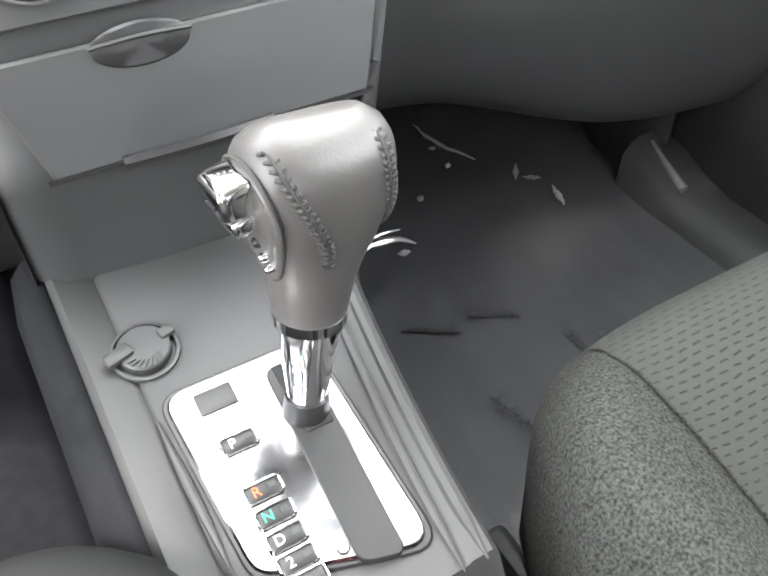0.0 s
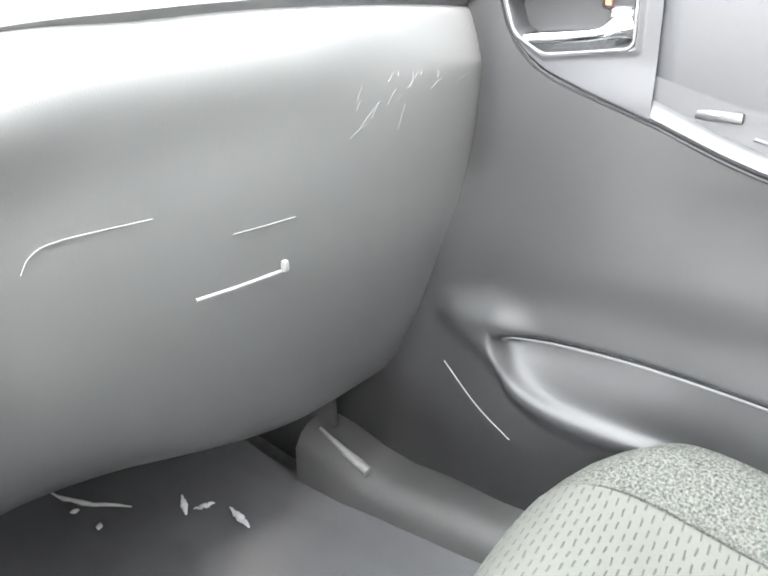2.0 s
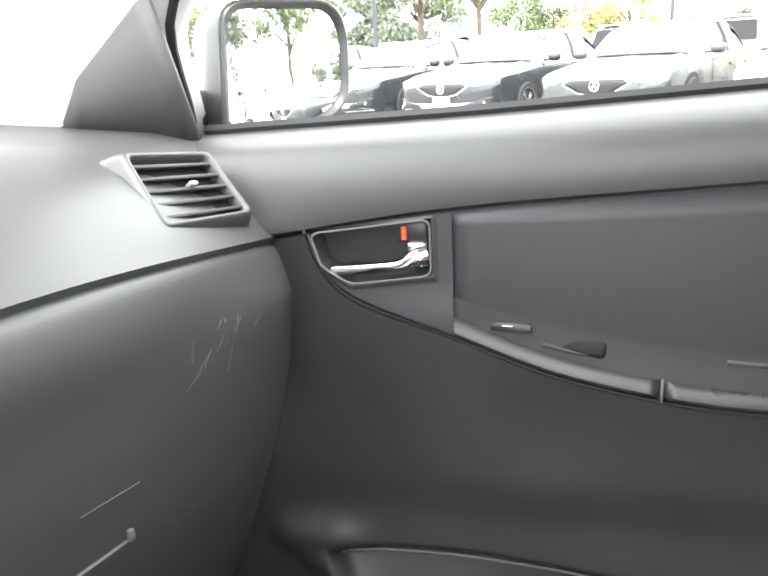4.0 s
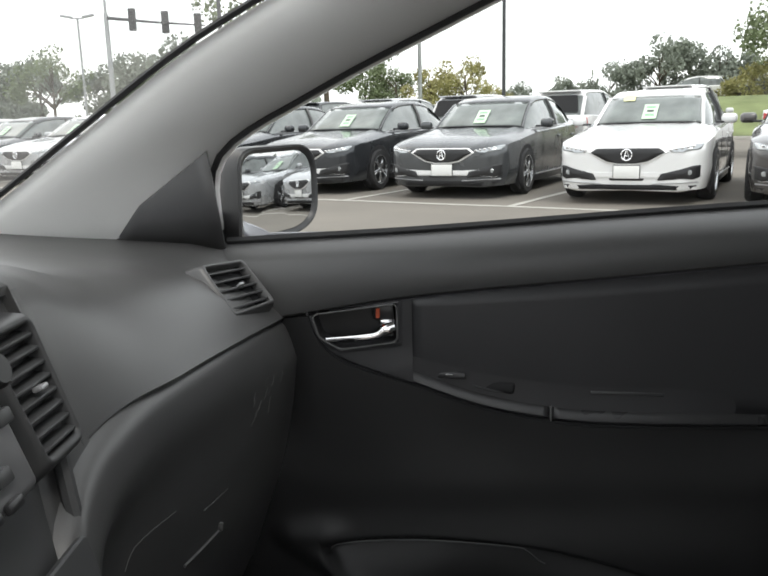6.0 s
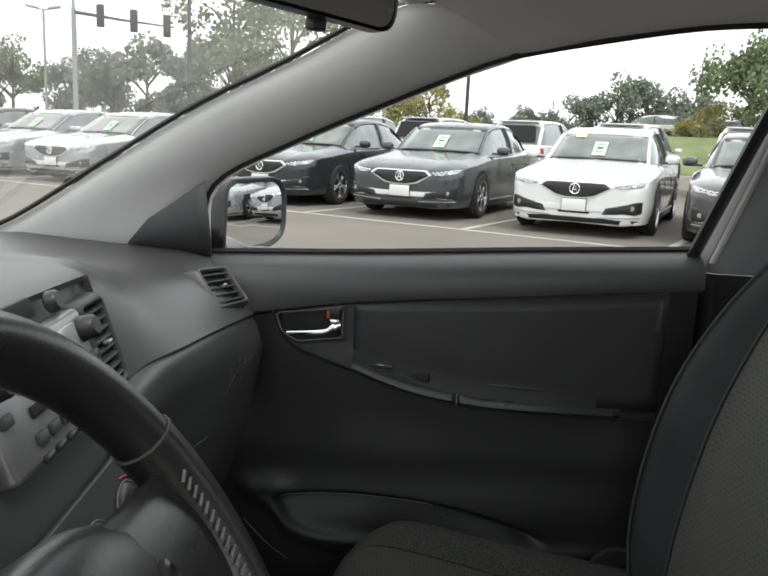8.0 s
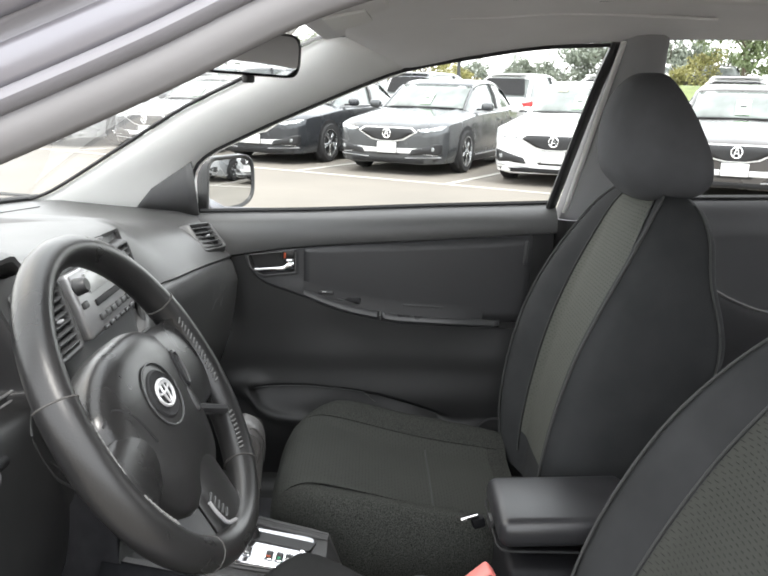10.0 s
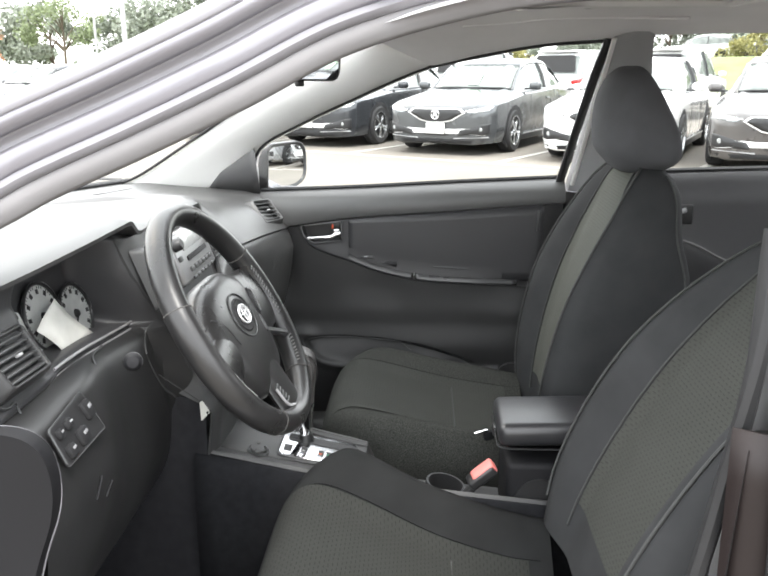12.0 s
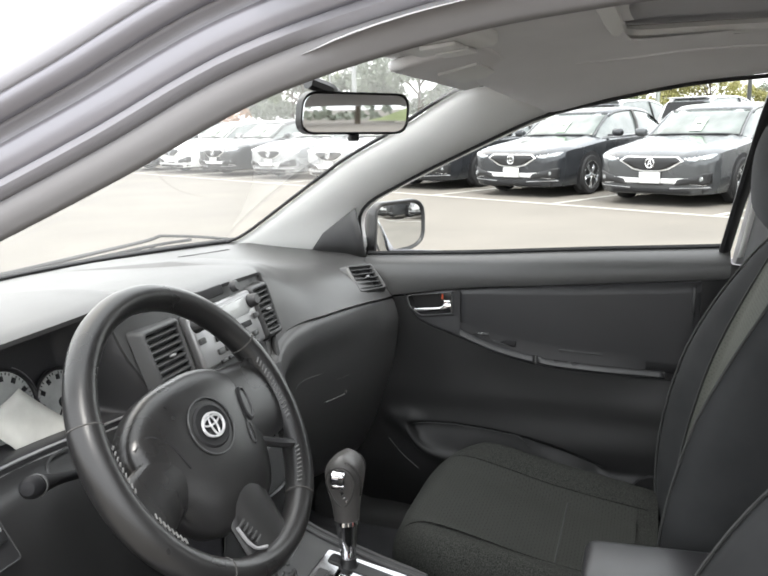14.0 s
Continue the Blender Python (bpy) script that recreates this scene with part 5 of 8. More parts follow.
for pts in ([(-0.178, 0.214, 0.829), (-0.189, 0.2265, 0.809), (-0.2186, 0.215, 0.777), (-0.1905, 0.205, 0.713), (-0.152, 0.193, 0.672)], [(-0.400, 0.2215, 0.812), (-0.398, 0.228, 0.832), (-0.380, 0.238, 0.840), (-0.34, 0.241, 0.840)]):
    part("column_seam", tube(spline(pts, 18), 0.002, 6), "stack", dash, "pale edge of the column opening")
part("small_groove", tube(spline([(-0.545, 0.180, 0.690), (-0.530, 0.179, 0.708), (-0.524, 0.179, 0.716)], 6), 0.0022, 6), "kick", dash)
part("small_groove", tube(spline([(-0.505, 0.184, 0.672), (-0.490, 0.180, 0.690)], 6), 0.0018, 6), "kick", dash)

# walls between the footwells and the stack, the driver's blackened for shade
part("footwell_wall", box((0.010, 0.40, 0.46), 0.004, 2, pose(-0.142, 0.341, 0.44)), "void", dash, "carpeted footwell wall blackened for shade")
part("footwell_wall", box((0.010, 0.36, 0.40), 0.004, 2, pose(0.098, 0.325, 0.40)), "carpet", dash, "dark carpeted footwell wall")

# centre stack
rows = []
for k in range(32):
    z = 0.50 + 0.485 * k / 31
    y, h = stack_y(z), stack_half(z)
    r = []
    for j in range(17):
        u = -1 + j / 8
        ed_ = sstep(0.86, 1.0, abs(u))
        r.append(Vector((CX + u * (h + (0.032 * sstep(0.72, 0.64, z) if u < 0 else 0.0)), y + 0.012 * ed_ + 0.01 * u * u, z)))
    r.insert(0, Vector((CX - h - 0.032 * sstep(0.72, 0.64, z) - 0.001, y + 0.09 - 0.072 * sstep(0.70, 0.64, z), z)))
    r.append(Vector((CX + h + 0.001, y + 0.09, z)))
    rows.append(r)
part("stack_body", grid(rows), "stack", dash, "charcoal centre stack")
rows = []
for i in range(16):
    x = 0.100 + 0.118 * i / 15
    low_ = dash_crease(x)[1] - 0.022
    rows.append([Vector((x, stack_y(z) + 0.013 - 0.006 * i / 15, z)) for z in [0.974 + (low_ - 0.974) * k / 19 for k in range(20)]])
part("stack_flank", grid(rows), "pad", dash, "vinyl flank beside the centre stack")
SM = frame_of((CX, stack_y(0.80) - 0.004, 0.80), (1, 0, 0), (0, 0.35, 1.0))
COS = math.cos(math.atan(0.35))


def on_stack(x, z, off=0.0):
    return SM @ pose(x - CX, (z - 0.80) / COS, off)


def stack_vent(x0, x1, z0, z1):
    q = [on_stack(x, z, -0.002).translation for x, z in ((x0, z1), (x1, z1), (x1 - 0.004, z0), (x0 + 0.004, z0))]
    vent("centre_vent", q, 8, "black centre air vent with eight slats", "stack")


stack_vent(-0.206, -0.112, 0.868, 0.962)
stack_vent(0.128, 0.190, 0.868, 0.960)
radio = part("radio", box((0.205, 0.098, 0.02), 0.006, 3, on_stack(0.004, 0.915, 0.004)), "radio_grey", dash, "grey faced car radio")
part("display", box((0.13, 0.030, 0.004), 0.002, 2, on_stack(0.012, 0.938, 0.016)), "lcd", radio, "pale radio display")
part("cassette_slot", box((0.12, 0.010, 0.004), 0.002, 2, on_stack(0.012, 0.908, 0.0155)), "black", radio, "black loading slot")
for s in (-0.086, 0.096):
    part("knob", cyl(0.013, 0.011, 0.018, 20, 0.002, on_stack(s, 0.941, 0.021)), "satin", radio, "black round knob")
    part("side_key", box((0.016, 0.010, 0.006), 0.002, 2, on_stack(s, 0.915, 0.016)), "stack", radio)
for k in range(6):
    part("key", box((0.016, 0.010, 0.006), 0.002, 2, on_stack(-0.046 + 0.0235 * k, 0.888, 0.016)), "stack", radio)
    part("key_top", box((0.017, 0.007, 0.005), 0.002, 2, on_stack(-0.046 + 0.0235 * k, 0.872, 0.0155)), "satin", radio)
part("clock", box((0.08, 0.018, 0.008), 0.003, 2, on_stack(0.0, 0.978, 0.002)), "black", dash, "small black clock window")
part("hazard_button", cyl(0.011, 0.010, 0.012, 18, 0.002, on_stack(0.075, 0.974, 0.008)), "satin", dash)
# climate panel with its dials
clim = part("climate_panel", slab(rounded_outline([(-0.135, -0.050), (0.135, -0.050), (0.150, 0.054), (-0.150, 0.054)], 0.006, 3), 0.005, on_stack(CX, 0.770, 0.0), 0.0015), "stack", dash, "charcoal heater control panel")
for k, x in enumerate((-0.088, -0.010, 0.072)):
    dial = part("heater_dial", lathe([(0.0325, 0.0), (0.0325, 0.003), (0.030, 0.005), (0.026, 0.006), (0.025, 0.012), (0.001, 0.012)], 36, on_stack(x, 0.765, 0.004)), "satin", clim, "round heater dial")
    part("grip", box((0.050, 0.010, 0.014), 0.004, 3, on_stack(x, 0.765, 0.020) @ pose(0, 0, 0, 0, 0, 28)), "stack", dial, "raised dial grip")
    part("pointer", box((0.008, 0.004, 0.001), 0.0005, 1, on_stack(x, 0.765, 0.0275) @ pose(-0.020 * math.cos(radians(28)), -0.020 * math.sin(radians(28)), 0, 0, 0, 28)), "white_print", dial, "pale pointer")
    part("dial_ring", tube([on_stack(x, 0.765, 0.007) @ Vector((0.034 * math.cos(a), 0.034 * math.sin(a), 0)) for a in [2 * math.pi * j / 36 for j in range(36)]], 0.0012, 5, True), "scuff", dial, "grey dial ring")
def scale_arc(a0, a1, mat, label):
    c = on_stack(0.072, 0.764, 0.0055)
    part("dial_scale", tube([c @ Vector((0.040 * math.cos(radians(a0 + (a1 - a0) * j / 14)), 0.040 * math.sin(radians(a0 + (a1 - a0) * j / 14)), 0)) for j in range(15)], 0.0014, 5, flat=0.4), mat, clim, label)
    e = radians(a1)
    part("scale_end", box((0.007, 0.007, 0.001), 0.0005, 1, c @ pose(0.040 * math.cos(e), 0.040 * math.sin(e), 0.0, 0, 0, a1)), mat, clim, label)


scale_arc(88, -38, "red_mark", "red warm-air scale")
scale_arc(160, 222, "blue_mark", "blue cold-air scale")
lettering("MAX A/C", 0.0046, on_stack(0.060, 0.7265, 0.0056), "white_print", clim)
lettering("USE", 0.0046, on_stack(0.057, 0.7205, 0.0056), "white_print", clim)
part("print_mark", box((0.007, 0.0028, 0.0006), 0.0, 1, on_stack(0.067, 0.7205, 0.0056)), "white_print", clim, "white recirculation symbol")
part("push_button", box((0.034, 0.040, 0.006), 0.009, 3, on_stack(0.004, 0.752, 0.006)), "satin", clim, "rounded push button")
# two lidded trays under the climate panel
def tray(z0, z1, label):
    h0, h1 = stack_half(z0) - 0.003, stack_half(z1) - 0.003
    mid = (z0 + z1) / 2
    ol = rounded_outline([(-h0, (z0 - mid) / COS), (h0, (z0 - mid) / COS), (h1, (z1 - mid) / COS), (-h1, (z1 - mid) / COS)], 0.003, 3)
    t = part("tray_lid", slab(ol, 0.010, on_stack(CX, mid, -0.002), 0.002), "stack", dash, label)
    part("lid_gap", box((h0 * 2 + 0.008, 0.0022, 0.006), 0.0, 1, on_stack(CX, z0 - 0.001, 0.003)), "black", t)
    return t


t1 = tray(0.645, 0.709, "charcoal lidded tray")
part("finger_scoop", lathe([(0.030, 0.0), (0.026, 0.0016), (0.001, 0.002)], 28, on_stack(-0.045, 0.7035, 0.0075) @ Matrix.Diagonal((1, 0.42, 1, 1))), "satin", t1, "dark finger scoop")
part("scoop_lip", tube(spline([on_stack(-0.075, 0.7065, 0.010).translation, on_stack(-0.045, 0.708, 0.014).translation, on_stack(-0.015, 0.7065, 0.010).translation], 10), 0.0015, 6), "stack", t1, "rounded scoop edge")
part("lower_lip", tube(spline([on_stack(-0.075, 0.6455, 0.010).translation, on_stack(-0.03, 0.646, 0.017).translation, on_stack(0.02, 0.6455, 0.010).translation], 12), 0.004, 6), "satin", t1, "pull lip under the tray")
part("stack_rim", tube(spline([Vector((CX + stack_half(z) + 0.006, stack_y(z) + 0.004, z)) for z in (0.56, 0.64, 0.71, 0.80, 0.90)], 20), 0.006, 8), "stack", dash, "rounded rim of the stack")
# ---- centre console and gear selector ----
def con_z(y):
    return 0.528 + 0.20 * y if y > -0.16 else 0.496 - 0.10 * (-0.16 - y)


console = thing("centre_console", "grey plastic centre console with gear selector plate", "console")
rows = []
for i in range(56):
    y = 0.165 - 0.83 * i / 55
    z = con_z(y)
    xl = -0.140
    xr = curve_value([(-0.66, 0.03), (-0.16, 0.027), (0.035, 0.046), (0.135, 0.075)], y)
    sink = 0.075 * sstep(-0.150, -0.185, y)
    w_ = sstep(-0.150, -0.185, y)
    rows.append([Vector((xl - 0.003, y, z - 0.012)), Vector((xl - 0.002, y, z - 0.006)), Vector((xl + 0.004, y, z + 0.001)), Vector((xl + 0.024 - 0.017 * w_, y, z)), Vector((xl + 0.028 - 0.017 * w_, y, z - 0.003 - sink * 0.4)), Vector((xl + 0.032 - 0.017 * w_, y, z - sink)), Vector(((xl + xr) / 2, y, z - sink)), Vector((xr - 0.020, y, z - sink)), Vector((xr - 0.016, y, z + 0.003 - sink)), Vector((xr - 0.003, y, z + 0.003 - sink)), Vector((xr + 0.002, y, z - 0.004 - sink)), Vector((xr + 0.012, y, z - 0.06 - 0.3 * sink)), Vector((xr + 0.03, y, 0.19))])
part("body", grid(rows), "console", console, "grained grey console moulding", angle=50)
rows = [[Vector((-0.141, y, con_z(y) - 0.006)), Vector((-0.143 - 0.007 * sstep(-0.13, -0.06, y), y, con_z(y) - 0.008)), Vector((-0.145 - 0.015 * sstep(-0.13, -0.06, y), y, con_z(y) - 0.020)), Vector((-0.148 - 0.020 * sstep(-0.13, -0.06, y), y, con_z(y) - 0.06)), Vector((-0.155 - 0.021 * sstep(-0.13, -0.06, y), y, 0.19))] for y in [0.165 - 0.83 * i / 20 for i in range(21)]]
part("side_skirt", grid(rows), "skirt_carpet", console, "black carpeted console side", solid=0.003)
for side, r0 in ((0.0, 0.0052), (-0.0155, 0.0036)):
    rail = [Vector((curve_value([(-0.66, 0.03), (-0.16, 0.027), (0.035, 0.046), (0.135, 0.075)], y) - 0.008 + side, y, con_z(y) + 0.002)) for y in [0.120 - 0.275 * k / 24 for k in range(25)]]
    part("side_rail", tube(rail, [r0 * sstep(-1, 3, k) * sstep(25, 21, k) for k in range(25)], 8, flat=0.9), "console", console, "rounded grey rail along the console edge")
part("left_rib", tube([Vector((-0.1115 + 0.004 * k / 12, 0.006 - 0.105 * k / 12, con_z(0.006 - 0.105 * k / 12) + 0.0005)) for k in range(13)], [0.0032 * math.sin(math.pi * (k + 0.5) / 13) for k in range(13)], 8), "console", console, "low rib beside the selector plate")
part("rear_wall", box((0.17, 0.012, 0.27), 0.004, 2, pose(-0.055, -0.665, 0.33)), "console", console)
CM = frame_of((-0.055, -0.045, con_z(-0.045)), (1, 0, 0), (0, 1, 0.20))


def on_con(x, y, off=0.0):
    """A pose on the console's sloping top; its z points away from it."""
    return CM @ pose(x + 0.055, (y + 0.045) * 1.0198, off)


plate_ol = rounded_outline([(-0.105, 0.017), (-0.006, 0.017), (-0.002, -0.135), (-0.098, -0.105)], [0.016, 0.008, 0.02, 0.012], 5)
local = [((x + 0.055), (y + 0.045) * 1.0198) for x, y in plate_ol]
part("plate_surround", slab([(x * 1.06, y * 1.04) for x, y in local], 0.003, CM, 0.001), "satin", console, "black edge round the selector plate")
plate = part("selector_plate", slab(local, 0.0055, CM, 0.0015), "gate_metal", console, "polished silver selector plate")
slot = rounded_outline([(-0.042, 0.006), (-0.014, 0.006), (-0.020, -0.132), (-0.046, -0.125)], 0.008, 4)
part("slot", slab([((x + 0.055), (y + 0.045) * 1.0198) for x, y in slot], 0.0075, CM, 0.0008), "plastic", plate, "dark grey selector slot cover")
part("slot_well", box((0.018, 0.05, 0.002), 0.004, 2, on_con(-0.028, -0.02, 0.0075)), "black", plate, "dark slot opening")
for ch, y, mat in (("P", -0.031, "white_print"), ("R", -0.064, "orange_print"), ("N", -0.0795, "green_print"), ("D", -0.094, "white_print"), ("2", -0.1075, "white_print"), ("L", -0.120, "white_print")):
    w = part("indicator_window", box((0.0205, 0.0100, 0.003), 0.002, 2, on_con(-0.0745, y, 0.0055)), "satin", plate, "small black indicator window")
    part("window_rim", tube([on_con(-0.0745, y, 0.0068) @ Vector((*p, 0)) for p in rounded_outline([(-0.0112, -0.0056), (0.0112, -0.0056), (0.0112, 0.0056), (-0.0112, 0.0056)], 0.003, 3)], 0.0007, 5, True), "chrome", w)
    lettering(ch, 0.0088, on_con(-0.0785, y, 0.0072), mat, w)
    part("lamp_dot", box((0.0042, 0.0034, 0.0006), 0.0, 1, on_con(-0.0685, y + 0.001, 0.0071)), "console", w)
part("lock_cover", box((0.024, 0.016, 0.003), 0.0015, 2, on_con(-0.0755, 0.001, 0.0055)), "console", plate, "grey square shift lock cover")
part("plate_screw", cyl(0.004, 0.004, 0.003, 12, 0.0008, on_con(-0.050, -0.113, 0.006)), "chrome", plate)

# gear lever
gl = thing("gear_lever", "gear lever with stitched grey leather knob and chrome stem", "gear lever")
base = on_con(-0.030, -0.030, 0.0).translation
head = Vector((-0.010, -0.022, 0.668))
axis = (head - base).normalized()
stem_top = base.lerp(head, 0.55)
part("boot", tube([base - axis * 0.01, base + axis * 0.018], [0.017, 0.0135], 16), "satin", gl, "black rubber sleeve")
part("stem", tube([base + axis * 0.012, stem_top], [0.0115, 0.0195], 24), "chrome", gl, "chrome lever stem")
# the head: a drum lying across the car, tapering into the stem
KX = Vector((0.91, 0.12, -0.30)).normalized()
KX = (KX - axis * KX.dot(axis)).normalized()
KY = axis.cross(KX).normalized()
WX = [(0, 0.0205), (0.25, 0.0245), (0.5, 0.034), (0.7, 0.0405), (0.86, 0.0405), (0.95, 0.036), (1.0, 0.026)]
WY = [(0, 0.0205), (0.25, 0.0235), (0.5, 0.028), (0.7, 0.0310), (0.86, 0.027), (0.95, 0.017), (1.0, 0.006)]
rows = []
for i in range(21):
    f = i / 20
    s = f * 0.117
    wx, wy = curve_value(WX, f), curve_value(WY, f)
    c = stem_top + axis * s
    r = []
    for k in range(40):
        a = 2 * math.pi * k / 40
        ca, sa = math.cos(a), math.sin(a)
        e = 0.66 if f > 0.4 else 0.66 + 0.34 * (0.4 - f) / 0.4
        r.append(c + KX * (wx * math.copysign(abs(ca) ** e, ca)) + KY * (wy * math.copysign(abs(sa) ** (0.75 if f > 0.4 else 1.0), sa)))
    rows.append(r)
knob = part("knob", grid(rows, closed_v=True, caps=True), "leather_grey", gl, "worn grey leather covered knob", angle=70)
part("collar", tube([stem_top - axis * 0.004, stem_top + axis * 0.003], 0.0212, 24), "chrome", gl, "chrome collar")
for low_x, high_x in ((-0.008, -0.033), (0.031, 0.024)):
    pts = []
    for f, sg in [(0.40 + 0.04 * j, -1) for j in range(15)]:
        wx, wy = curve_value(WX, f), curve_value(WY, f)
        sx = low_x + (high_x - low_x) * sstep(0.42, 0.95, f)
        fall = max(0.0, 1 - min(1.0, abs(sx) / wx) ** 3.03) ** 0.375
        pts.append(stem_top + axis * (0.117 * f - 0.004 * sstep(0.9, 1.0, f)) + KX * sx + KY * (sg * (wy * fall + 0.0004)))
    pts = spline(pts, 20)
    part("seam", tube(pts, 0.0011, 6), "thread", knob, "grey seam")
    for j in range(len(pts) - 1):
        p, q = pts[j], pts[j + 1]
        mid = (p + q) / 2
        t = (q - p).normalized()
        nrm = (mid - (stem_top + axis * 0.082 + KX * KX.dot(mid - stem_top))).normalized()
        for s in (-1, 1):
            part("stitch", tube([mid + KX * (0.0042 * s) + t * 0.0010 - nrm * 0.0006, mid + KX * (0.0024 * s) + nrm * 0.0005, mid + KX * (0.0004 * s) - t * 0.0010 - nrm * 0.0001], [0.0008, 0.0014, 0.0008], 6), "thread", knob)
side = stem_top + axis * 0.082 - KX * 0.0405
cap = []
for j in range(36):
    a = 2 * math.pi * j / 36
    cap.append((0.0235 * math.cos(a) * (1 - 0.25 * max(0.0, -math.sin(a))), (0.027 if math.sin(a) > 0 else 0.044) * math.sin(a)))
SM_ = frame_of(side + KX * 0.0065 - axis * 0.006, -KY, axis - KX * 0.24)
side_cap = part("side_cap", slab(cap, 0.005, SM_ @ pose(0, 0, -0.003), 0.0022), "leather_grey", gl, "smooth grey side cap")
part("cap_edge", tube([SM_ @ Vector((x * 1.03, y * 1.03, 0.0005)) for x, y in cap], 0.0012, 6, True), "thread", side_cap, "raised seam round the cap")
BM_ = SM_ @ pose(-0.001, 0.010, 0.0, 0, 0, -6)
button = part("button", box((0.025, 0.021, 0.020), 0.005, 4, BM_ @ pose(0, 0.004, 0.009)), "chrome", gl, "large chrome release button")
part("button_step", box((0.023, 0.011, 0.017), 0.0035, 3, BM_ @ pose(0.001, -0.010, 0.0075)), "chrome", button, "lower chrome step of the button")
part("button_mark", box((0.008, 0.0014, 0.001), 0.0, 1, BM_ @ pose(0, 0.002, 0.0191)), "black", button)
for k, (dx, dy, r) in enumerate(((0.002, -0.018, 0.0035), (0.005, -0.026, 0.003), (0.008, -0.032, 0.0026))):
    part("side_switch", lathe([(r, -0.001), (r, 0.002), (r * 0.6, 0.0042), (0.0004, 0.0046)], 14, SM_ @ pose(dx, dy, 0.002)), "chrome" if k else "satin", gl, "small overdrive switch")

# power socket cap
ps = thing("power_socket", "grey capped power socket set in the console", "power socket")
part("ring", lathe([(0.0218, 0.0), (0.0218, 0.0025), (0.0198, 0.003), (0.0188, 0.0005)], 32, on_con(-0.101, 0.054, 0.0)), "stack", ps, "grey socket ring")
part("cap", lathe([(0.0168, 0.001), (0.0168, 0.006), (0.0158, 0.0072), (0.001, 0.0078)], 28, on_con(-0.101, 0.054, 0.0)), "console", ps, "grey socket cap")
part("tab", box((0.018, 0.010, 0.006), 0.002, 2, on_con(-0.117, 0.054, 0.0075) @ pose(0, 0, 0, 0, 0, 15)), "console", ps)
part("hinge", box((0.010, 0.008, 0.006), 0.002, 2, on_con(-0.085, 0.0585, 0.007) @ pose(0, 0, 0, 0, 0, 15)), "console", ps)
for k in range(7):
    ra = radians(215 + 15 * k)
    part("grip_rib", box((0.0012, 0.006, 0.0012), 0.0003, 1, on_con(-0.101, 0.054, 0.0078) @ pose(0.0125 * math.cos(ra), 0.0125 * math.sin(ra), 0, 0, 0, math.degrees(ra) + 62)), "stack", ps)

# cup well, armrest box, belt buckle
part("cup_well", lathe([(0.039, -0.075), (0.040, 0.0005), (0.039, 0.003), (0.035, 0.003), (0.033, -0.070)], 32, on_con(-0.078, -0.315, -0.004)), "satin", console, "round cup holder well")
part("cup_floor", cyl(0.035, 0.035, 0.002, 28, 0, on_con(-0.078, -0.315, -0.065)), "black", console)
arm = thing("armrest_box", "dark vinyl lidded armrest box between the seats", "armrest")
part("bin", box((0.15, 0.20, 0.19), 0.012, 3, pose(-0.045, -0.53, 0.435)), "kick", arm, "dark plastic bin")
part("lid", box((0.155, 0.225, 0.047), 0.018, 4, pose(-0.042, -0.525, 0.588, -2)), "lid_vinyl", arm, "padded dark lid")
part("lid_seam", tube([Vector((x, y, 0.563)) for x, y in rounded_outline([(-0.121, -0.412), (0.037, -0.412), (0.037, -0.638), (-0.121, -0.638)], 0.02, 4)], 0.002, 5, True), "black", arm)
part("latch", box((0.03, 0.012, 0.020), 0.005, 2, pose(-0.042, -0.413, 0.565)), "plastic", arm)
buckle = thing("belt_buckle", "faded red and black seat belt buckle beside the driver's seat", "belt buckle")
bmx = pose(-0.110, -0.383, 0.500, -38, 0, 8)
part("stalk", box((0.022, 0.07, 0.012), 0.004, 2, bmx @ pose(0, 0.045, -0.012, -12)), "satin", buckle, "black buckle stalk")
part("housing", box((0.036, 0.060, 0.022), 0.006, 3, bmx), "satin", buckle)
part("button", box((0.030, 0.050, 0.024), 0.006, 3, bmx @ pose(0, -0.008, 0.003)), "buckle_red", buckle, "faded red release button")
buckle2 = thing("belt_tongue", "small chrome belt tongue at the passenger seat's side", "belt buckle")
part("tongue", box((0.010, 0.032, 0.005), 0.002, 2, pose(0.075, -0.395, 0.503, -14, 0, 10)), "chrome", buckle2)
part("stub", box((0.016, 0.024, 0.020), 0.005, 2, pose(0.080, -0.412, 0.492, -14, 0, 10)), "kick", buckle2)

# floor mat with its glossy protective film
mat_ = thing("floor_film", "dark glossy protective film over the passenger floor mat", "floor mat")
rows = []
for i in range(60):
    y = -0.12 + 0.76 * i / 59
    zc = curve_value([(-0.15, 0.213), (0.25, 0.216), (0.40, 0.236), (0.52, 0.278), (0.66, 0.40)], y) + 0.014
    r = []
    for k in range(60):
        x = 0.075 + 0.555 * k / 59
        wr = 0.004 * noise.noise(Vector((x * 16, y * 5, 0.3))) + 0.0025 * noise.noise(Vector((x * 40, y * 18, 2.0)))
        fold = 0.010 * max(0.0, math.sin(38 * (y - 0.55 * x) + 1.0)) ** 6 * sstep(0.33, 0.16, x) * sstep(0.18, 0.28, y) * sstep(0.56, 0.42, y)
        up = 0.03 * sstep(0.13, 0.075, x)
        r.append(Vector((x, y, zc + wr + fold + up)))
    rows.append(r)
part("film", grid(rows), "mat_film", mat_, "wrinkled glossy film", angle=80)


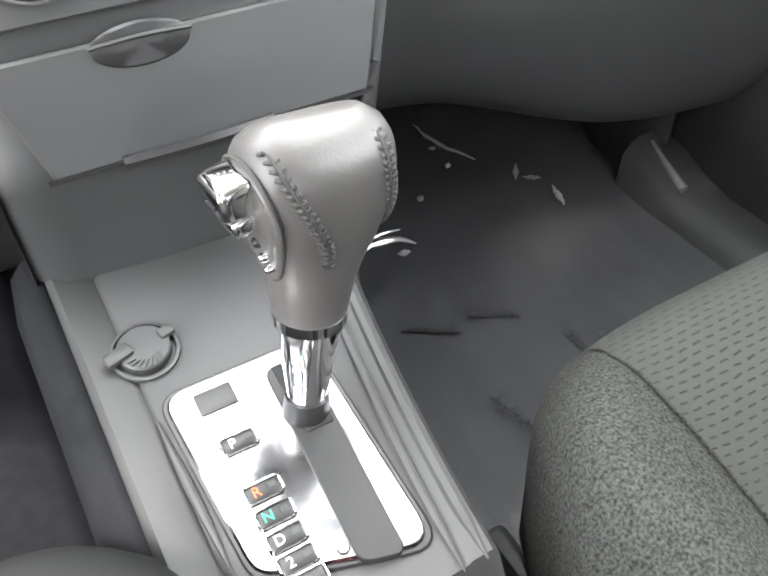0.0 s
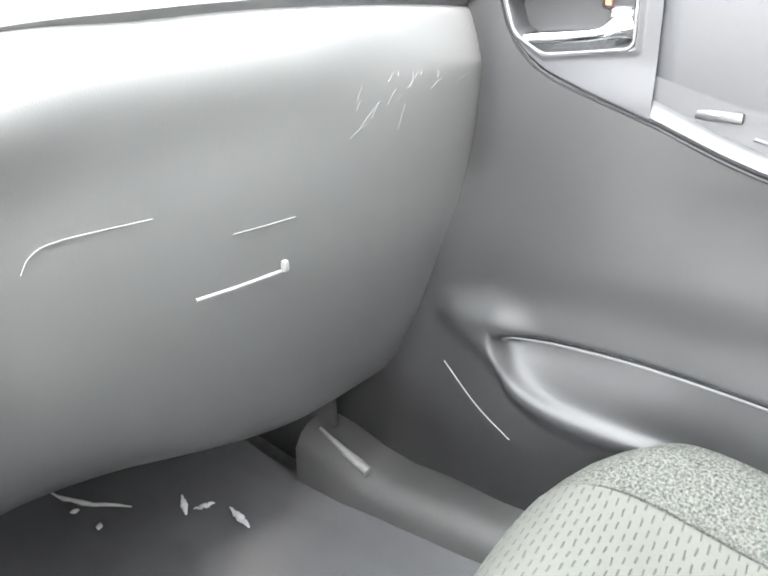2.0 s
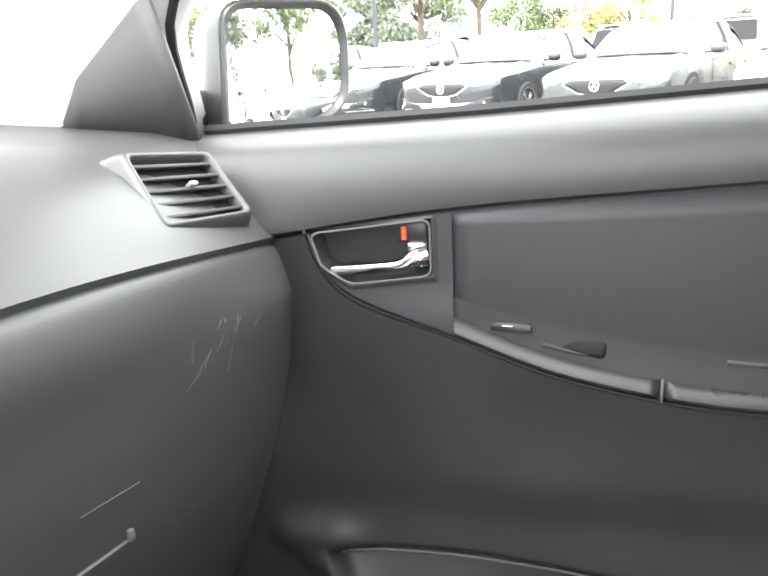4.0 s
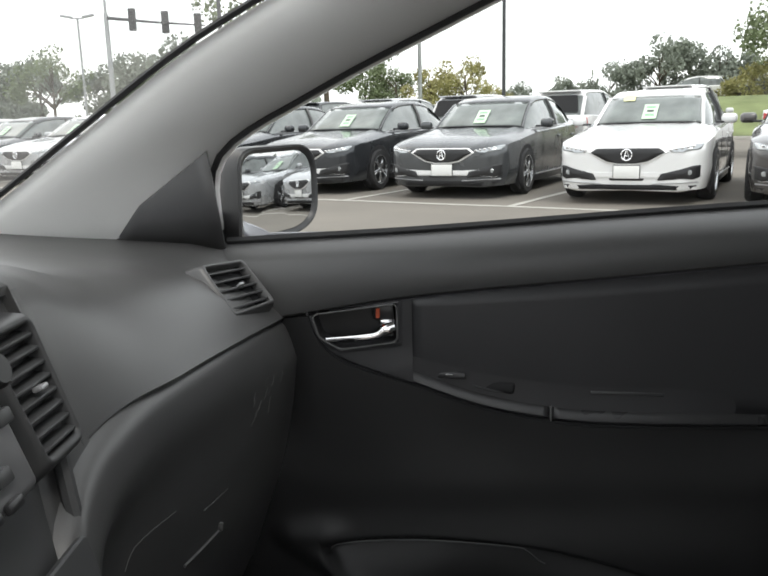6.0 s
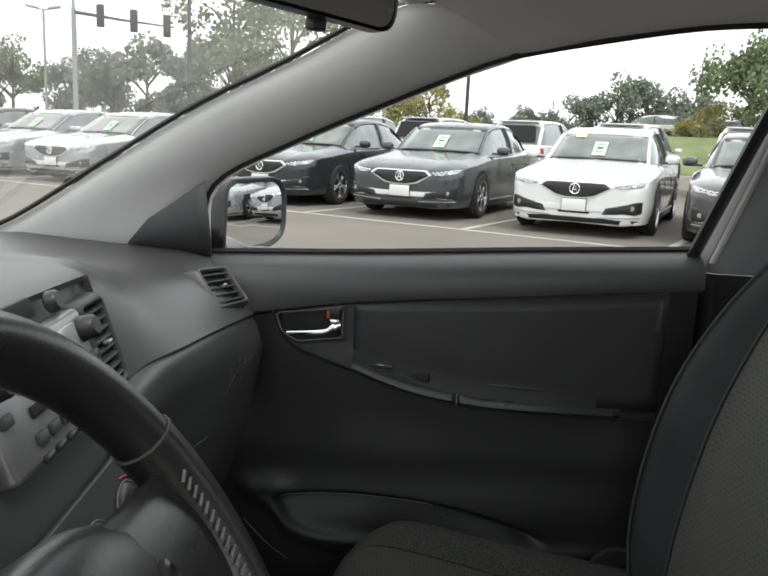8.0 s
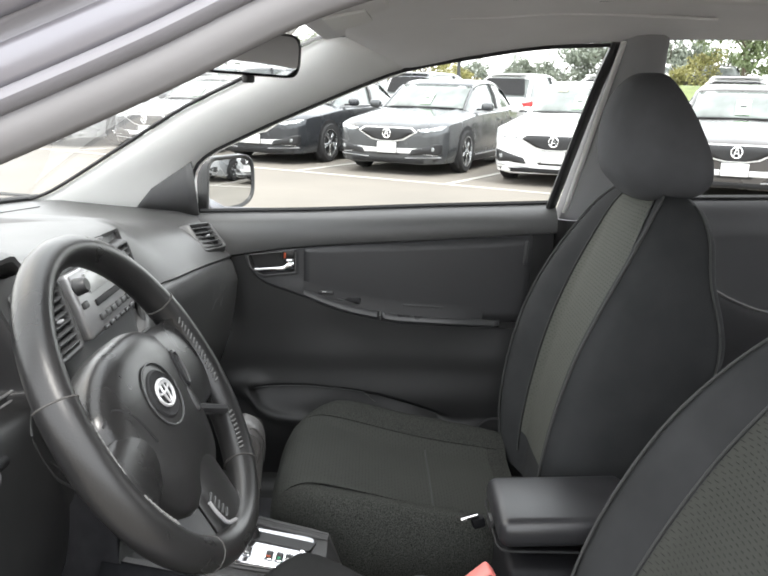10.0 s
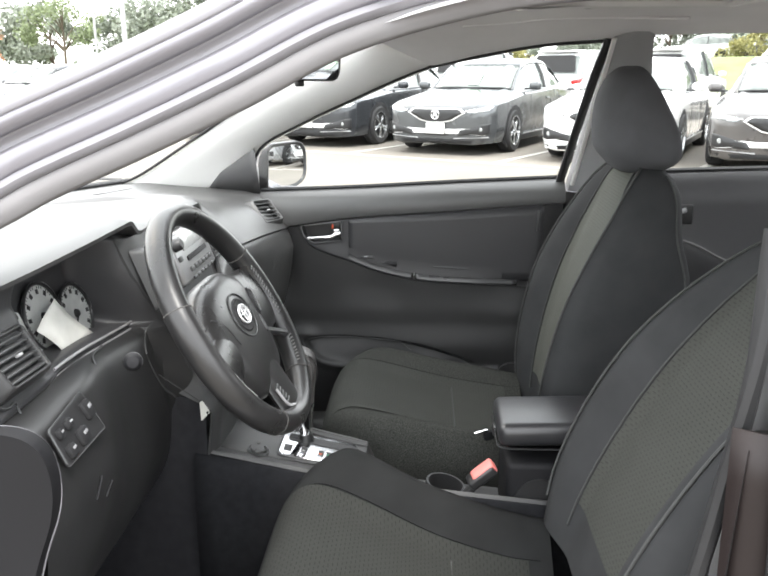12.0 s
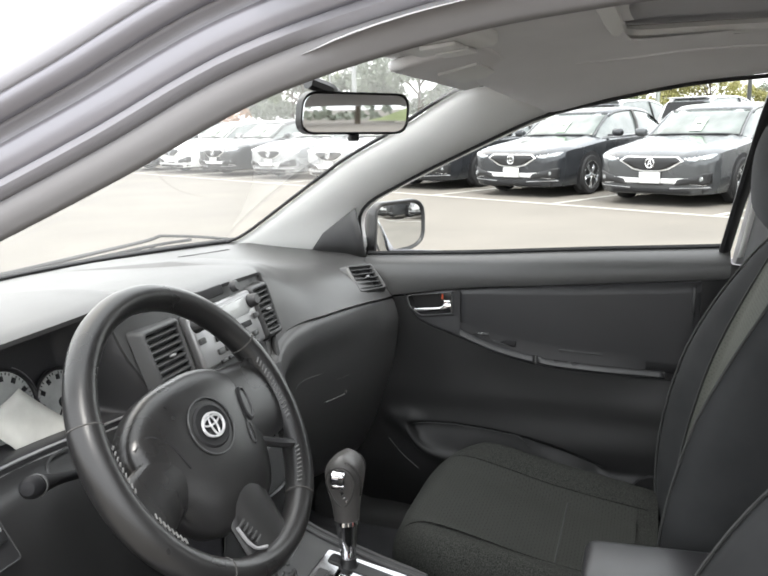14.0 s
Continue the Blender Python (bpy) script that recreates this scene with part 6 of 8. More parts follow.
def film_z(x, y):
    return curve_value([(-0.15, 0.213), (0.25, 0.216), (0.40, 0.236), (0.52, 0.278), (0.66, 0.40)], y) + 0.0185


random.seed(7)
lettering("COVER", 0.017, frame_of((0.239, 0.066, film_z(0.239, 0.066) + 0.0012), (-0.27, 0.96, 0), (-0.96, -0.27, 0)), "stencil", mat_)
for (x0, y0), (dx, dy), n in (((0.262, 0.020), (-0.27, 0.96), 9), ((0.205, 0.235), (0.86, -0.5), 7), ((0.290, 0.215), (0.86, -0.5), 6), ((0.372, 0.060), (-0.05, 1.0), 8), ((0.405, 0.060), (-0.05, 1.0), 6)):
    for k in range(n):
        x, y = x0 + dx * 0.0105 * k, y0 + dy * 0.0105 * k
        part("stencil_bar", box((0.0065 + 0.003 * random.random(), 0.0085, 0.0008), 0.0, 1, pose(x, y, film_z(x, y) + 0.001, 0, 0, math.degrees(math.atan2(dy, dx)))), "stencil", mat_, "")
# folds of the film, their glints put into a pale colour
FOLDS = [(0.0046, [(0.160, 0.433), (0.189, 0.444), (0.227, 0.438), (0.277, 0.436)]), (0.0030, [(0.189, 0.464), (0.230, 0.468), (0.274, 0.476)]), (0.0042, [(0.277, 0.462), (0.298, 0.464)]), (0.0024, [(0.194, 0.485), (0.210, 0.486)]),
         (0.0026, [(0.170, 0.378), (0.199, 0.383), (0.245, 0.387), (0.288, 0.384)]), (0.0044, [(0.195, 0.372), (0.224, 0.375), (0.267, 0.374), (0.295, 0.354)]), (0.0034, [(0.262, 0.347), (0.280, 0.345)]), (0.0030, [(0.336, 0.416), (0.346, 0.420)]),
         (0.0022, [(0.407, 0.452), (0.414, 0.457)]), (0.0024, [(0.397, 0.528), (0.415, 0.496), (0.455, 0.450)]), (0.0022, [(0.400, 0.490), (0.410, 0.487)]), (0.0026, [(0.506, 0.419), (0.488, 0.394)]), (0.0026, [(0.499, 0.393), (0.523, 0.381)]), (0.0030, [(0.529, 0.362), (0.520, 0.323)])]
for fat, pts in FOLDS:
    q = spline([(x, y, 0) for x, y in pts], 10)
    part("film_fold", tube([Vector((p.x, p.y, film_z(p.x, p.y) + 0.001 + 0.0012 * math.sin(1.9 * k))) for k, p in enumerate(q)], [0.0005 + 1.5 * fat * math.sin(math.pi * (k + 0.4) / 10.4) ** 1.4 * (1 + 0.25 * math.sin(2.7 * k)) for k in range(10)], 7, flat=0.7), "film_glint", mat_, "film fold coloured pale for its glint")
# ---- seats ----
def seat_cross(w, drop, bolster, flat, n=33):
    """Half-round section across a seat: (u offset, height) over -w..w with raised bolsters and rounded flanks."""
    out = [(-w + 0.02, -drop), (-w + 0.003, -drop + 0.015)]
    for k in range(n):
        u = -1 + 2 * k / (n - 1)
        a = abs(u)
        h = bolster * sstep(flat, 0.80, a) - (bolster * 0.55 + 0.035) * sstep(0.84, 1.0, a) ** 2
        out.append((u * w, h))
    out += [(w - 0.003, -drop + 0.015), (w - 0.02, -drop)]
    return out


def seat(name, cx, label, recline=0.0, set_back=0.0, cloth="seat_speckle", centre=0.66, swell=0.0, squat=0.0):
    s = thing(name, label, "car seat", "front seats", m=pose(cx, -0.30, 0.20))
    inv = s.matrix_world.inverted()

    def put(nm, rows, mat, parent=s, lab="", closed=True, **kw):
        return part(nm, grid([[inv @ p for p in r] for r in rows], closed_v=closed, caps=closed), mat, parent, lab, **kw)

    # cushion: stations from rear to front
    stations = [(-0.53, 0.418, 0.240, 0.034, 0.13), (-0.44, 0.424, 0.248, 0.044, 0.14), (-0.32, 0.442, 0.254, 0.046, 0.15), (-0.20, 0.474, 0.258, 0.036, 0.165), (-0.12, 0.496, 0.260, 0.022, 0.17), (-0.08, 0.498, 0.258, 0.014, 0.165), (-0.050, 0.482, 0.254, 0.008, 0.14), (-0.030, 0.448, 0.250, 0.004, 0.10), (-0.026, 0.395, 0.244, 0.0, 0.05)]
    sp = spline([(a, b - squat * sstep(-0.06, -0.46, a), c) for a, b, c, d, e in stations], 33)
    sq = spline([(d + swell * sstep(-0.02, -0.12, a), e, 0) for a, b, c, d, e in stations], 33)
    rows = []
    for p, q in zip(sp, sq):
        rows.append([Vector((cx + u, p.x - (0.10 * max(0, -h - 0.04) + 0.095 * (abs(u) / p.z) ** 5) * sstep(-0.30, -0.04, p.x), p.y + h)) for u, h in seat_cross(p.z, q.y, q.x, centre - 0.16)])
    cush = put("cushion", rows, cloth, lab="dark cloth seat cushion with side bolsters", angle=70)
    # woven centre, laid a little proud
    rows = []
    for p, q in list(zip(sp, sq))[2:26]:
        r = []
        for k in range(21):
            u = -1 + k / 10
            a = abs(u) * centre
            h = q.x * sstep(centre - 0.16, 0.80, a)
            crown = 0.004 * (1 - u ** 4)
            r.append(Vector((cx + u * p.z * centre, p.x - 0.095 * a ** 5 * sstep(-0.30, -0.04, p.x), p.y + h + crown + 0.002)))
        rows.append(r)
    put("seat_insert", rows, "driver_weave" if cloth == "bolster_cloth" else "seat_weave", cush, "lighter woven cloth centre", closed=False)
    for sd in (-1, 1):
        line_ = [inv @ Vector((cx + sd * p.z * (centre + 0.005), p.x - 0.012 * sstep(-0.30, -0.04, p.x), p.y + q.x * sstep(centre - 0.16, 0.80, centre + 0.005) + 0.003)) for p, q in list(zip(sp, sq))[1:29]]
        part("seam", tube(line_, 0.0011, 6), cloth, cush)
    y = -0.345
    ys = min(range(33), key=lambda k: abs(sp[k].x - y))
    part("seam", tube([inv @ Vector((cx + 0.253 * centre * (-1 + k / 8), y, sp[ys].y + 0.006)) for k in range(17)], 0.0022, 6), "piping", cush)
    part("side_valance", box((0.02, 0.40, 0.10), 0.008, 2, inv @ pose(cx - 0.235, -0.27, 0.29)), "plastic", s, "dark plastic seat valance")
    part("side_valance", box((0.02, 0.40, 0.10), 0.008, 2, inv @ pose(cx + 0.235, -0.27, 0.29)), "plastic", s, "dark plastic seat valance")
    part("seat_base", box((0.42, 0.38, 0.10), 0.01, 2, inv @ pose(cx, -0.29, 0.255)), "black", s, "black seat frame and rails")
    # backrest: spine leaning back
    back = [(-0.505, 0.40, 0.215, 0.035, 0.15), (-0.515, 0.50, 0.238, 0.052, 0.18), (-0.535, 0.62, 0.246, 0.060, 0.19), (-0.565, 0.75, 0.246, 0.058, 0.19), (-0.600, 0.86, 0.236, 0.046, 0.175), (-0.633, 0.95, 0.212, 0.030, 0.12), (-0.655, 1.01, 0.180, 0.016, 0.10), (-0.674, 1.045, 0.140, 0.006, 0.075), (-0.690, 1.062, 0.085, 0.0, 0.045)]
    sp = spline([(a, b, c) for a, b, c, d, e in back], 37)
    sq = spline([(d, e, 0) for a, b, c, d, e in back], 37)
    rows = []
    nrm = Vector((0, 0.955, 0.295))
    for p, q in zip(sp, sq):
        rows.append([Vector((cx + u, p.x, p.y)) + nrm * h for u, h in seat_cross(p.z, q.y, q.x, 0.42)])
    br = put("backrest", rows, "seat_side", lab="dark cloth backrest with deep side bolsters", angle=70)
    rows = []
    for p, q in list(zip(sp, sq))[4:33]:
        r = []
        for k in range(21):
            u = -1 + k / 10
            a = abs(u) * 0.54
            h = q.x * sstep(0.42, 0.80, a) + 0.005 * (1 - u ** 4) + 0.002
            r.append(Vector((cx + u * p.z * 0.54, p.x, p.y)) + nrm * h)
        rows.append(r)
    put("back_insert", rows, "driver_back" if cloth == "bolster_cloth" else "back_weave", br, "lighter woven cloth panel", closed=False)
    for sd in (-1, 1):
        for fr, thick in ((0.55, 0.0022), (0.865, 0.0024)):
            line_ = [inv @ (Vector((cx + sd * p.z * fr, p.x, p.y)) + nrm * (q.x * sstep(0.42, 0.80, fr) + 0.003 - (q.x * 0.55 + 0.035) * sstep(0.84, 1.0, fr) ** 2)) for p, q in list(zip(sp, sq))[2:34]]
            part("seam", tube(line_, thick, 6), "piping", br)
        line_ = [inv @ (Vector((cx + sd * (p.z - 0.002), p.x, p.y)) + nrm * (-q.y + 0.018)) for p, q in list(zip(sp, sq))[2:34]]
        part("seam", tube(line_, 0.0022, 6), "piping", br)
    # head restraint
    hc = Vector((cx, -0.664, 1.150))
    rows = []
    for i in range(25):
        f = -math.cos(math.pi * i / 24)
        sc_ = (1 - abs(f) ** (3.0 if f > 0 else 5.0)) ** 0.5 if abs(f) < 1 else 0.02
        wid = 0.142 * (1 - 0.26 * sstep(-0.3, 1.0, f)) * (1 - 0.08 * sstep(-0.3, -1.0, f)) * (0.20 + 0.80 * sc_)
        full_ = 0.080 * (1 - 0.40 * sstep(-0.7, 1.0, f))
        dep = full_ * (0.12 + 0.88 * sc_)
        c = hc + Vector((0, 0.056 - full_ + 0.016 * sstep(-0.75, -1.0, f), 0.116 * f))
        r = []
        for k in range(28):
            a = 2 * math.pi * k / 28
            ca, sa = math.cos(a), math.sin(a)
            r.append(c + Vector((wid * math.copysign(abs(ca) ** 0.6, ca), dep * math.copysign(abs(sa) ** 0.6, sa) - 0.012 * abs(ca) ** 2 + max(0.0, sa) ** 0.6 * (0.014 * (1 - f * f) - 0.016 * sstep(-0.45, -1.0, f)), 0)))
        rows.append(r)
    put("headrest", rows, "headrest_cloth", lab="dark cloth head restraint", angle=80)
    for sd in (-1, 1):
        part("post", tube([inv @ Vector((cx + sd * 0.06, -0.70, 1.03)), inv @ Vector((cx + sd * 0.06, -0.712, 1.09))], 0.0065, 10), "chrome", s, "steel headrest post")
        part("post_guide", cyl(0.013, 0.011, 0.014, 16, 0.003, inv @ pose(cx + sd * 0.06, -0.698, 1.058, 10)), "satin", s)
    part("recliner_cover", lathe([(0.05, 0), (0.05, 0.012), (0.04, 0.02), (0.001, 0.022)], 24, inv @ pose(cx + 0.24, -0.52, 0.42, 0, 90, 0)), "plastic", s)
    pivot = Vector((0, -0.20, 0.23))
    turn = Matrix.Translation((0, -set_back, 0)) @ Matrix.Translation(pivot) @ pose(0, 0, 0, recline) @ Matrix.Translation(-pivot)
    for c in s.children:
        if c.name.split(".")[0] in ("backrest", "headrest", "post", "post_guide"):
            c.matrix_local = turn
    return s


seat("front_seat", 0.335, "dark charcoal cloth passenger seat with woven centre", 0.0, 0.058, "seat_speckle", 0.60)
seat("front_seat", -0.365, "dark charcoal cloth driver's seat with woven centre, darkened for shade", 15.5, 0.052, "bolster_cloth", 0.52, 0.024, 0.070).location = (-0.365, -0.275, 0.230)
# driver's belt
belt = thing("seat_belt", "grey seat belt hanging down the centre pillar", "seat belt")
pts = spline([(-0.600, -0.70, 1.20), (-0.635, -0.665, 1.05), (-0.655, -0.645, 0.85), (-0.665, -0.62, 0.60), (-0.67, -0.62, 0.33)], 24)
part("webbing", grid([[p + Vector((0.0, -0.022, 0)), p + Vector((-0.006, 0.0, 0)), p + Vector((-0.004, 0.022, 0))] for p in pts]), "webbing", belt, solid=0.0015)
part("guide", box((0.02, 0.06, 0.03), 0.006, 2, pose(-0.60, -0.70, 1.205, 15)), "satin", belt, "black belt guide")

# ---- steering wheel ----
sw_ = thing("steering_wheel", "dark leather steering wheel with four spokes and stitched rim", "steering wheel")
WC = Vector((-0.353, 0.0215, 0.8955))
TILT_W = radians(30.75)
WM = Matrix.Translation(WC) @ Matrix((Vector((1, 0, 0)), Vector((0, math.sin(TILT_W), math.cos(TILT_W))), Vector((0, -math.cos(TILT_W), math.sin(TILT_W))))).transposed().to_4x4()
R_W = 0.1790


def rim_section(a0, a1, n, fat, mat, label):
    rows = []
    for k in range(n):
        a = radians(a0 + (a1 - a0) * k / (n - 1))
        e = Vector((math.cos(a), math.sin(a), 0))
        rows.append([WM @ (e * (R_W + fat * math.cos(b)) + Vector((0, 0, fat * 1.12 * math.sin(b)))) for b in [2 * math.pi * j / 14 for j in range(14)]])
    part("rim_section", grid(rows, closed_v=True, caps=True), mat, sw_, label)


rim_section(22, 158, 48, 0.0172, "leather", "smooth leather upper rim")
rim_section(158, 236, 30, 0.0182, "leather", "leather grip section")
rim_section(304, 382, 30, 0.0182, "leather", "leather grip section")
rim_section(236, 304, 24, 0.0172, "leather", "smooth leather lower rim")
for a in (22, 158, 236, 304):
    e = Vector((math.cos(radians(a)), math.sin(radians(a)), 0))
    part("rim_joint", tube([WM @ (e * (R_W + 0.0178 * math.cos(b)) + Vector((0, 0, 0.0200 * math.sin(b)))) for b in [2 * math.pi * j / 14 for j in range(14)]], 0.0012, 5, True), "thread", sw_)
for a0, a1 in ((-20, 14), (-54, -34), (166, 186), (196, 214)):
    n = max(4, int(abs(a1 - a0) / 2.2))
    for k in range(n):
        a = radians(a0 + (a1 - a0) * (k + 0.5) / n)
        e = Vector((math.cos(a), math.sin(a), 0))
        tn = Vector((-math.sin(a), math.cos(a), 0))
        c = e * (R_W - 0.0160) + Vector((0, 0, 0.012))
        part("stitch", tube([WM @ (c - tn * 0.002 - e * 0.003), WM @ (c + tn * 0.002 + e * 0.003 + Vector((0, 0, 0.003)))], 0.0012, 5), "scuff", sw_)
# spokes and airbag cover
def spoke(a, w0, w1, label):
    e = Vector((math.cos(radians(a)), math.sin(radians(a)), 0))
    tn = Vector((-e.y, e.x, 0))
    rows = []
    for k in range(9):
        f = k / 8
        r = 0.060 + (R_W - 0.060) * f
        w = w0 + (w1 - w0) * sstep(0, 1, f)
        z = 0.002
        rows.append([WM @ (e * r + tn * (w * math.cos(b)) + Vector((0, 0, z - 0.006 + 0.012 * math.sin(b)))) for b in [2 * math.pi * j / 20 for j in range(20)]])
    part("spoke", grid(rows, closed_v=True, caps=True), "leather", sw_, label)


spoke(-4, 0.060, 0.056, "dark upper spoke")
spoke(196, 0.036, 0.042, "dark upper spoke")
spoke(270, 0.046, 0.046, "broad dark lower spoke")
ol = rounded_outline([(-0.132, 0.016), (-0.104, 0.050), (-0.052, 0.072), (0.052, 0.072), (0.104, 0.050), (0.132, 0.016), (0.118, -0.040), (0.086, -0.104), (0.050, -0.126), (-0.050, -0.126), (-0.086, -0.104), (-0.118, -0.040)], 0.035, 5)
rows = []
for d, s in ((-0.034, 0.97), (-0.014, 1.0), (-0.005, 0.97), (0.003, 0.88), (0.0085, 0.68), (0.0115, 0.4), (0.0125, 0.15)):
    rows.append([WM @ Vector((x * s, y * s, d)) for x, y in ol])
bag = part("airbag_cover", grid(rows, closed_v=True, caps=True), "leather", sw_, "dark padded airbag cover", angle=60)
for sg in (-1, 1):
    part("pad_crease", tube(spline([WM @ Vector((sg * x, y, z)) for x, y, z in ((0.118, 0.020, -0.0030), (0.098, 0.026, 0.0035), (0.078, 0.006, 0.0085), (0.068, -0.030, 0.0095))], 14), 0.0016, 5), "black", bag)
EM = WM @ pose(-0.001, -0.003, 0.0125)
part("emblem_well", lathe([(0.034, 0.0), (0.031, 0.002), (0.028, 0.001), (0.001, 0.001)], 36, EM @ Matrix.Diagonal((1, 0.82, 1, 1))), "black", bag, "round emblem hollow")
part("hollow_rim", tube([EM @ Vector((0.041 * math.cos(a), 0.036 * math.sin(a), 0.0005)) for a in [2 * math.pi * k / 36 for k in range(36)]], 0.0014, 6, True), "stack", bag, "soft rim of the emblem hollow")
part("emblem_ring", tube([EM @ Vector((0.0205 * math.cos(a), 0.0145 * math.sin(a), 0.003)) for a in [2 * math.pi * k / 32 for k in range(32)]], 0.0019, 6, True), "emblem", bag, "silver oval emblem ring")
part("emblem_bar", tube([EM @ Vector((0.0165 * math.cos(a), 0.0055 + 0.0050 * math.sin(a), 0.003)) for a in [2 * math.pi * k / 20 for k in range(20)]], 0.0014, 5, True), "emblem", bag, "silver emblem shape")
part("emblem_bar", tube([EM @ Vector((0.0055 * math.cos(a), 0.013 * math.sin(a), 0.0035)) for a in [2 * math.pi * k / 20 for k in range(20)]], 0.0014, 5, True), "emblem", bag, "silver emblem shape")
part("print_bar", box((0.018, 0.007, 0.0006), 0.0, 1, WM @ pose(0.006, -0.090, 0.0055, 20, 0, 4)), "silver_print", bag)
for k, (x, y, w, h) in enumerate(((0.088, -0.004, 0.011, 0.024), (0.066, -0.040, 0.004, 0.016))):
    part("wheel_button", lathe([(1.0, -0.012), (1.0, 0.0), (0.86, 0.0012), (0.8, -0.0006), (0.01, -0.0004)], 24, WM @ pose(x, y, 0.0105, 0, 6, -14) @ Matrix.Diagonal((w, h, 1, 1))), "satin", sw_, "oval wheel button")
part("cruise_stalk", tube(spline([WM @ Vector(p) for p in ((0.085, -0.055, -0.004), (0.12, -0.078, 0.004), (0.138, -0.088, 0.006))], 8), 0.007, 8), "satin", sw_, "black cruise stalk")
for sg in (-1,):
    rib = spline([WM @ Vector((sg * x, y, z)) for x, y, z in ((0.054, -0.118, 0.011), (0.050, -0.136, 0.010), (0.042, -0.152, 0.010), (0.026, -0.160, 0.012))], 12)
    part("spoke_edge", tube(rib, 0.0022, 6), "silver_print", sw_, "silver edge of the lower spoke")
    for k in range(5):
        part("rib", tube([WM @ Vector((sg * (0.048 - 0.003 * k), -0.120 - 0.007 * k, 0.009)), WM @ Vector((sg * (0.034 - 0.003 * k), -0.117 - 0.007 * k, 0.009))], 0.0016, 5), "stack", sw_)
# column
col = thing("steering_column", "dark plastic steering column shroud behind the wheel", "steering column")
rows = []
for k in range(9):
    f = k / 8
    c = WM @ Vector((0, -0.012, -0.03 - 0.06 * f))
    sx, sz = 0.018, 0.018
    rows.append([c + Vector((sx * math.copysign(abs(math.cos(a)) ** 0.6, math.cos(a)), 0, sz * math.copysign(abs(math.sin(a)) ** 0.6, math.sin(a)))) for a in [2 * math.pi * j / 28 for j in range(28)]])
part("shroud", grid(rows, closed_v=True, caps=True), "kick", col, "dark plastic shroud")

def stalk(points, label):
    """A column stalk with a ringed end."""
    p = spline(points, 14)
    st_ = part("stalk", tube(p, [0.0062 + 0.0040 * sstep(6, 11, k) for k in range(14)], 14), "kick", col, label)
    d = (p[-1] - p[-2]).normalized()
    m = frame_of(p[-1], d.cross(Vector((0, 0, 1))), Vector((0, 0, 1)).cross(d).cross(d))
    if (m.to_3x3() @ Vector((0, 0, 1))).dot(d) < 0:
        m = m @ pose(0, 0, 0, 180)
    part("stalk_end", lathe([(0.0118, -0.012), (0.0125, -0.004), (0.0115, 0.003), (0.0075, 0.008), (0.001, 0.0095)], 24, m), "kick", st_, "rounded black stalk end")
    part("stalk_ring", lathe([(0.0112, -0.016), (0.0128, -0.0155), (0.0128, -0.0125), (0.0112, -0.012)], 24, m), "stack", st_, "silver ring round the stalk")
    return st_


stalk([(-0.385, 0.172, 0.832), (-0.440, 0.150, 0.855), (-0.500, 0.128, 0.878), (-0.543, 0.112, 0.893)], "black indicator stalk with a ringed end")

# small paper tag hanging under the dash
tag = thing("paper_tag", "small white paper tag hanging under the driver's dash", "tag")
tm = frame_of((-0.186, 0.130, 0.6625), (0.80, -0.60, 0.0), (0.0, 0.0, 1.0))
part("card", slab(rounded_outline([(-0.009, -0.019), (0.012, -0.008), (-0.004, 0.020), (-0.010, 0.018)], 0.002, 2), 0.0008, tm, 0.0003), "paper", tag)
part("eyelet", cyl(0.0024, 0.0024, 0.0012, 12, 0.0003, tm @ pose(0.005, -0.007, 0.0008)), "black", tag, "small dark eyelet")
part("string", tube(spline([tm @ Vector((-0.007, 0.018, 0.0)), Vector((-0.188, 0.165, 0.700)), Vector((-0.190, 0.212, 0.735))], 8), 0.0009, 5), "satin", tag, "thin dark string")
# ---- the car park ----
ROW0 = Vector((9.4, -2.66, 0))
STEP = Vector((1.31, 2.20, 0))
ROWD = STEP.normalized()
FACE = Vector((-ROWD.y, ROWD.x, 0))
HEAD = math.degrees(math.atan2(FACE.y, FACE.x))

ground = part("ground", grid([[Vector((x, y, 0)) for x in (-700, -60, -20, -5, 5, 12, 20, 40, 100, 900)] for y in (-800, -100, -30, -10, 0, 10, 30, 100, 800)]), "asphalt")
tagged(ground, "pale worn asphalt car park", "ground", kind="structure")


def on_row(along, out, z=0.0):
    """A point so many metres along the row of parked cars and so far in front of their noses."""
    return ROW0 + ROWD * along + FACE * out + Vector((0, 0, z))


# painted lines: one along the noses, one between each two bays
lines = thing("parking_lines", "worn white painted parking bay lines on asphalt", "parking lines", kind="structure")
part("front_line", box((46, 0.11, 0.004), 0, 1, Matrix.Translation(on_row(2, 0.62, 0.004)) @ pose(0, 0, 0, 0, 0, math.degrees(math.atan2(ROWD.y, ROWD.x)))), "line_paint", lines)
for k in range(-7, 9):
    part("bay_line", box((5.4, 0.10, 0.004), 0, 1, Matrix.Translation(on_row(2.56 * (k + 0.5), -2.1, 0.0045)) @ pose(0, 0, 0, 0, 0, HEAD)), "line_paint", lines)


# ---- parked cars ----
from mathutils.bvhtree import BVHTree

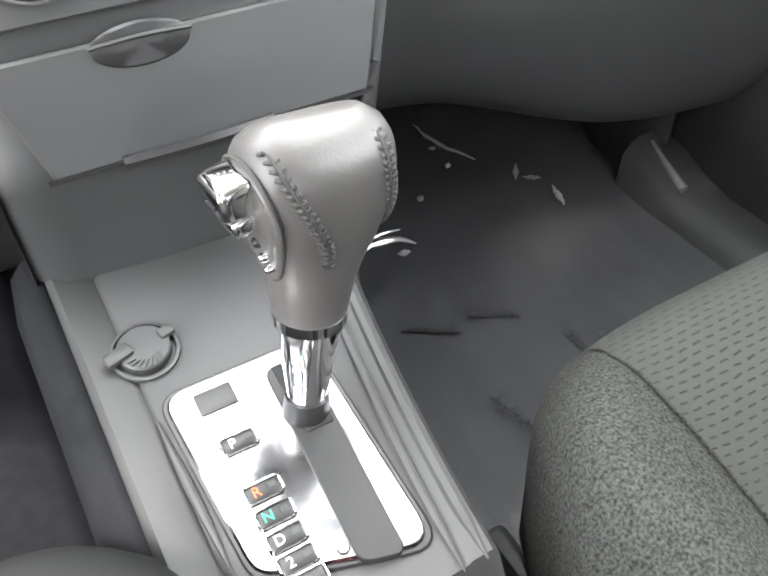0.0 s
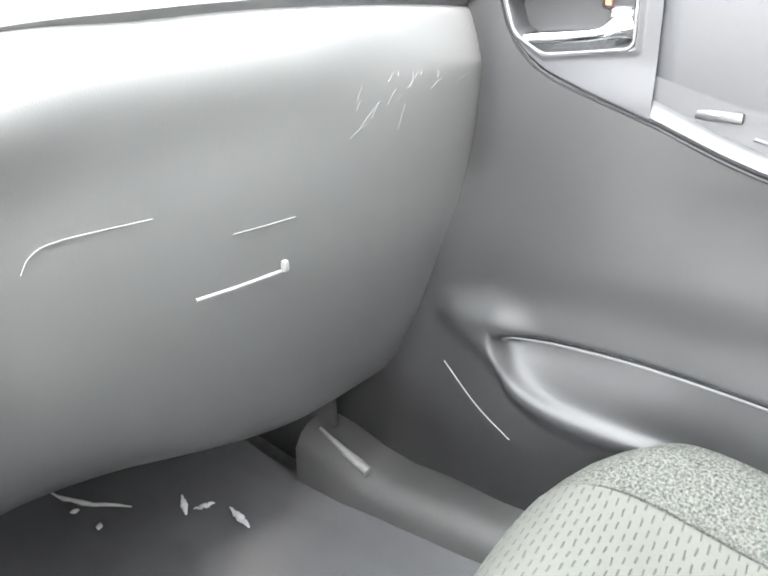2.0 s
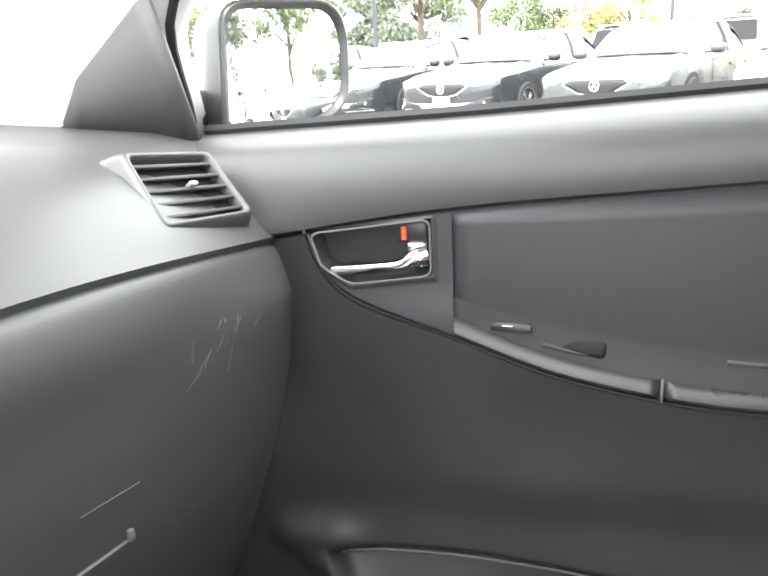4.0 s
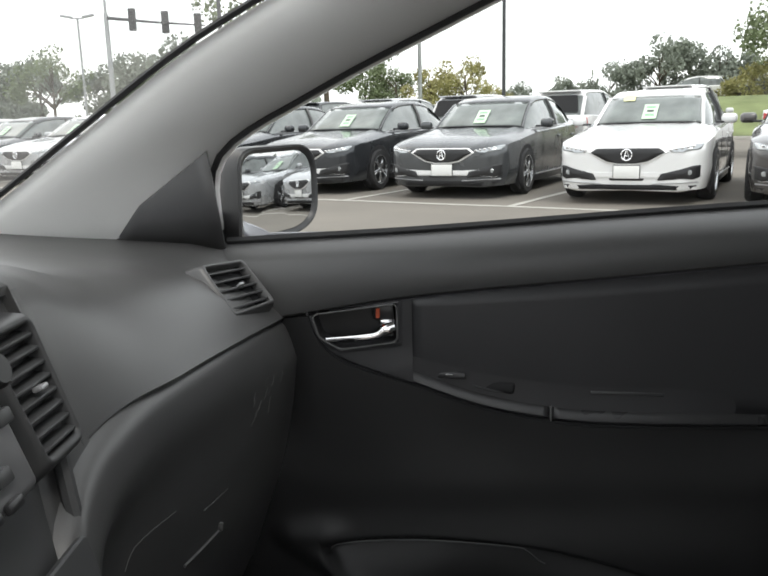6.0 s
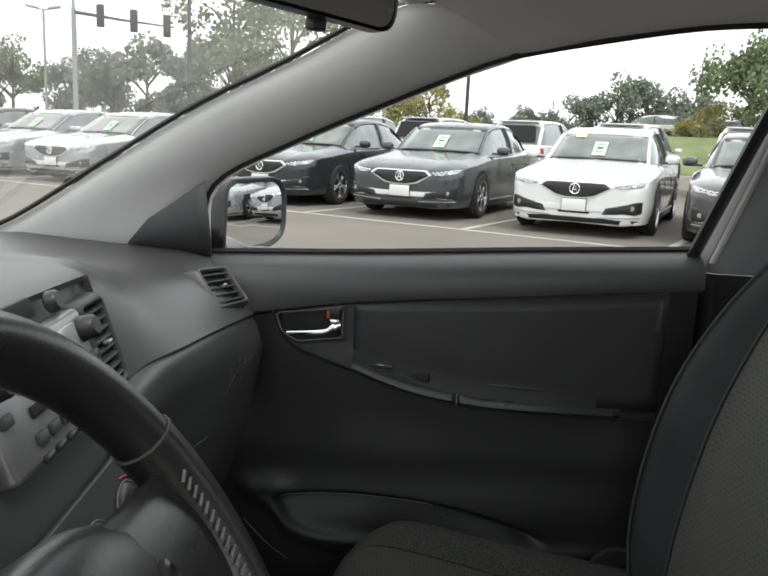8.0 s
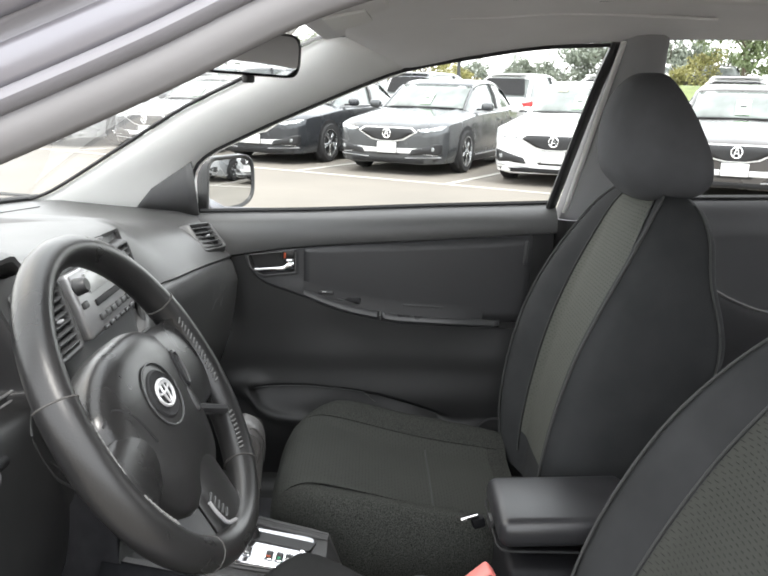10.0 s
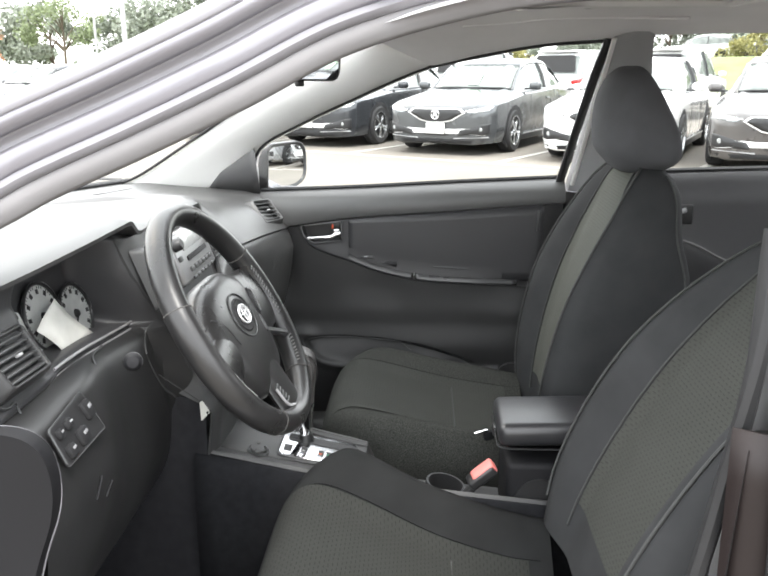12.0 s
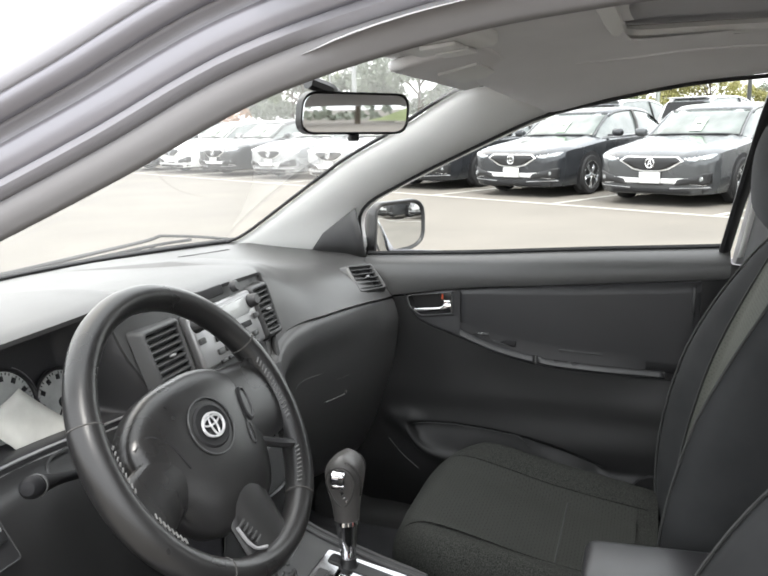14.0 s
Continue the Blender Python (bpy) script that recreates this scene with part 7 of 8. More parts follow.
SEDAN = dict(
    stations=[(2.438, 0.46, 0.22, 0.60, 0.655), (2.425, 0.62, 0.18, 0.645, 0.695), (2.385, 0.74, 0.165, 0.680, 0.735), (2.30, 0.825, 0.16, 0.715, 0.775), (2.18, 0.875, 0.16, 0.745, 0.81), (2.0, 0.905, 0.16, 0.78, 0.85), (1.75, 0.918, 0.17, 0.80, 0.885), (1.35, 0.925, 0.17, 0.845, 0.935), (0.95, 0.925, 0.17, 0.885, 0.985), (0.4, 0.925, 0.17, 0.905, 0.99), (-0.5, 0.925, 0.17, 0.935, 1.0), (-1.3, 0.925, 0.18, 0.965, 1.02), (-1.8, 0.905, 0.21, 0.975, 1.055), (-2.2, 0.86, 0.26, 0.965, 1.05), (-2.37, 0.79, 0.32, 0.93, 1.00), (-2.43, 0.66, 0.40, 0.86, 0.90)],
    cabin=[(1.02, 0.80, 0.70, 0.97), (0.78, 0.815, 0.665, 1.13), (0.42, 0.82, 0.625, 1.33), (0.15, 0.82, 0.605, 1.405), (-0.35, 0.82, 0.60, 1.44), (-0.85, 0.815, 0.59, 1.425), (-1.20, 0.80, 0.585, 1.365), (-1.52, 0.77, 0.60, 1.22), (-1.86, 0.72, 0.62, 1.045)],
    roof=(0.40, -1.22), axles=(1.46, -1.32), tyre=0.335, base=0.93)
SUV = dict(
    stations=[(2.38, 0.62, 0.34, 0.78, 0.84), (2.33, 0.78, 0.27, 0.84, 0.90), (2.18, 0.88, 0.23, 0.90, 0.97), (1.8, 0.94, 0.21, 0.96, 1.03), (1.35, 0.955, 0.21, 1.0, 1.07), (0.95, 0.955, 0.21, 1.03, 1.11), (0.0, 0.955, 0.21, 1.06, 1.12), (-1.0, 0.955, 0.22, 1.09, 1.14), (-1.8, 0.945, 0.24, 1.10, 1.16), (-2.2, 0.90, 0.30, 1.10, 1.15), (-2.36, 0.83, 0.36, 1.06, 1.12), (-2.41, 0.74, 0.44, 0.98, 1.02)],
    cabin=[(1.05, 0.83, 0.74, 1.09), (0.80, 0.84, 0.71, 1.28), (0.45, 0.85, 0.67, 1.56), (0.15, 0.85, 0.65, 1.69), (-0.5, 0.85, 0.645, 1.78), (-1.3, 0.845, 0.64, 1.78), (-1.85, 0.83, 0.635, 1.73), (-2.10, 0.815, 0.66, 1.48), (-2.33, 0.79, 0.69, 1.12)],
    roof=(0.42, -1.98), axles=(1.42, -1.36), tyre=0.37, base=1.06)


def car_model(spec, label, suv):
    car = thing("parked_car", label, "car", "parked cars")
    st = spline([(a, b, c) for a, b, c, d, e in spec["stations"]], 44)
    sd = spline([(d, e, 0) for a, b, c, d, e in spec["stations"]], 44)
    rows = []
    for p, q in zip(st, sd):
        x, w, zb, zs, zt = p.x, p.y, p.z, q.x, q.y
        h = zs - zb
        half = [(0.0, zb + 0.01), (w * 0.80, zb), (w * 0.955, zb + 0.03), (w * 0.985, zb + h * 0.22), (w * 1.0, zb + h * 0.45), (w * 0.990, zb + h * 0.68), (w * 0.998, zb + h * 0.80), (w * 0.985, zs - 0.01), (w * 0.95, zs + 0.008), (w * 0.86, zs + (zt - zs) * 0.50), (w * 0.66, zs + (zt - zs) * 0.93), (w * 0.58, zs + (zt - zs) * 0.84), (w * 0.30, zt - 0.012), (0.0, zt - 0.004)]
        rows.append([Vector((x, y, z)) for y, z in half] + [Vector((x, -y, z)) for y, z in reversed(half[1:-1])])
    bm = grid(rows, closed_v=True, caps=True)
    bmesh.ops.recalc_face_normals(bm, faces=bm.faces)
    tree = BVHTree.FromBMesh(bm)
    body = part("body", bm, PAINT["white"], car, angle=50)

    def decal(name, outline, side, mat, parent, lift=0.008, lab="", bulge=0.0):
        """A piece that follows the body: its outline (y, z) laid on the front (1), rear (-1); (x, z) on a flank (2, -2)."""
        c = Vector((sum(a for a, b in outline) / len(outline), sum(b for a, b in outline) / len(outline)))
        rings = []
        for s in (1.0, 1.0, 0.93, 0.7, 0.4, 0.1):
            first = not rings
            ring = []
            for a, b in outline:
                u, v = c.x + (a - c.x) * s, c.y + (b - c.y) * s
                if abs(side) == 1:
                    o, d = Vector((6 * side, u, v)), Vector((-side, 0, 0))
                else:
                    o, d = Vector((u, 3 * side / 2, v)), Vector((0, -side / 2, 0))
                hit = tree.ray_cast(o, d)[0]
                if hit is None:
                    hit = Vector((2.3 * side, u, v)) if abs(side) == 1 else Vector((u, 0.9 * side / 2, v))
                ring.append(hit - d * (-0.03 if first else (lift * (0.5 if len(rings) == 1 else 1.0) + bulge * (1 - s * s))))
            rings.append(ring)
        return part(name, grid(rings, closed_v=True, caps=True), mat, parent, lab, angle=60)

    # cabin glass, roof and pillars
    cb = spline([(a, b, c) for a, b, c, d in spec["cabin"]], 33)
    cz = [v.x for v in spline([(d, 0, 0) for a, b, c, d in spec["cabin"]], 33)]
    rows = []
    for p, zt in zip(cb, cz):
        z0 = spec["base"] - 0.05
        w0, w1 = p.y, p.z
        zt = max(zt, z0 + 0.02)
        r = [(w0 + 0.02, z0), (w0, z0 + 0.05), ((w0 + w1) / 2 + 0.02, (z0 + zt) / 2 + 0.02), (w1 + 0.015, zt - 0.05), (w1 - 0.03, zt - 0.012), (w1 * 0.5, zt - 0.002), (0, zt)]
        rows.append([Vector((p.x, y, z)) for y, z in r] + [Vector((p.x, -y, z)) for y, z in reversed(r[:-1])])
    part("windows", grid(rows, caps=True), "car_glass", car, "dark glossy window glass", angle=60)
    x0, x1 = spec["roof"]
    rows = []
    for p, zt in zip(cb, cz):
        if p.x >= x0 - 0.02:
            w1 = p.z
            r = [(w1 - 0.020, zt - 0.016), (w1 * 0.75, zt - 0.004), (w1 * 0.4, zt), (0, zt + 0.001)]
            rows.append([Vector((p.x + 0.004, y, z + 0.006)) for y, z in r] + [Vector((p.x + 0.004, -y, z + 0.006)) for y, z in reversed(r[:-1])])
    part("front_screen", grid(rows), "car_screen", car, "windscreen coloured pale for the sky's reflection", angle=60, solid=0.004)
    part("screen_edge", tube([q + Vector((0.012, 0, 0.004)) for q in rows[0]], 0.012, 6), "rubber", car, "black lower screen edge")
    rows = []
    for p, zt in zip(cb, cz):
        if x1 - 0.02 <= p.x <= x0 + 0.02:
            w1 = p.z
            r = [(w1 + 0.028, zt - 0.075), (w1 + 0.022, zt - 0.045), (w1 - 0.028, zt - 0.004), (w1 * 0.5, zt + 0.008), (0, zt + 0.010)]
            rows.append([Vector((p.x, y, z)) for y, z in r] + [Vector((p.x, -y, z)) for y, z in reversed(r[:-1])])
    part("roof", grid(rows), PAINT["white"], car, angle=60, solid=0.006)
    n = len(cb)
    for s in (-1, 1):
        rows = []
        for i in range(n):
            p, zt = cb[i], cz[i]
            if p.x > x0 - 0.08:
                rows.append([Vector((p.x + 0.02, s * (p.z + 0.02 + d), zt - 0.02 - 0.5 * abs(d))) for d in (-0.055, -0.01, 0.012)])
        part("pillar", grid(rows), PAINT["white"], car, solid=0.012)
        rows = []
        for i in range(n):
            p, zt = cb[i], cz[i]
            if p.x < x1 + 0.06:
                rows.append([Vector((p.x, s * (p.z + 0.015 + d), zt - 0.03 - 0.9 * abs(d))) for d in (-0.05, -0.01, 0.03, 0.07)])
        if len(rows) > 1:
            part("pillar", grid(rows), PAINT["white"], car, solid=0.012)
        xm = -0.42
        k = min(range(n), key=lambda i: abs(cb[i].x - xm))
        p, zt, z0 = cb[k], cz[k], spec["base"]
        part("post", tube([Vector((xm + 0.03, s * (p.y + 0.008), z0)), Vector((xm - 0.02, s * ((p.y + p.z) / 2 + 0.03), (z0 + zt) / 2)), Vector((xm - 0.05, s * (p.z + 0.028), zt - 0.06))], 0.035, 8, flat=1.0), "satin", car)
        # mirror, wheels, arches, sill
        for xs in (0.66, -0.44, -1.22):
            decal("door_gap", [(xs, 0.26), (xs + 0.008, 0.26), (xs - 0.03, 0.60), (xs - 0.01, spec["base"] - 0.06), (xs - 0.022, spec["base"] - 0.06), (xs - 0.042, 0.60)], 2 * s, "black", car, 0.002)
        for xs in (-0.26, -1.08):
            part("door_handle", box((0.19, 0.035, 0.030), 0.012, 2, pose(xs, s * 0.932, spec["base"] - 0.135)), PAINT["white"], car)
        part("window_trim", tube(spline([Vector((0.93, s * 0.835, spec["base"] + 0.012)), Vector((0.2, s * 0.842, spec["base"] + 0.020)), Vector((-0.6, s * 0.842, spec["base"] + 0.028)), Vector((-1.45, s * 0.81, spec["base"] + 0.045))], 16), 0.011, 6), "silver_print", car, "bright strip under the side windows")
        mr = part("wing_mirror", box((0.13, 0.20, 0.13), 0.05, 3, pose(0.72, s * 1.0, spec["base"] + 0.08, 0, 0, s * -10)), PAINT["white"], car)
        part("mirror_foot", box((0.06, 0.12, 0.03), 0.01, 2, pose(0.74, s * 0.89, spec["base"] + 0.035)), "satin", mr)
        part("sill_band", box((2.0, 0.03, 0.09), 0.012, 2, pose(0.06, s * 0.90, 0.21)), "satin", car)
        if not suv:
            part("sill_bright", box((1.9, 0.012, 0.025), 0.004, 1, pose(0.06, s * 0.926, 0.265)), "silver_print", car)
        for ax in spec["axles"]:
            tr = spec["tyre"]
            arch = [(ax + (tr + 0.055) * math.cos(radians(a)), tr + (tr + 0.055) * math.sin(radians(a))) for a in range(-38, 219, 8)]
            decal("wheel_arch", arch, 2 * s, "black", car, 0.004)
            wm = pose(ax, s * 0.835, tr, -90 * s)
            wh = part("wheel", cyl(tr * 0.68, tr * 0.68, 0.14, 28, 0.01, wm), "black", car)
            part("tyre", lathe([(tr * 0.66, -0.10), (tr * 0.90, -0.105), (tr * 0.98, -0.08), (tr, -0.04), (tr, 0.04), (tr * 0.98, 0.08), (tr * 0.90, 0.108), (tr * 0.70, 0.106), (tr * 0.66, 0.09)], 36, wm, caps=False), "tyre", wh)
            rim = part("rim", lathe([(tr * 0.70, 0.098), (tr * 0.70, 0.108), (tr * 0.65, 0.106), (tr * 0.64, 0.075)], 36, wm, caps=False), "rim", wh)
            for k in range(5):
                a = 72 * k + 18
                for off in (-7, 7):
                    part("spoke", box((tr * 0.56, 0.030, 0.022), 0.006, 1, wm @ pose(0, 0, 0, 0, 0, a + off) @ pose(tr * 0.37, 0, 0.088, 0, 6, 0)), "rim", rim)
            part("hub", cyl(0.045, 0.035, 0.03, 14, 0.006, wm @ pose(0, 0, 0.092)), "rim", wh)
    if not suv:
        ol = rounded_outline([(-0.450, 0.640), (-0.37, 0.692), (0.37, 0.692), (0.450, 0.640), (0.25, 0.532), (0.11, 0.505), (-0.11, 0.505), (-0.25, 0.532)], 0.012, 3)
        part_rim = decal("grille_rim", rounded_outline([(-0.480, 0.642), (-0.39, 0.704), (0.39, 0.704), (0.480, 0.642), (0.265, 0.518), (0.11, 0.488), (-0.11, 0.488), (-0.265, 0.518)], 0.012, 3), 1, "rim", car, 0.016, "bright grille surround")
        gr = decal("grille", ol, 1, "grille", car, 0.026, "dark pentagonal grille")
        nose = tree.ray_cast(Vector((6, 0, 0.61)), Vector((-1, 0, 0)))[0].x + 0.036
        em = frame_of((nose, 0, 0.612), (0, 1, 0), (0, 0, 1))
        part("emblem", tube([em @ Vector((0.062 * math.cos(a), 0.066 * math.sin(a), 0)) for a in [2 * math.pi * k / 24 for k in range(24)]], 0.010, 6, True), "chrome", gr, "chrome emblem ring")
        for s in (-1, 1):
            part("emblem_bar", tube([em @ Vector((s * 0.030, -0.048, 0)), em @ Vector((s * 0.006, 0.052, 0))], 0.009, 6), "chrome", gr)
        part("emblem_bar", tube([em @ Vector((-0.020, -0.012, 0)), em @ Vector((0.020, -0.012, 0))], 0.007, 6), "chrome", gr)
        for s in (-1, 1):
            lampo = [(s * a, b) for a, b in ((0.49, 0.672), (0.80, 0.738), (0.855, 0.735), (0.82, 0.668), (0.64, 0.640), (0.50, 0.645))]
            hl = decal("headlamp", rounded_outline(lampo, 0.012, 2), 1, "lamp_clear", car, 0.020, "clear slim headlamp")
            for k in range(5):
                y = s * (0.50 + 0.062 * k)
                hit = tree.ray_cast(Vector((6, y, 0.667 + 0.006 * k)), Vector((-1, 0, 0)))[0]
                if hit:
                    part("lamp_eye", box((0.014, 0.036, 0.026), 0.006, 1, pose(hit.x + 0.020, y, 0.668 + 0.009 * k)), "chrome", hl)
            intake = [(s * a, b) for a, b in ((0.36, 0.305), (0.76, 0.315), (0.83, 0.34), (0.83, 0.485), (0.76, 0.48), (0.40, 0.385))]
            decal("intake", rounded_outline(intake, 0.012, 2), 1, "grille", car, 0.022, "dark bumper intake")
            bar = [(s * a, b) for a, b in ((0.30, 0.268), (0.80, 0.292), (0.82, 0.276), (0.30, 0.252))]
            decal("bumper_bar", bar, 1, "silver_print", car, 0.022, "pale bumper bar")
            hit = tree.ray_cast(Vector((6, s * 0.735, 0.385)), Vector((-1, 0, 0)))[0]
            part("fog_lamp", cyl(0.030, 0.030, 0.02, 16, 0.004, pose((hit.x if hit else 2.25) + 0.026, s * 0.72, 0.40, 0, 90, 0)), "lamp_clear", car)
        decal("lower_band", rounded_outline([(-0.80, 0.425), (-0.30, 0.400), (0.30, 0.400), (0.80, 0.425), (0.78, 0.310), (-0.78, 0.310)], 0.02, 2), 1, "grille", car, 0.012, "dark band across the lower bumper")
        decal("lower_grille", rounded_outline([(-0.22, 0.36), (0.22, 0.36), (0.20, 0.30), (-0.20, 0.30)], 0.02, 2), 1, "grille", car, 0.005)
        decal("valance", rounded_outline([(-0.80, 0.245), (-0.40, 0.252), (0.40, 0.252), (0.80, 0.245), (0.78, 0.175), (-0.78, 0.175)], 0.01, 2), 1, "black", car, 0.010, "black lower valance")
        pl = part("number_plate", box((0.012, 0.31, 0.155), 0.006, 2, pose(2.462, 0, 0.405)), "plate_white", car, "pale blank plate")
        part("plate_frame", box((0.008, 0.325, 0.17), 0.006, 2, pose(2.455, 0, 0.405)), "satin", pl)
        # price tag and sticker behind the screen
        TG = frame_of((0.862, 0.0, 1.098), (0, 1, 0), (-0.82, 0, 0.57))
        part("price_tag", box((0.19, 0.34, 0.006), 0.002, 2, TG @ pose(0, 0.03, 0.012)), "tag_green", car, "green price tag in the windscreen")
        for k in range(3):
            part("tag_print", box((0.12 - 0.03 * (k % 2), 0.045, 0.002), 0.0, 1, TG @ pose(0.0, 0.13 - 0.09 * k, 0.0165)), "pole_metal" if k == 1 else "tag_dark", car)
    else:
        ol = rounded_outline([(-0.62, 1.20), (-0.54, 1.64), (0.54, 1.64), (0.62, 1.20)], 0.06, 3)
        rows = [[Vector((-2.325 + 0.56 * (z * 1.0 - 1.16) * 0.66 + dz, y, z)) for y, z in ol] for dz in (0.03, -0.006)]
        part("rear_window", grid(rows, closed_v=True, caps=True), "black", car, "dark rear window")
        part("spoiler", box((0.22, 1.16, 0.035), 0.015, 2, pose(-2.01, 0, 1.735, 0, 8, 0)), PAINT["white"], car)
        for s in (-1, 1):
            lampo = rounded_outline([(s * 0.55, 0.98), (s * 0.86, 1.06), (s * 0.88, 0.90), (s * 0.58, 0.88)], 0.02, 2)
            decal("tail_lamp", lampo, -1, "lamp_red", car, 0.02, "red tail lamp")
        part("number_plate", box((0.012, 0.31, 0.155), 0.006, 2, pose(-2.43, 0, 0.80)), "plate_white", car, "pale blank plate")
        decal("rear_bumper", rounded_outline([(-0.72, 0.52), (0.72, 0.52), (0.70, 0.40), (-0.70, 0.40)], 0.02, 2), -1, "satin", car, 0.015)
    return car


def recolour(car, paint, label):
    for c in car.children_recursive:
        if c.name.split(".")[0] in ("body", "roof", "pillar", "wing_mirror", "spoiler", "door_handle") + (("lower_band", "grille_rim") if paint == "white" else ()):
            c.material_slots[0].link = "OBJECT"
            c.material_slots[0].material = PAINT[paint]
    return tagged(car, label)


def car_pose(nose, heading, length=2.43):
    return Matrix.Translation(nose) @ pose(0, 0, 0, 0, 0, heading) @ Matrix.Translation((-length, 0, 0))


sedan = car_model(SEDAN, "white sedan parked nose-out with a green price tag", False)
NOSE_TO = HEAD + 5.5  # the cars stand a little aslant in their bays
sedan.matrix_world = car_pose(ROW0, NOSE_TO)
recolour(sedan, "white", "white sedan parked nose-out with a green price tag")
ROWCARS = [(-7, "white", 0), (-6, "grey", 0), (-5, "silver", 0), (-4, "silver", 0), (-3, "white", 0.1), (-2, "brown", 0.1), (-0.88, "brown", 0.0), (1, "grey", 0), (2, "navy", 0), (3, "navy", 0.1), (4, "silver", 0.0), (5, "silver", 0.1), (6, "grey", 0), (7, "white", 0), (8, "navy", 0)]
NAMES = {"white": "white", "grey": "steel grey", "silver": "pale silver", "navy": "dark blue-grey", "brown": "dark warm grey", "black": "black"}
for k, colour, back in ROWCARS:
    c = copy_thing(sedan, car_pose(ROW0 + STEP * k - FACE * back, NOSE_TO))
    recolour(c, colour, NAMES[colour] + " sedan parked nose-out in the row")
suv = car_model(SUV, "white sport utility car parked tail-on behind the sedans", True)
suv.scale = (1, 1, 1)
suv.matrix_world = car_pose(ROW0 + STEP * 1.91 - FACE * 15.2, HEAD + 180)
recolour(suv, "white", "white sport utility car parked tail-on behind the sedans")
SUVS = [(-3.5, "black", 15.2), (-2.45, "silver", 15.6), (-1.4, "grey", 15.2), (-0.38, "white", 15.2), (0.83, "white", 15.2), (3.1, "silver", 15.2), (4.2, "silver", 15.2), (5.3, "grey", 15.2), (6.5, "white", 15.7)]
for k, colour, back in SUVS:
    c = copy_thing(suv, car_pose(ROW0 + STEP * k - FACE * back - FACE * 0.0, HEAD + 180))
    recolour(c, colour, NAMES[colour] + " sport utility car parked tail-on behind the sedans")

for (x, y), colour in (((58.0, -19.9), "white"), ((58.5, -24.9), "grey")):
    c = copy_thing(suv, Matrix.Translation((x, y, 1.85)) @ pose(0, 0, 0, 0, 0, 84))
    recolour(c, colour, NAMES[colour] + " sport utility car parked side-on above the grass bank")
part("price_strip", box((0.16, 0.14, 0.004), 0.002, 1, frame_of((0.50, -0.34, 1.318), (0, 1, 0), (-0.82, 0, 0.57)) @ pose(0, 0, 0.004)), "tag_yellow", sedan, "yellow price strip at the top of the screen")
# ---- kerb and grass beyond the lot ----
kerb = part("kerb", box((120, 0.18, 0.16), 0.03, 2, Matrix.Translation(on_row(-4, -25.0, 0.05)) @ pose(0, 0, 0, 0, 0, math.degrees(math.atan2(ROWD.y, ROWD.x)))), "kerb")
tagged(kerb, "pale concrete kerb along the grass", "kerb", kind="structure")
rows = []
for i in range(20):
    d = 25.1 + 32 * i / 19
    rows.append([on_row(-70 + 5 * k, -d, 0.14 + 1.74 * sstep(25, 32.5, d) + 0.03 * noise.noise(Vector((k * 0.7, d * 0.1, 0)))) for k in range(33)])
lawn = part("lawn", grid(rows), "grass")
tagged(lawn, "mown green grass bank behind the kerb", "grass", kind="stuff")
# ---- trees, poles and signals ----
def tree_model(seed, height, spread, leaf, label, count=1500, leaf_size=0.32, gaps=0.25, trunk_frac=0.28):
    rnd = random.Random(seed)
    t = thing("tree", label, "tree", "trees round the lot")
    r0 = 0.018 * height + 0.05
    trunk = [Vector((0, 0, -0.1)), Vector((0.05 * height * rnd.uniform(-0.3, 0.3), 0.02, height * 0.25)), Vector((0.03 * height * rnd.uniform(-1, 1), 0, height * 0.55)), Vector((0, 0.02 * height, height * 0.86))]
    part("trunk", tube(spline(trunk, 10), [r0 * (1 - 0.085 * k) for k in range(10)], 8), "bark", t)
    clumps = []
    for k in range(11):
        a = rnd.uniform(0, 2 * math.pi)
        f = rnd.uniform(trunk_frac + 0.06, 0.92)
        reach = spread * (0.45 + 0.55 * math.sin(math.pi * min(1, (f - trunk_frac) / (1 - trunk_frac)) ** 0.8)) * rnd.uniform(0.65, 1.0)
        base = Vector((0, 0, height * f * 0.72))
        tip = Vector((reach * math.cos(a), reach * math.sin(a), height * f))
        mid = (base + tip) / 2 + Vector((0, 0, 0.06 * height))
        part("limb", tube(spline([base, mid, tip], 6), [r0 * 0.42 * (1 - 0.15 * j) for j in range(6)], 6), "bark", t)
        for j in range(3):
            clumps.append((tip + Vector((rnd.gauss(0, spread * 0.20), rnd.gauss(0, spread * 0.20), rnd.gauss(0, height * 0.055))), spread * rnd.uniform(0.20, 0.36)))
    clumps.append((Vector((0, 0, height * 0.93)), spread * 0.34))
    bm = bmesh.new()
    for k in range(count):
        c, r = clumps[rnd.randrange(len(clumps))]
        d = Vector((rnd.gauss(0, 1), rnd.gauss(0, 1), rnd.gauss(0, 0.8)))
        d = d.normalized() * (r * rnd.uniform(0.45, 1.0) ** 0.6)
        p = c + d
        s = leaf_size * rnd.uniform(0.5, 1.25)
        e = Euler((rnd.uniform(0, 6.3), rnd.uniform(0, 6.3), rnd.uniform(0, 6.3))).to_matrix()
        pts = [p + e @ Vector(q) * s for q in ((-0.5, -0.2, 0), (0, -0.42, 0.12), (0.5, -0.1, 0), (0.35, 0.4, -0.1), (-0.3, 0.42, 0.08))]
        bm.faces.new([bm.verts.new(q) for q in pts])
    part("crown", bm, leaf, t, angle=180)
    return t


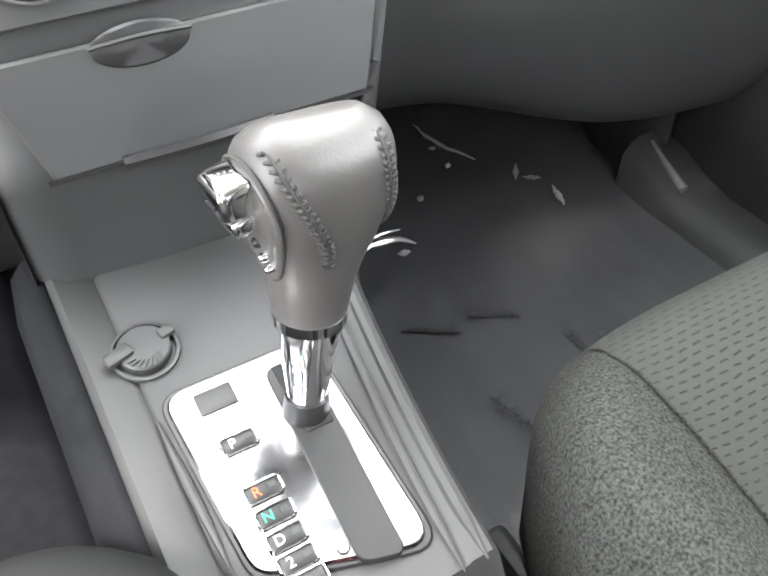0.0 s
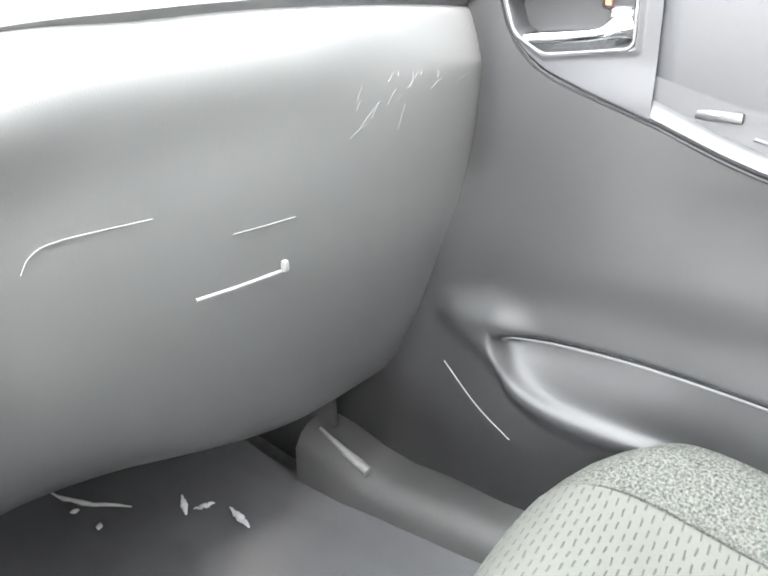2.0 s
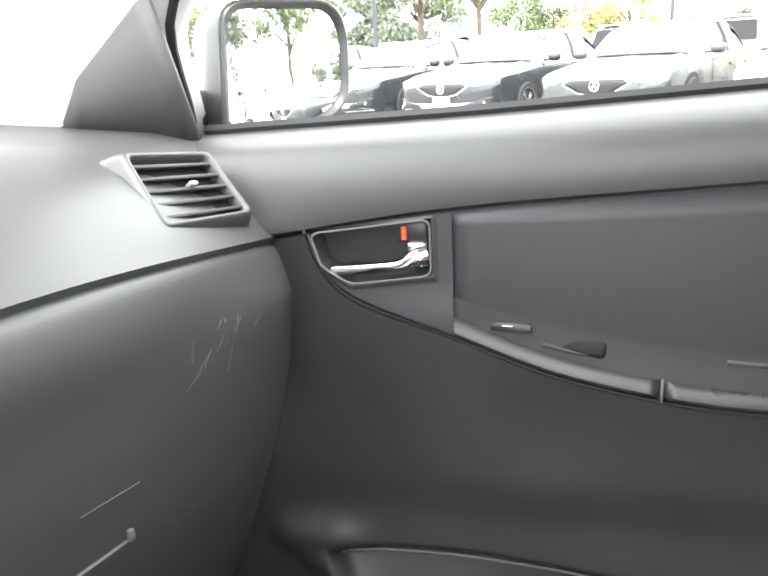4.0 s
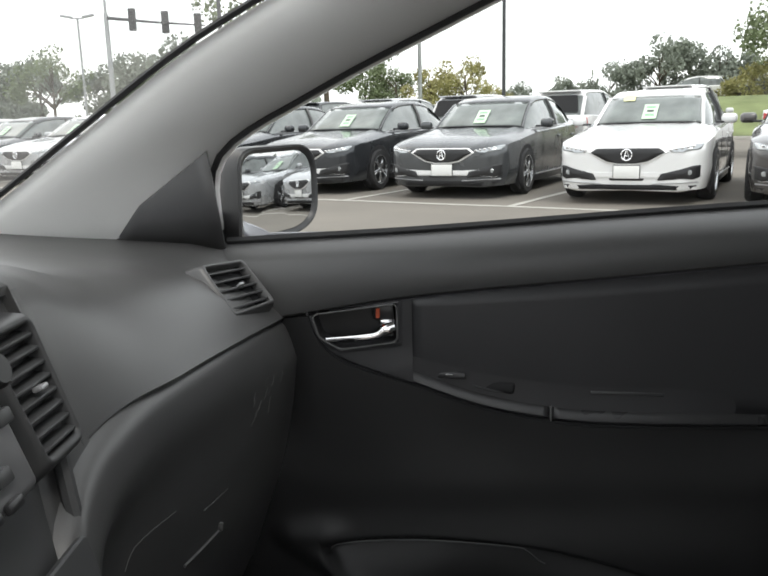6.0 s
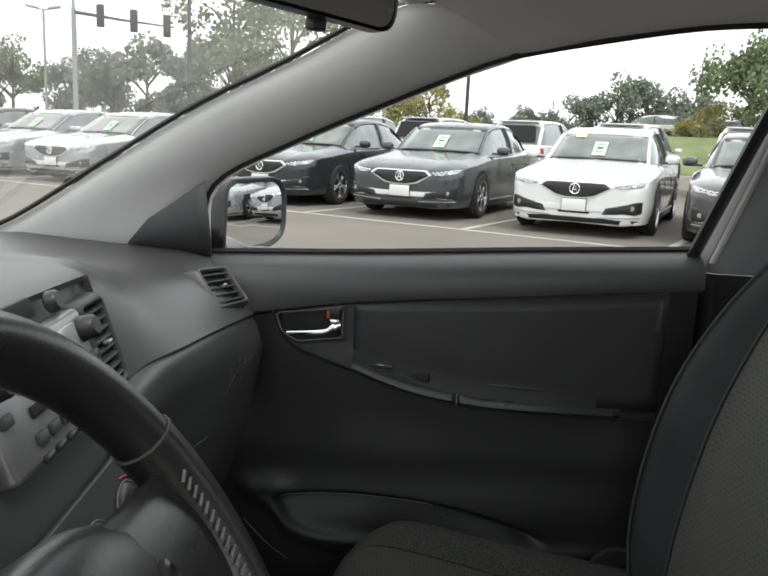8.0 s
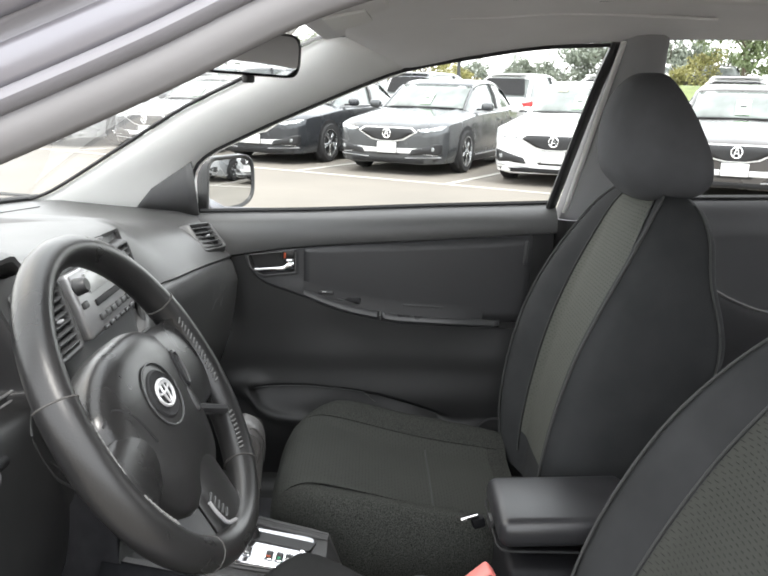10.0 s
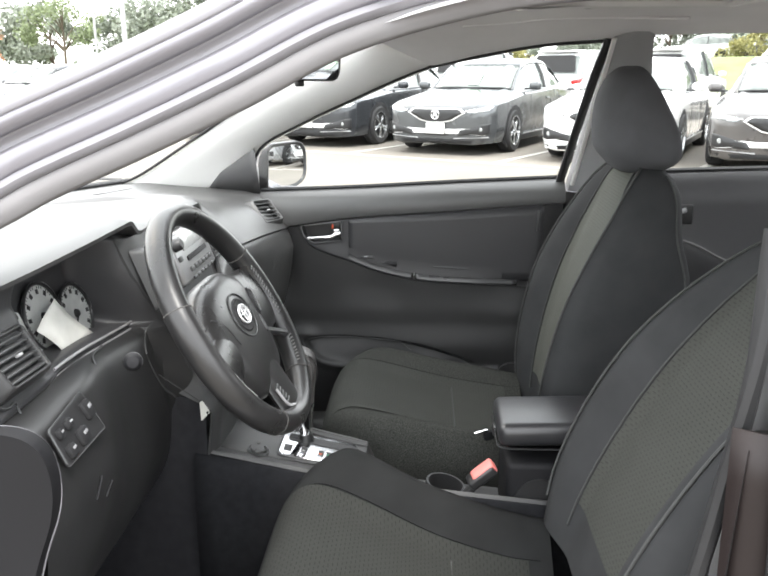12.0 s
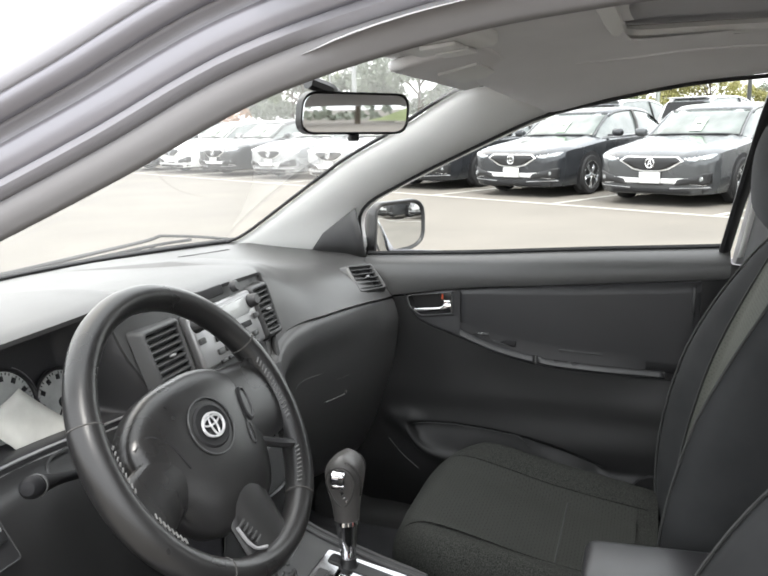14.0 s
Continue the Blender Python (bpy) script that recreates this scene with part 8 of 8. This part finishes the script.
full = tree_model(1, 8.0, 3.3, "leaf_far", "distant full grey-green tree, leaves paled for haze", 5200, 0.26)
round_t = tree_model(2, 7.0, 3.6, "leaf_far", "distant broad grey-green tree, leaves paled for haze", 5600, 0.26)
thin = tree_model(3, 9.0, 3.0, "leaf_green", "tall open green tree with gaps", 2600, 0.22)
gold = tree_model(4, 6.0, 2.6, "leaf_yellow", "yellow-green autumn tree beyond the lawn", 3600, 0.20)
bright = tree_model(5, 7.2, 3.2, "leaf_green", "fresh green leafy tree beyond the lawn", 3800, 0.22)
orange = tree_model(6, 4.2, 1.6, "leaf_orange", "small orange autumn tree", 1500, 0.16)
FOREST = [
    (full, 66, 19, 1.02), (round_t, 68, 22.5, 0.95), (full, 72, 26.5, 0.9), (thin, 66, 30, 0.85), (full, 70, 33, 0.92), (round_t, 75, 38, 1.0), (full, 72, 45, 1.0), (round_t, 78, 52, 1.1), (full, 80, 62, 1.1),
    (round_t, 66, 15.5, 0.85), (thin, 48, 8.6, 1.20), (thin, 52, 5.6, 1.15), (full, 60, 11, 1.0),
    (gold, 62, -1.5, 0.80), (gold, 60, -4.0, 0.78), (bright, 66, 1.2, 0.72), (gold, 64, -6.5, 0.62), (bright, 70, 4, 0.9),
    (full, 78, -10.5, 0.52), (full, 76, -14, 0.55), (round_t, 74, -18.2, 0.72), (full, 72, -22.0, 0.96), (round_t, 72, -25.0, 0.90), (full, 74, -28, 0.86), (bright, 66, -29.5, 0.75), (gold, 54, -22.6, 0.72),
    (bright, 50, -23.9, 1.06), (bright, 53, -27.6, 1.12), (bright, 54, -31, 1.0), (round_t, 60, -37, 1.2), (full, 64, -45, 1.2), (round_t, 60, -55, 1.3), (full, 50, -66, 1.4),
    (orange, 58, 33, 1.0), (orange, 56, 36, 0.9),
    (full, 30, 75, 1.4), (round_t, 15, 82, 1.4), (full, 0, 80, 1.5), (round_t, -18, 78, 1.5), (full, -35, 70, 1.5), (full, 35, -80, 1.5), (round_t, 15, -86, 1.4), (thin, 5, -60, 1.6), (full, -5, -66, 1.5), (round_t, -14, -62, 1.5),
    (full, -25, -70, 1.5), (round_t, -45, -55, 1.5), (full, -60, -35, 1.5), (round_t, -65, -10, 1.5), (full, -65, 15, 1.5), (round_t, -55, 45, 1.5),
]
used = set()
random.seed(11)
for model, x, y, s in FOREST:
    m = pose(x, y, 0, 0, 0, random.uniform(0, 360)) @ Matrix.Scale(s, 4)
    if model.name in used:
        c = copy_thing(model, pose(x, y, 0, 0, 0, random.uniform(0, 360)))
        c.scale = (s, s, s * random.uniform(0.92, 1.08))
    else:
        used.add(model.name)
        model.matrix_world = pose(x, y, 0)
        model.scale = (s, s, s)
# low hedge line far behind, closing the horizon
random.seed(5)
bm = bmesh.new()
for k in range(5200):
    a = random.uniform(-0.62 * math.pi, 0.55 * math.pi)
    d = random.uniform(86, 100)
    p = Vector((d * math.cos(a), d * math.sin(a), abs(random.gauss(0, 1.1)) * (1.1 + 0.7 * math.sin(a * 23) + 0.5 * math.sin(a * 51 + 1))))
    s = random.uniform(0.4, 1.1)
    e = Euler((random.uniform(0, 6.3), random.uniform(0, 6.3), random.uniform(0, 6.3))).to_matrix()
    bm.faces.new([bm.verts.new(p + e @ Vector(q) * s) for q in ((-0.5, -0.3, 0), (0.1, -0.5, 0.1), (0.5, 0.1, 0), (0, 0.5, -0.1))])
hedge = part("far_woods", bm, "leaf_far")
tagged(hedge, "low line of far grey-green woods, paled for haze", "woods", kind="stuff")


def lot_pole(x, y, h, heads=True, mat="pole_metal", radius=0.10):
    p = thing("lamp_post", "dark metal car park lamp post", "lamp post", "lamp posts", m=pose(x, y, 0))
    part("shaft", tube([Vector((0, 0, 0)), Vector((0, 0, h))], [radius, radius * 0.8], 10), mat, p)
    part("footing", cyl(0.30, 0.28, 0.7, 16, 0.03, pose(0, 0, 0.35)), "kerb", p, "concrete footing")
    if heads:
        part("crossbar", tube([Vector((0, -0.45, h)), Vector((0, 0.45, h))], 0.05, 8), mat, p)
        for s in (-1, 1):
            part("lamp_head", box((0.35, 0.85, 0.16), 0.03, 2, pose(0, s * 0.80, h + 0.14, s * 10)), mat, p, "flat dark lamp head")
    return p


lot_pole(35, 8.25, 8.7)
lot_pole(40, -4.62, 11.0)
lot_pole(58, 24, 9.0, True, "galvanised")
lot_pole(45, 30, 7.5, True, "galvanised")
lot_pole(42, 26, 8.0, False, "galvanised", 0.08)
lot_pole(55, -0.6, 7.0, False, "galvanised", 0.16)
sig = thing("traffic_signal", "traffic signal mast with three black signal heads", "traffic signal", m=pose(39, 14.75, 0))
part("mast", tube([Vector((0, 0, 0)), Vector((0, 0, 6.6))], [0.14, 0.11], 10), "galvanised", sig)
part("upper_mast", tube([Vector((0, 0, 6.5)), Vector((0, 0, 10.2))], [0.07, 0.05], 8), "galvanised", sig)
part("arm", tube([Vector((0, 0, 6.40)), Vector((0.2, -2.3, 6.15)), Vector((0.4, -4.75, 5.95))], [0.09, 0.06, 0.035], 8), "pole_metal", sig)
for d in (0.27, 0.60, 0.93):
    c = Vector((0.0, 0, 6.40)).lerp(Vector((0.4, -4.75, 5.95)), d)
    hd = part("signal_head", box((0.22, 0.34, 1.05), 0.04, 2, pose(c.x - 0.1, c.y, c.z)), "signal_black", sig, "black three-lamp signal head")
    for k in range(3):
        part("visor", cyl(0.11, 0.11, 0.12, 14, 0.0, pose(c.x - 0.25, c.y, c.z + 0.32 - 0.32 * k, 0, 90, 0)), "signal_black", hd)
